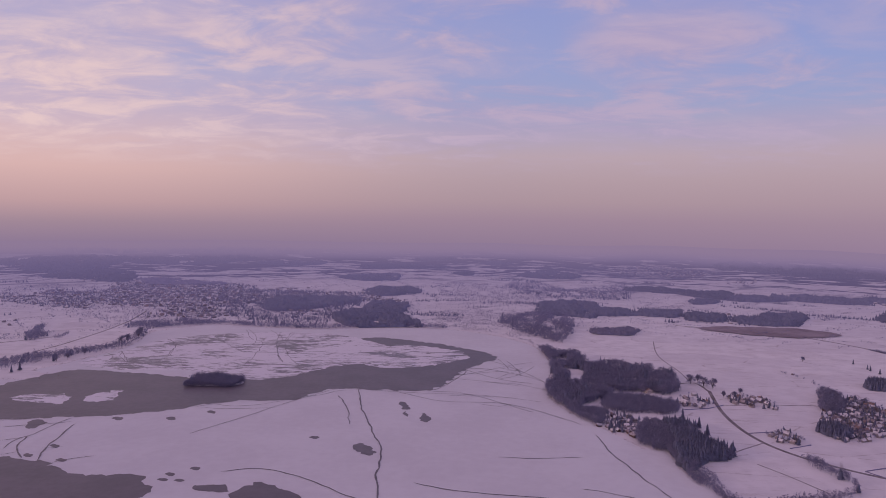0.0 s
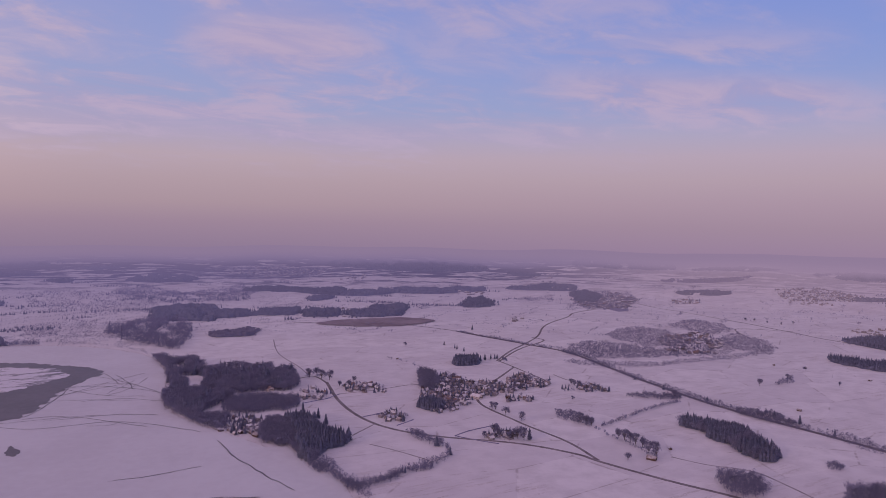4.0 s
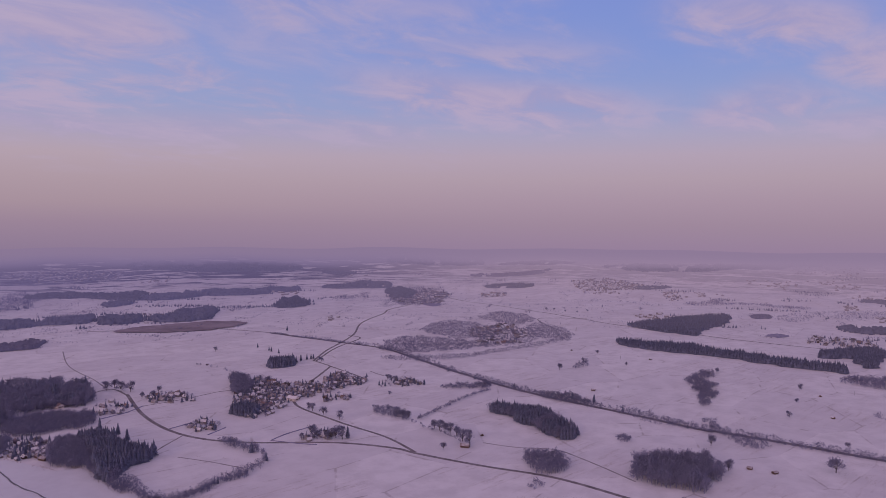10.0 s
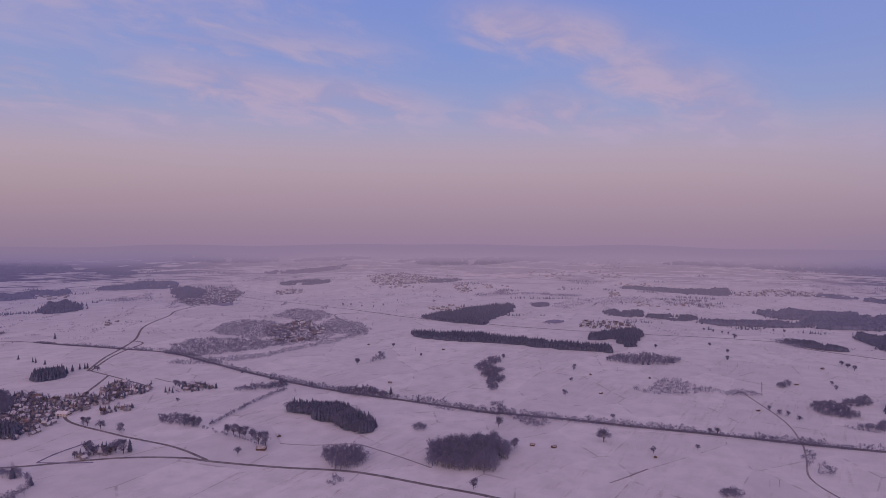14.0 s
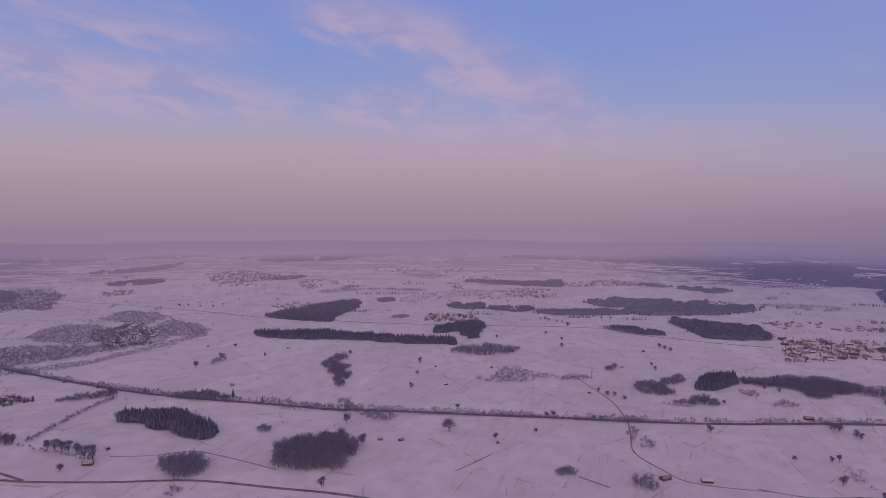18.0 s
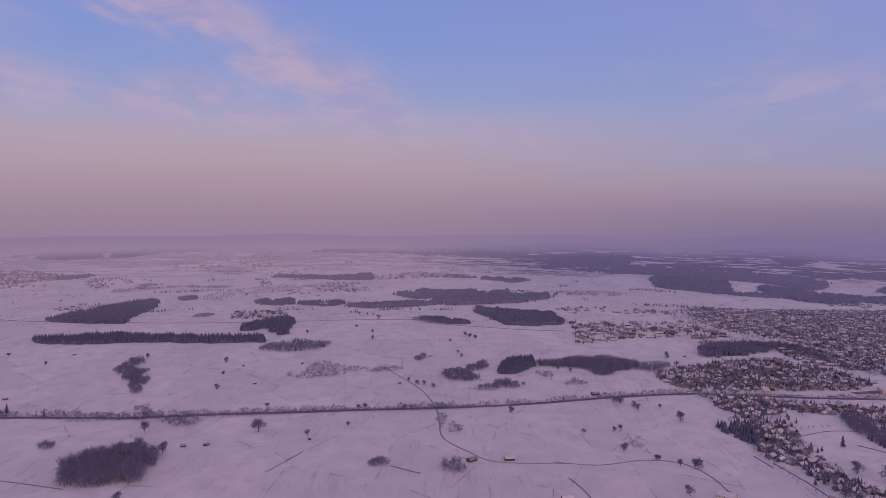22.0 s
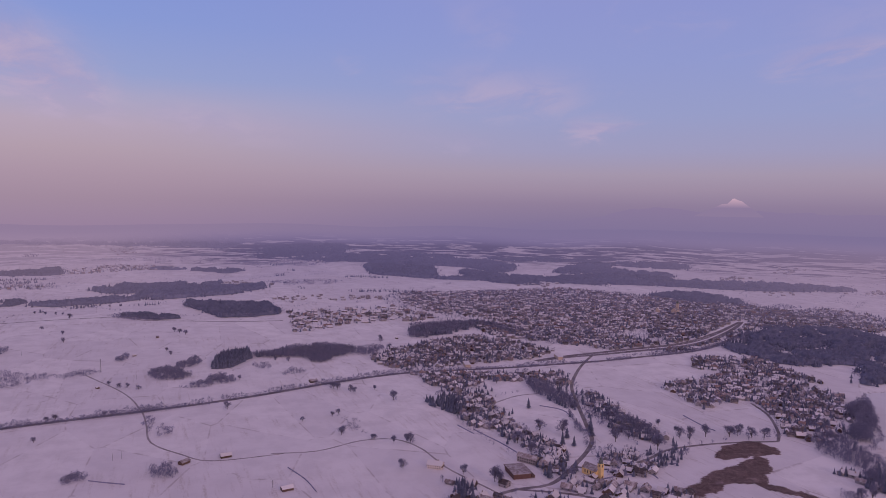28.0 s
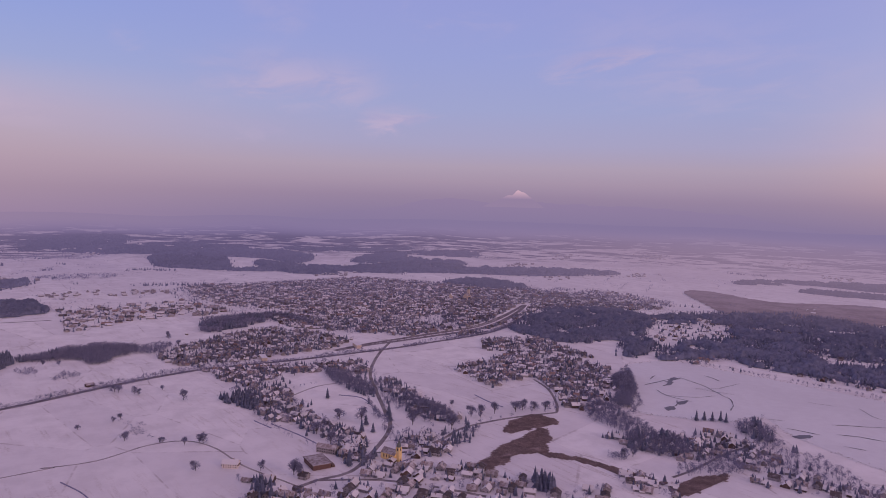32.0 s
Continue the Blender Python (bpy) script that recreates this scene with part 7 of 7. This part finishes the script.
quarter("hamlet", 26, 10, 0.58, [(2453, 778), (2444, 666), (2528, 567), (2671, 641), (2633, 803)])
quarter("far_town", 22, 15, 0.60, [(-1624, 3358), (-1210, 2884), (-851, 2924), (-788, 3243), (-1017, 3810), (-1535, 3964), (-1752, 3747)])
quarter("far_town", 22, 15, 0.40, [(-1914, 3300), (-1474, 2949), (-1210, 2884), (-1624, 3358), (-1937, 3536)])
quarter("far_town", 22, 15, 0.35, [(-816, 3358), (-564, 3159), (-377, 3293), (-220, 3313), (-411, 3589), (-762, 3616)])

# barns, huts and other single buildings: x, y, heading
barn(875, 815, 25, "dark")
field_hut(946, 840)
field_hut(1827, 987)
field_hut(1382, 888)
field_hut(1804, 1239)
field_hut(1123, 395)
lattice_mast(1688, 117, 30)
field_hut(1703, 506)
field_hut(1528, 430)
field_hut(1737, 369)
field_hut(1547, 113)
field_hut(1155, 234)
field_hut(1835, 53)
field_hut(2067, 1)
power_pole(1776, 457)
power_pole(1988, 197)
power_pole(2040, 33)
power_pole(1601, 43)
power_pole(1778, 1054)
power_pole(1106, 63)
power_pole(1912, 301)
power_pole(1937, 216)
barn(1061, -33, 40, "dark")
power_pole(941, 178)
power_pole(1110, 51)
power_pole(1582, -228)
barn(1457, -301, 15, "dark")
field_hut(1857, -618)
field_hut(1115, 430)
barn(1067, -91, 8, "snowy")
barn(342, 1236, 20, "dark")
barn(529, 1510, 10, "dark")
barn(915, -155, 10, "snowy")
field_hut(888, 1771)
field_hut(1876, -899)
lodge(511, 1465, 20)
lodge(840, 1288, 20)
lodge(921, -367, -40)
lodge(883, -526, 50)
lodge(600, -992, 10)
lodge(461, 1564, 10)
parish_church(823, -566)
sports_hall(863, -469)
town_church(1987, -1694)
town_tower(1993, -1623)
school(898, -505)
station_house(1488, -915, -15)
station_house(1486, -667, -15)
power_pole(926, -138)
quarter("far_town", 24, 15, 0.50, [(-1129, 2639), (-938, 2583), (-778, 2675), (-835, 2871), (-1121, 2894)])
quarter("far_town", 26, 15, 0.40, [(-1942, 3092), (-1696, 2924), (-1387, 2775), (-1451, 2952), (-1892, 3263), (-2105, 3352)])
quarter("hill_villas", 26, 20, 0.40, [(1915, -2153), (1696, -2232), (1454, -2243), (1690, -2405), (1954, -2376)])
quarter("peninsula_houses", 18, 20, 0.72, [(708, -900), (628, -893), (574, -910), (548, -953), (615, -972), (687, -947)])

# forests and groves of the far country: share of spruce, tree height, outline
forest(0.50, 18, [(-2479, 3950), (-2257, 3894), (-2044, 3904), (-1941, 4083), (-1932, 4206), (-1518, 4373), (-1211, 4532), (-1261, 4583), (-1616, 4448), (-2035, 4281), (-2289, 4152), (-2509, 3999)])
forest(0.50, 18, [(-2332, 4199), (-1727, 4459), (-1202, 4638), (-552, 4788), (-1245, 4660), (-2041, 4367), (-2569, 4095), (-2562, 4085), (-2365, 4199)])
forest(0.40, 16, [(-2123, 3876), (-1898, 4060), (-1746, 4011), (-1685, 3766), (-1860, 3754), (-2175, 3804)])
forest(0.50, 16, [(-1183, 4495), (-1035, 4558), (-756, 4591), (-810, 4521), (-1048, 4458), (-1139, 4463)])
forest(0.40, 15, [(-522, 4541), (-309, 4618), (2, 4591), (2, 4520), (-440, 4447)])
forest(0.40, 15, [(-185, 4732), (62, 4761), (175, 4743), (61, 4707), (-145, 4688)])
forest(0.30, 15, [(-613, 4174), (-458, 4289), (-280, 4292), (-271, 4062), (-492, 4011)])
forest(0.50, 17, [(-398, 3680), (-283, 3799), (-124, 3768), (-136, 3548), (-339, 3445)])
forest(0.50, 18, [(-786, 3132), (-720, 3290), (-520, 3364), (-376, 3283), (-526, 2942), (-692, 2851)])
forest(0.30, 18, [(-336, 2940), (-315, 3196), (-152, 3126), (-155, 2739), (-80, 2484), (-277, 2428), (-372, 2538), (-419, 2712)])
forest(0.20, 14, [(-1625, 3802), (-1517, 3916), (-1226, 3911), (-1184, 3756), (-1434, 3703)])
wood("far_grove", 0.35, 15, 15, [(-1049, 3370), (-762, 3612), (-382, 3456), (-397, 2714), (-433, 2426), (-690, 2508), (-844, 2749)])
wood("far_grove", 0.12, 11, 20, [(-1555, 2736), (-1445, 2892), (-1120, 2833), (-818, 2811), (-777, 2599), (-965, 2656), (-1077, 2471), (-1310, 2621)])
wood("far_grove", 0.25, 13, 21, [(-2109, 3358), (-2031, 3576), (-1713, 3665), (-1660, 3883), (-1219, 3867), (-1011, 3676), (-1058, 3401), (-851, 2924), (-1232, 2882), (-1452, 2952), (-1602, 2841), (-1878, 3308)])
wood("far_grove", 0.12, 15, 9, [(-1090, 2456), (-934, 2569), (-705, 2493), (-668, 2430), (-881, 2424), (-977, 2328)])
wood("far_grove", 0.12, 16, 10, [(-692, 2447), (-435, 2439), (4, 2479), (4, 2415), (-420, 2353), (-648, 2357)])
wood("bank_grove", 0.15, 14, 13, [(-1130, 1796), (-1097, 1889), (-1006, 1979), (-953, 2109), (-995, 2326), (-968, 2353), (-899, 2064), (-958, 1915), (-1039, 1788), (-1069, 1698)])
wood("bank_grove", 0.10, 14, 9, [(-1303, 2208), (-1354, 2333), (-1363, 2408), (-1241, 2191), (-1240, 2129)])
wood("bank_grove", 0.05, 8, 9, [(-1212, 2194), (-1207, 2235), (-1209, 2292), (-1184, 2218), (-1178, 2155)])
forest(0.90, 19, [(438, 3147), (563, 3230), (685, 3136), (595, 2766), (490, 2804), (408, 2863)])
forest(0.90, 16, [(659, 3012), (801, 2957), (1003, 2978), (930, 2800), (768, 2833), (620, 2834)])
forest(0.90, 18, [(979, 2837), (1058, 2879), (1145, 2855), (1082, 2706), (992, 2698), (950, 2739)])
forest(0.90, 18, [(1164, 2783), (1274, 2819), (1343, 2896), (1487, 2896), (1363, 2660), (1274, 2609), (1131, 2667)])
forest(0.50, 17, [(1000, 3839), (1161, 3947), (1253, 3841), (1312, 3745), (1493, 3672), (1402, 3446), (1293, 3525), (1207, 3607), (1038, 3731)])
forest(0.50, 17, [(1442, 3546), (1765, 3567), (2006, 3488), (2253, 3437), (2182, 3328), (1879, 3359), (1700, 3435), (1423, 3364)])
forest(0.50, 15, [(1177, 3354), (1301, 3399), (1291, 3268), (1152, 3209)])
forest(0.60, 18, [(1684, 4417), (1823, 4412), (1955, 4352), (2205, 4196), (2586, 3955), (2523, 3856), (2218, 3974), (2018, 4085), (1922, 4198), (1728, 4347)])
quarter("far_town", 24, 15, 0.60, [(1110, 4525), (1448, 4451), (1662, 4264), (1533, 4190), (1194, 4299), (1053, 4433)])
wood("far_grove", 0.12, 13, 14, [(1006, 4545), (1450, 4456), (1693, 4257), (1522, 4161), (1068, 4211), (864, 4376)])
forest(0.40, 15, [(462, 4378), (631, 4460), (764, 4406), (848, 4293), (730, 4206), (503, 4281)])
forest(0.50, 15, [(69, 4357), (147, 4404), (206, 4383), (161, 4307), (99, 4304)])
forest(0.40, 15, [(247, 4658), (397, 4668), (468, 4631), (319, 4611)])
wood("far_grove", 0.25, 16, 16, [(378, 4038), (519, 4131), (705, 3875), (1083, 4010), (906, 3450), (707, 3427), (490, 3449), (372, 3804)])
wood("far_grove", 0.12, 14, 24, [(3, 4015), (368, 3931), (483, 3400), (412, 3065), (170, 3139), (3, 3463)])
wood("far_grove", 0.12, 22, 12, [(222, 2685), (381, 2834), (497, 2779), (403, 2243), (319, 2226), (233, 2461)])
forest(0.10, 13, [(530, 2462), (614, 2481), (700, 2503), (642, 2375), (513, 2364)])
wood("far_grove", 0.12, 7, 12, [(4, 2930), (273, 2887), (372, 2762), (287, 2255), (186, 2359), (4, 2466)])
forest(0.90, 18, [(1724, 2773), (1886, 2982), (2021, 3045), (1903, 2784), (1786, 2727)])
forest(0.30, 14, [(2426, 3364), (2727, 3212), (2614, 3048), (2369, 3258)])
wood("far_grove", 0.12, 12, 13, [(2216, 3021), (2415, 2957), (2306, 2800), (2154, 2912)])
forest(0.50, 14, [(2632, 3711), (2722, 3681), (2805, 3567), (2670, 3610)])
wood("far_grove", 0.12, 12, 16, [(1512, 2903), (1610, 2924), (1603, 2808), (1492, 2761)])
forest(0.30, 15, [(2521, 2959), (2660, 3003), (2643, 2852), (2463, 2683), (2388, 2739)])
quarter("far_hamlet", 26, 15, 0.60, [(2595, 2977), (2832, 2905), (2710, 2649), (2346, 2367), (2193, 2396), (2304, 2643)])
wood("far_grove", 0.25, 13, 14, [(2576, 2980), (2869, 2896), (2657, 2598), (2293, 2350), (2166, 2444)])
forest(0.10, 6, [(2295, 2429), (2325, 2326), (2242, 2305)])
quarter("far_hamlet", 24, 15, 0.60, [(3561, 2457), (3736, 2341), (3752, 2062), (3714, 1942), (3542, 2011), (3382, 2223), (3463, 2370)])
forest(0.40, 13, [(3608, 2056), (3733, 2018), (3761, 1917), (3584, 1969)])
forest(0.50, 17, [(4015, 2518), (4178, 2299), (4286, 2026), (4210, 1990), (4072, 2277), (4023, 2442)])
forest(0.50, 17, [(4289, 2028), (4421, 1817), (4623, 1373), (4599, 1365), (4398, 1743), (4200, 1985)])
forest(0.40, 13, [(3073, 2732), (3193, 2665), (3318, 2551), (3193, 2541), (3073, 2647)])
forest(0.20, 13, [(3298, 3052), (3496, 2919), (3651, 2817), (3746, 2747), (3619, 2748), (3327, 2959)])
forest(0.30, 13, [(3157, 3625), (3390, 3425), (3558, 3243), (3545, 3154), (3252, 3390), (3088, 3603)])
forest(0.30, 13, [(3620, 3072), (3798, 2886), (3943, 2680), (3854, 2747), (3651, 3002)])
forest(0.20, 13, [(2986, 1168), (3041, 1140), (3007, 1081), (2919, 1110)])
wood("far_grove", 0.12, 13, 14, [(3271, 1569), (3435, 1382), (3517, 1127), (3374, 1081), (3333, 1341), (3164, 1492)])
wood("far_grove", 0.12, 13, 13, [(3418, 1544), (3578, 1547), (3508, 1490), (3325, 1463)])
wood("far_grove", 0.12, 11, 18, [(3073, 3005), (3264, 2724), (3500, 2493), (3170, 2646), (3009, 2896)])
quarter("far_hamlet", 26, 15, 0.40, [(2882, 2602), (3036, 2533), (2934, 2410), (2781, 2471)])
quarter("far_hamlet", 26, 15, 0.40, [(3591, 1877), (3688, 1832), (3386, 1653), (3364, 1728)])
forest(0.10, 7, [(2496, 930), (2559, 901), (2569, 867), (2472, 887)])
forest(0.70, 16, [(2944, 813), (2983, 753), (3008, 671), (2882, 655), (2866, 748)])
forest(0.70, 15, [(2917, 638), (2952, 573), (2956, 455), (2859, 462), (2853, 577)])
forest(0.60, 16, [(2840, 414), (2871, 351), (2936, 158), (2984, 29), (2856, 48), (2803, 235), (2781, 340)])
forest(0.60, 17, [(3232, 247), (3368, 157), (3358, 58), (3315, -120), (3129, -59), (3073, 142), (3180, 238)])
forest(0.60, 17, [(3049, 52), (3299, -200), (3351, -276), (3166, -261), (3192, -433), (3025, -407), (2889, -216), (2847, 27)])
forest(0.50, 16, [(3864, 993), (3976, 938), (3976, 645), (4017, 462), (3839, 441), (3807, 617), (3879, 947)])
quarter("far_hamlet", 28, 15, 0.45, [(3943, 484), (4109, 193), (4094, -104), (3968, -101), (3870, 181), (3815, 438)])
forest(0.40, 14, [(3987, 41), (4017, -45), (4000, -144), (3918, -72), (3958, 26)])
forest(0.40, 15, [(3885, -153), (3950, -238), (3880, -422), (3793, -332), (3866, -206)])
forest(0.60, 17, [(4614, 899), (4726, 582), (4809, 229), (4819, -118), (4787, -414), (4715, -534), (4584, -398), (4624, -244), (4644, 117), (4675, 396)])
forest(0.60, 17, [(4325, -549), (4557, -637), (4561, -869), (4518, -1137), (4344, -1095), (4321, -688), (4278, -566)])
wood("far_grove", 0.12, 13, 19, [(4270, 361), (4442, -266), (4251, -812), (4119, -960), (3952, -756), (4181, -251)])
forest(0.30, 13, [(2475, 123), (2499, 60), (2414, -64), (2368, -33), (2432, 112)])
forest(0.40, 15, [(2712, -90), (2646, -252), (2583, -366), (2387, -377), (2362, -194), (2524, -137)])
quarter("far_hamlet", 30, 15, 0.40, [(3428, 666), (3407, 444), (3289, 429), (3283, 638)])
quarter("hill_village", 30, 15, 0.50, [(4541, 1543), (4626, 1289), (4633, 1133), (4531, 1184), (4461, 1476)])
wood("far_grove", 0.12, 12, 19, [(3118, 1076), (3532, 862), (3452, 423), (3299, 404), (3227, 788), (2914, 1005)])
wood("far_grove", 0.12, 13, 16, [(3311, -488), (3310, -774), (3147, -736), (3157, -486)])
forest(0.60, 17, [(3827, -1111), (3860, -1213), (3702, -1355), (3581, -1405), (3466, -1179), (3549, -1071)])
forest(0.60, 17, [(3910, -1178), (4029, -1473), (3870, -1823), (3725, -1889), (3616, -1932), (3446, -1718), (3671, -1666), (3750, -1470)])
forest(0.60, 17, [(4214, -984), (4272, -1196), (4064, -1663), (4006, -1604), (3966, -1195)])
forest(0.60, 16, [(3327, -1291), (3350, -1581), (3192, -1823), (2958, -1799), (3069, -1753), (3130, -1533), (3233, -1383)])
forest(0.60, 16, [(3892, -1903), (3830, -2219), (3626, -2572), (3576, -2537), (3777, -2051)])
forest(0.60, 16, [(3443, -2107), (3464, -2459), (3299, -2374), (3080, -2543), (2953, -2462), (3114, -2213), (3269, -2017)])
forest(0.60, 16, [(3143, -1824), (3067, -2122), (2914, -2430), (2709, -2260), (2881, -2213), (2973, -2002), (2916, -1814)])
forest(0.60, 16, [(4326, -709), (4314, -1021), (4201, -1398), (4027, -1674), (3925, -1631), (4062, -1257), (4106, -1000)])
forest(0.60, 16, [(3932, -1128), (3914, -1365), (3659, -1427), (3342, -1303), (3470, -1074), (3650, -1061)])
forest(0.60, 16, [(3487, -1511), (3497, -1610), (3229, -1735), (2899, -1677), (2944, -1582), (3140, -1505)])
forest(0.60, 16, [(3924, -1879), (3814, -2125), (3642, -2509), (3597, -2436), (3761, -2019)])
forest(0.60, 16, [(3083, -1916), (3095, -2134), (2901, -2304), (2740, -2625), (2539, -2848), (2320, -3006), (2260, -2788), (2478, -2452), (2615, -2277), (2753, -2101), (2883, -1824)])
forest(0.60, 15, [(3562, -2251), (3421, -2608), (3246, -2821), (3173, -2714), (3452, -2379)])
forest(0.50, 16, [(2426, -1947), (2425, -2147), (2292, -2198), (2114, -2145), (2163, -2010), (2369, -1933)])
forest(0.30, 13, [(1652, -3129), (1511, -3378), (1213, -3464), (1296, -3696), (1524, -3524), (1737, -3288), (1741, -3114)])
forest(0.30, 12, [(1421, -3236), (1184, -3383), (1140, -3260), (1409, -3101)])
wood("far_grove", 0.12, 12, 14, [(2154, -2068), (2027, -2278), (1724, -2341), (1495, -2305), (1602, -2111), (1880, -2049)])
moor([(1703, -2664), (1642, -2781), (1432, -2719), (1286, -2742), (1041, -2983), (873, -2514), (977, -2357), (1124, -2326), (1266, -2257), (1440, -2404)])
moor([(928, 2550), (1137, 2583), (1304, 2545), (1374, 2414), (1207, 2354), (1017, 2443)])
far_country()

# models that were not needed
for models in MODELS.values():
    for ob in models:
        if ob.get("spare"):
            for o in (*ob.children_recursive, ob):
                bpy.data.objects.remove(o)
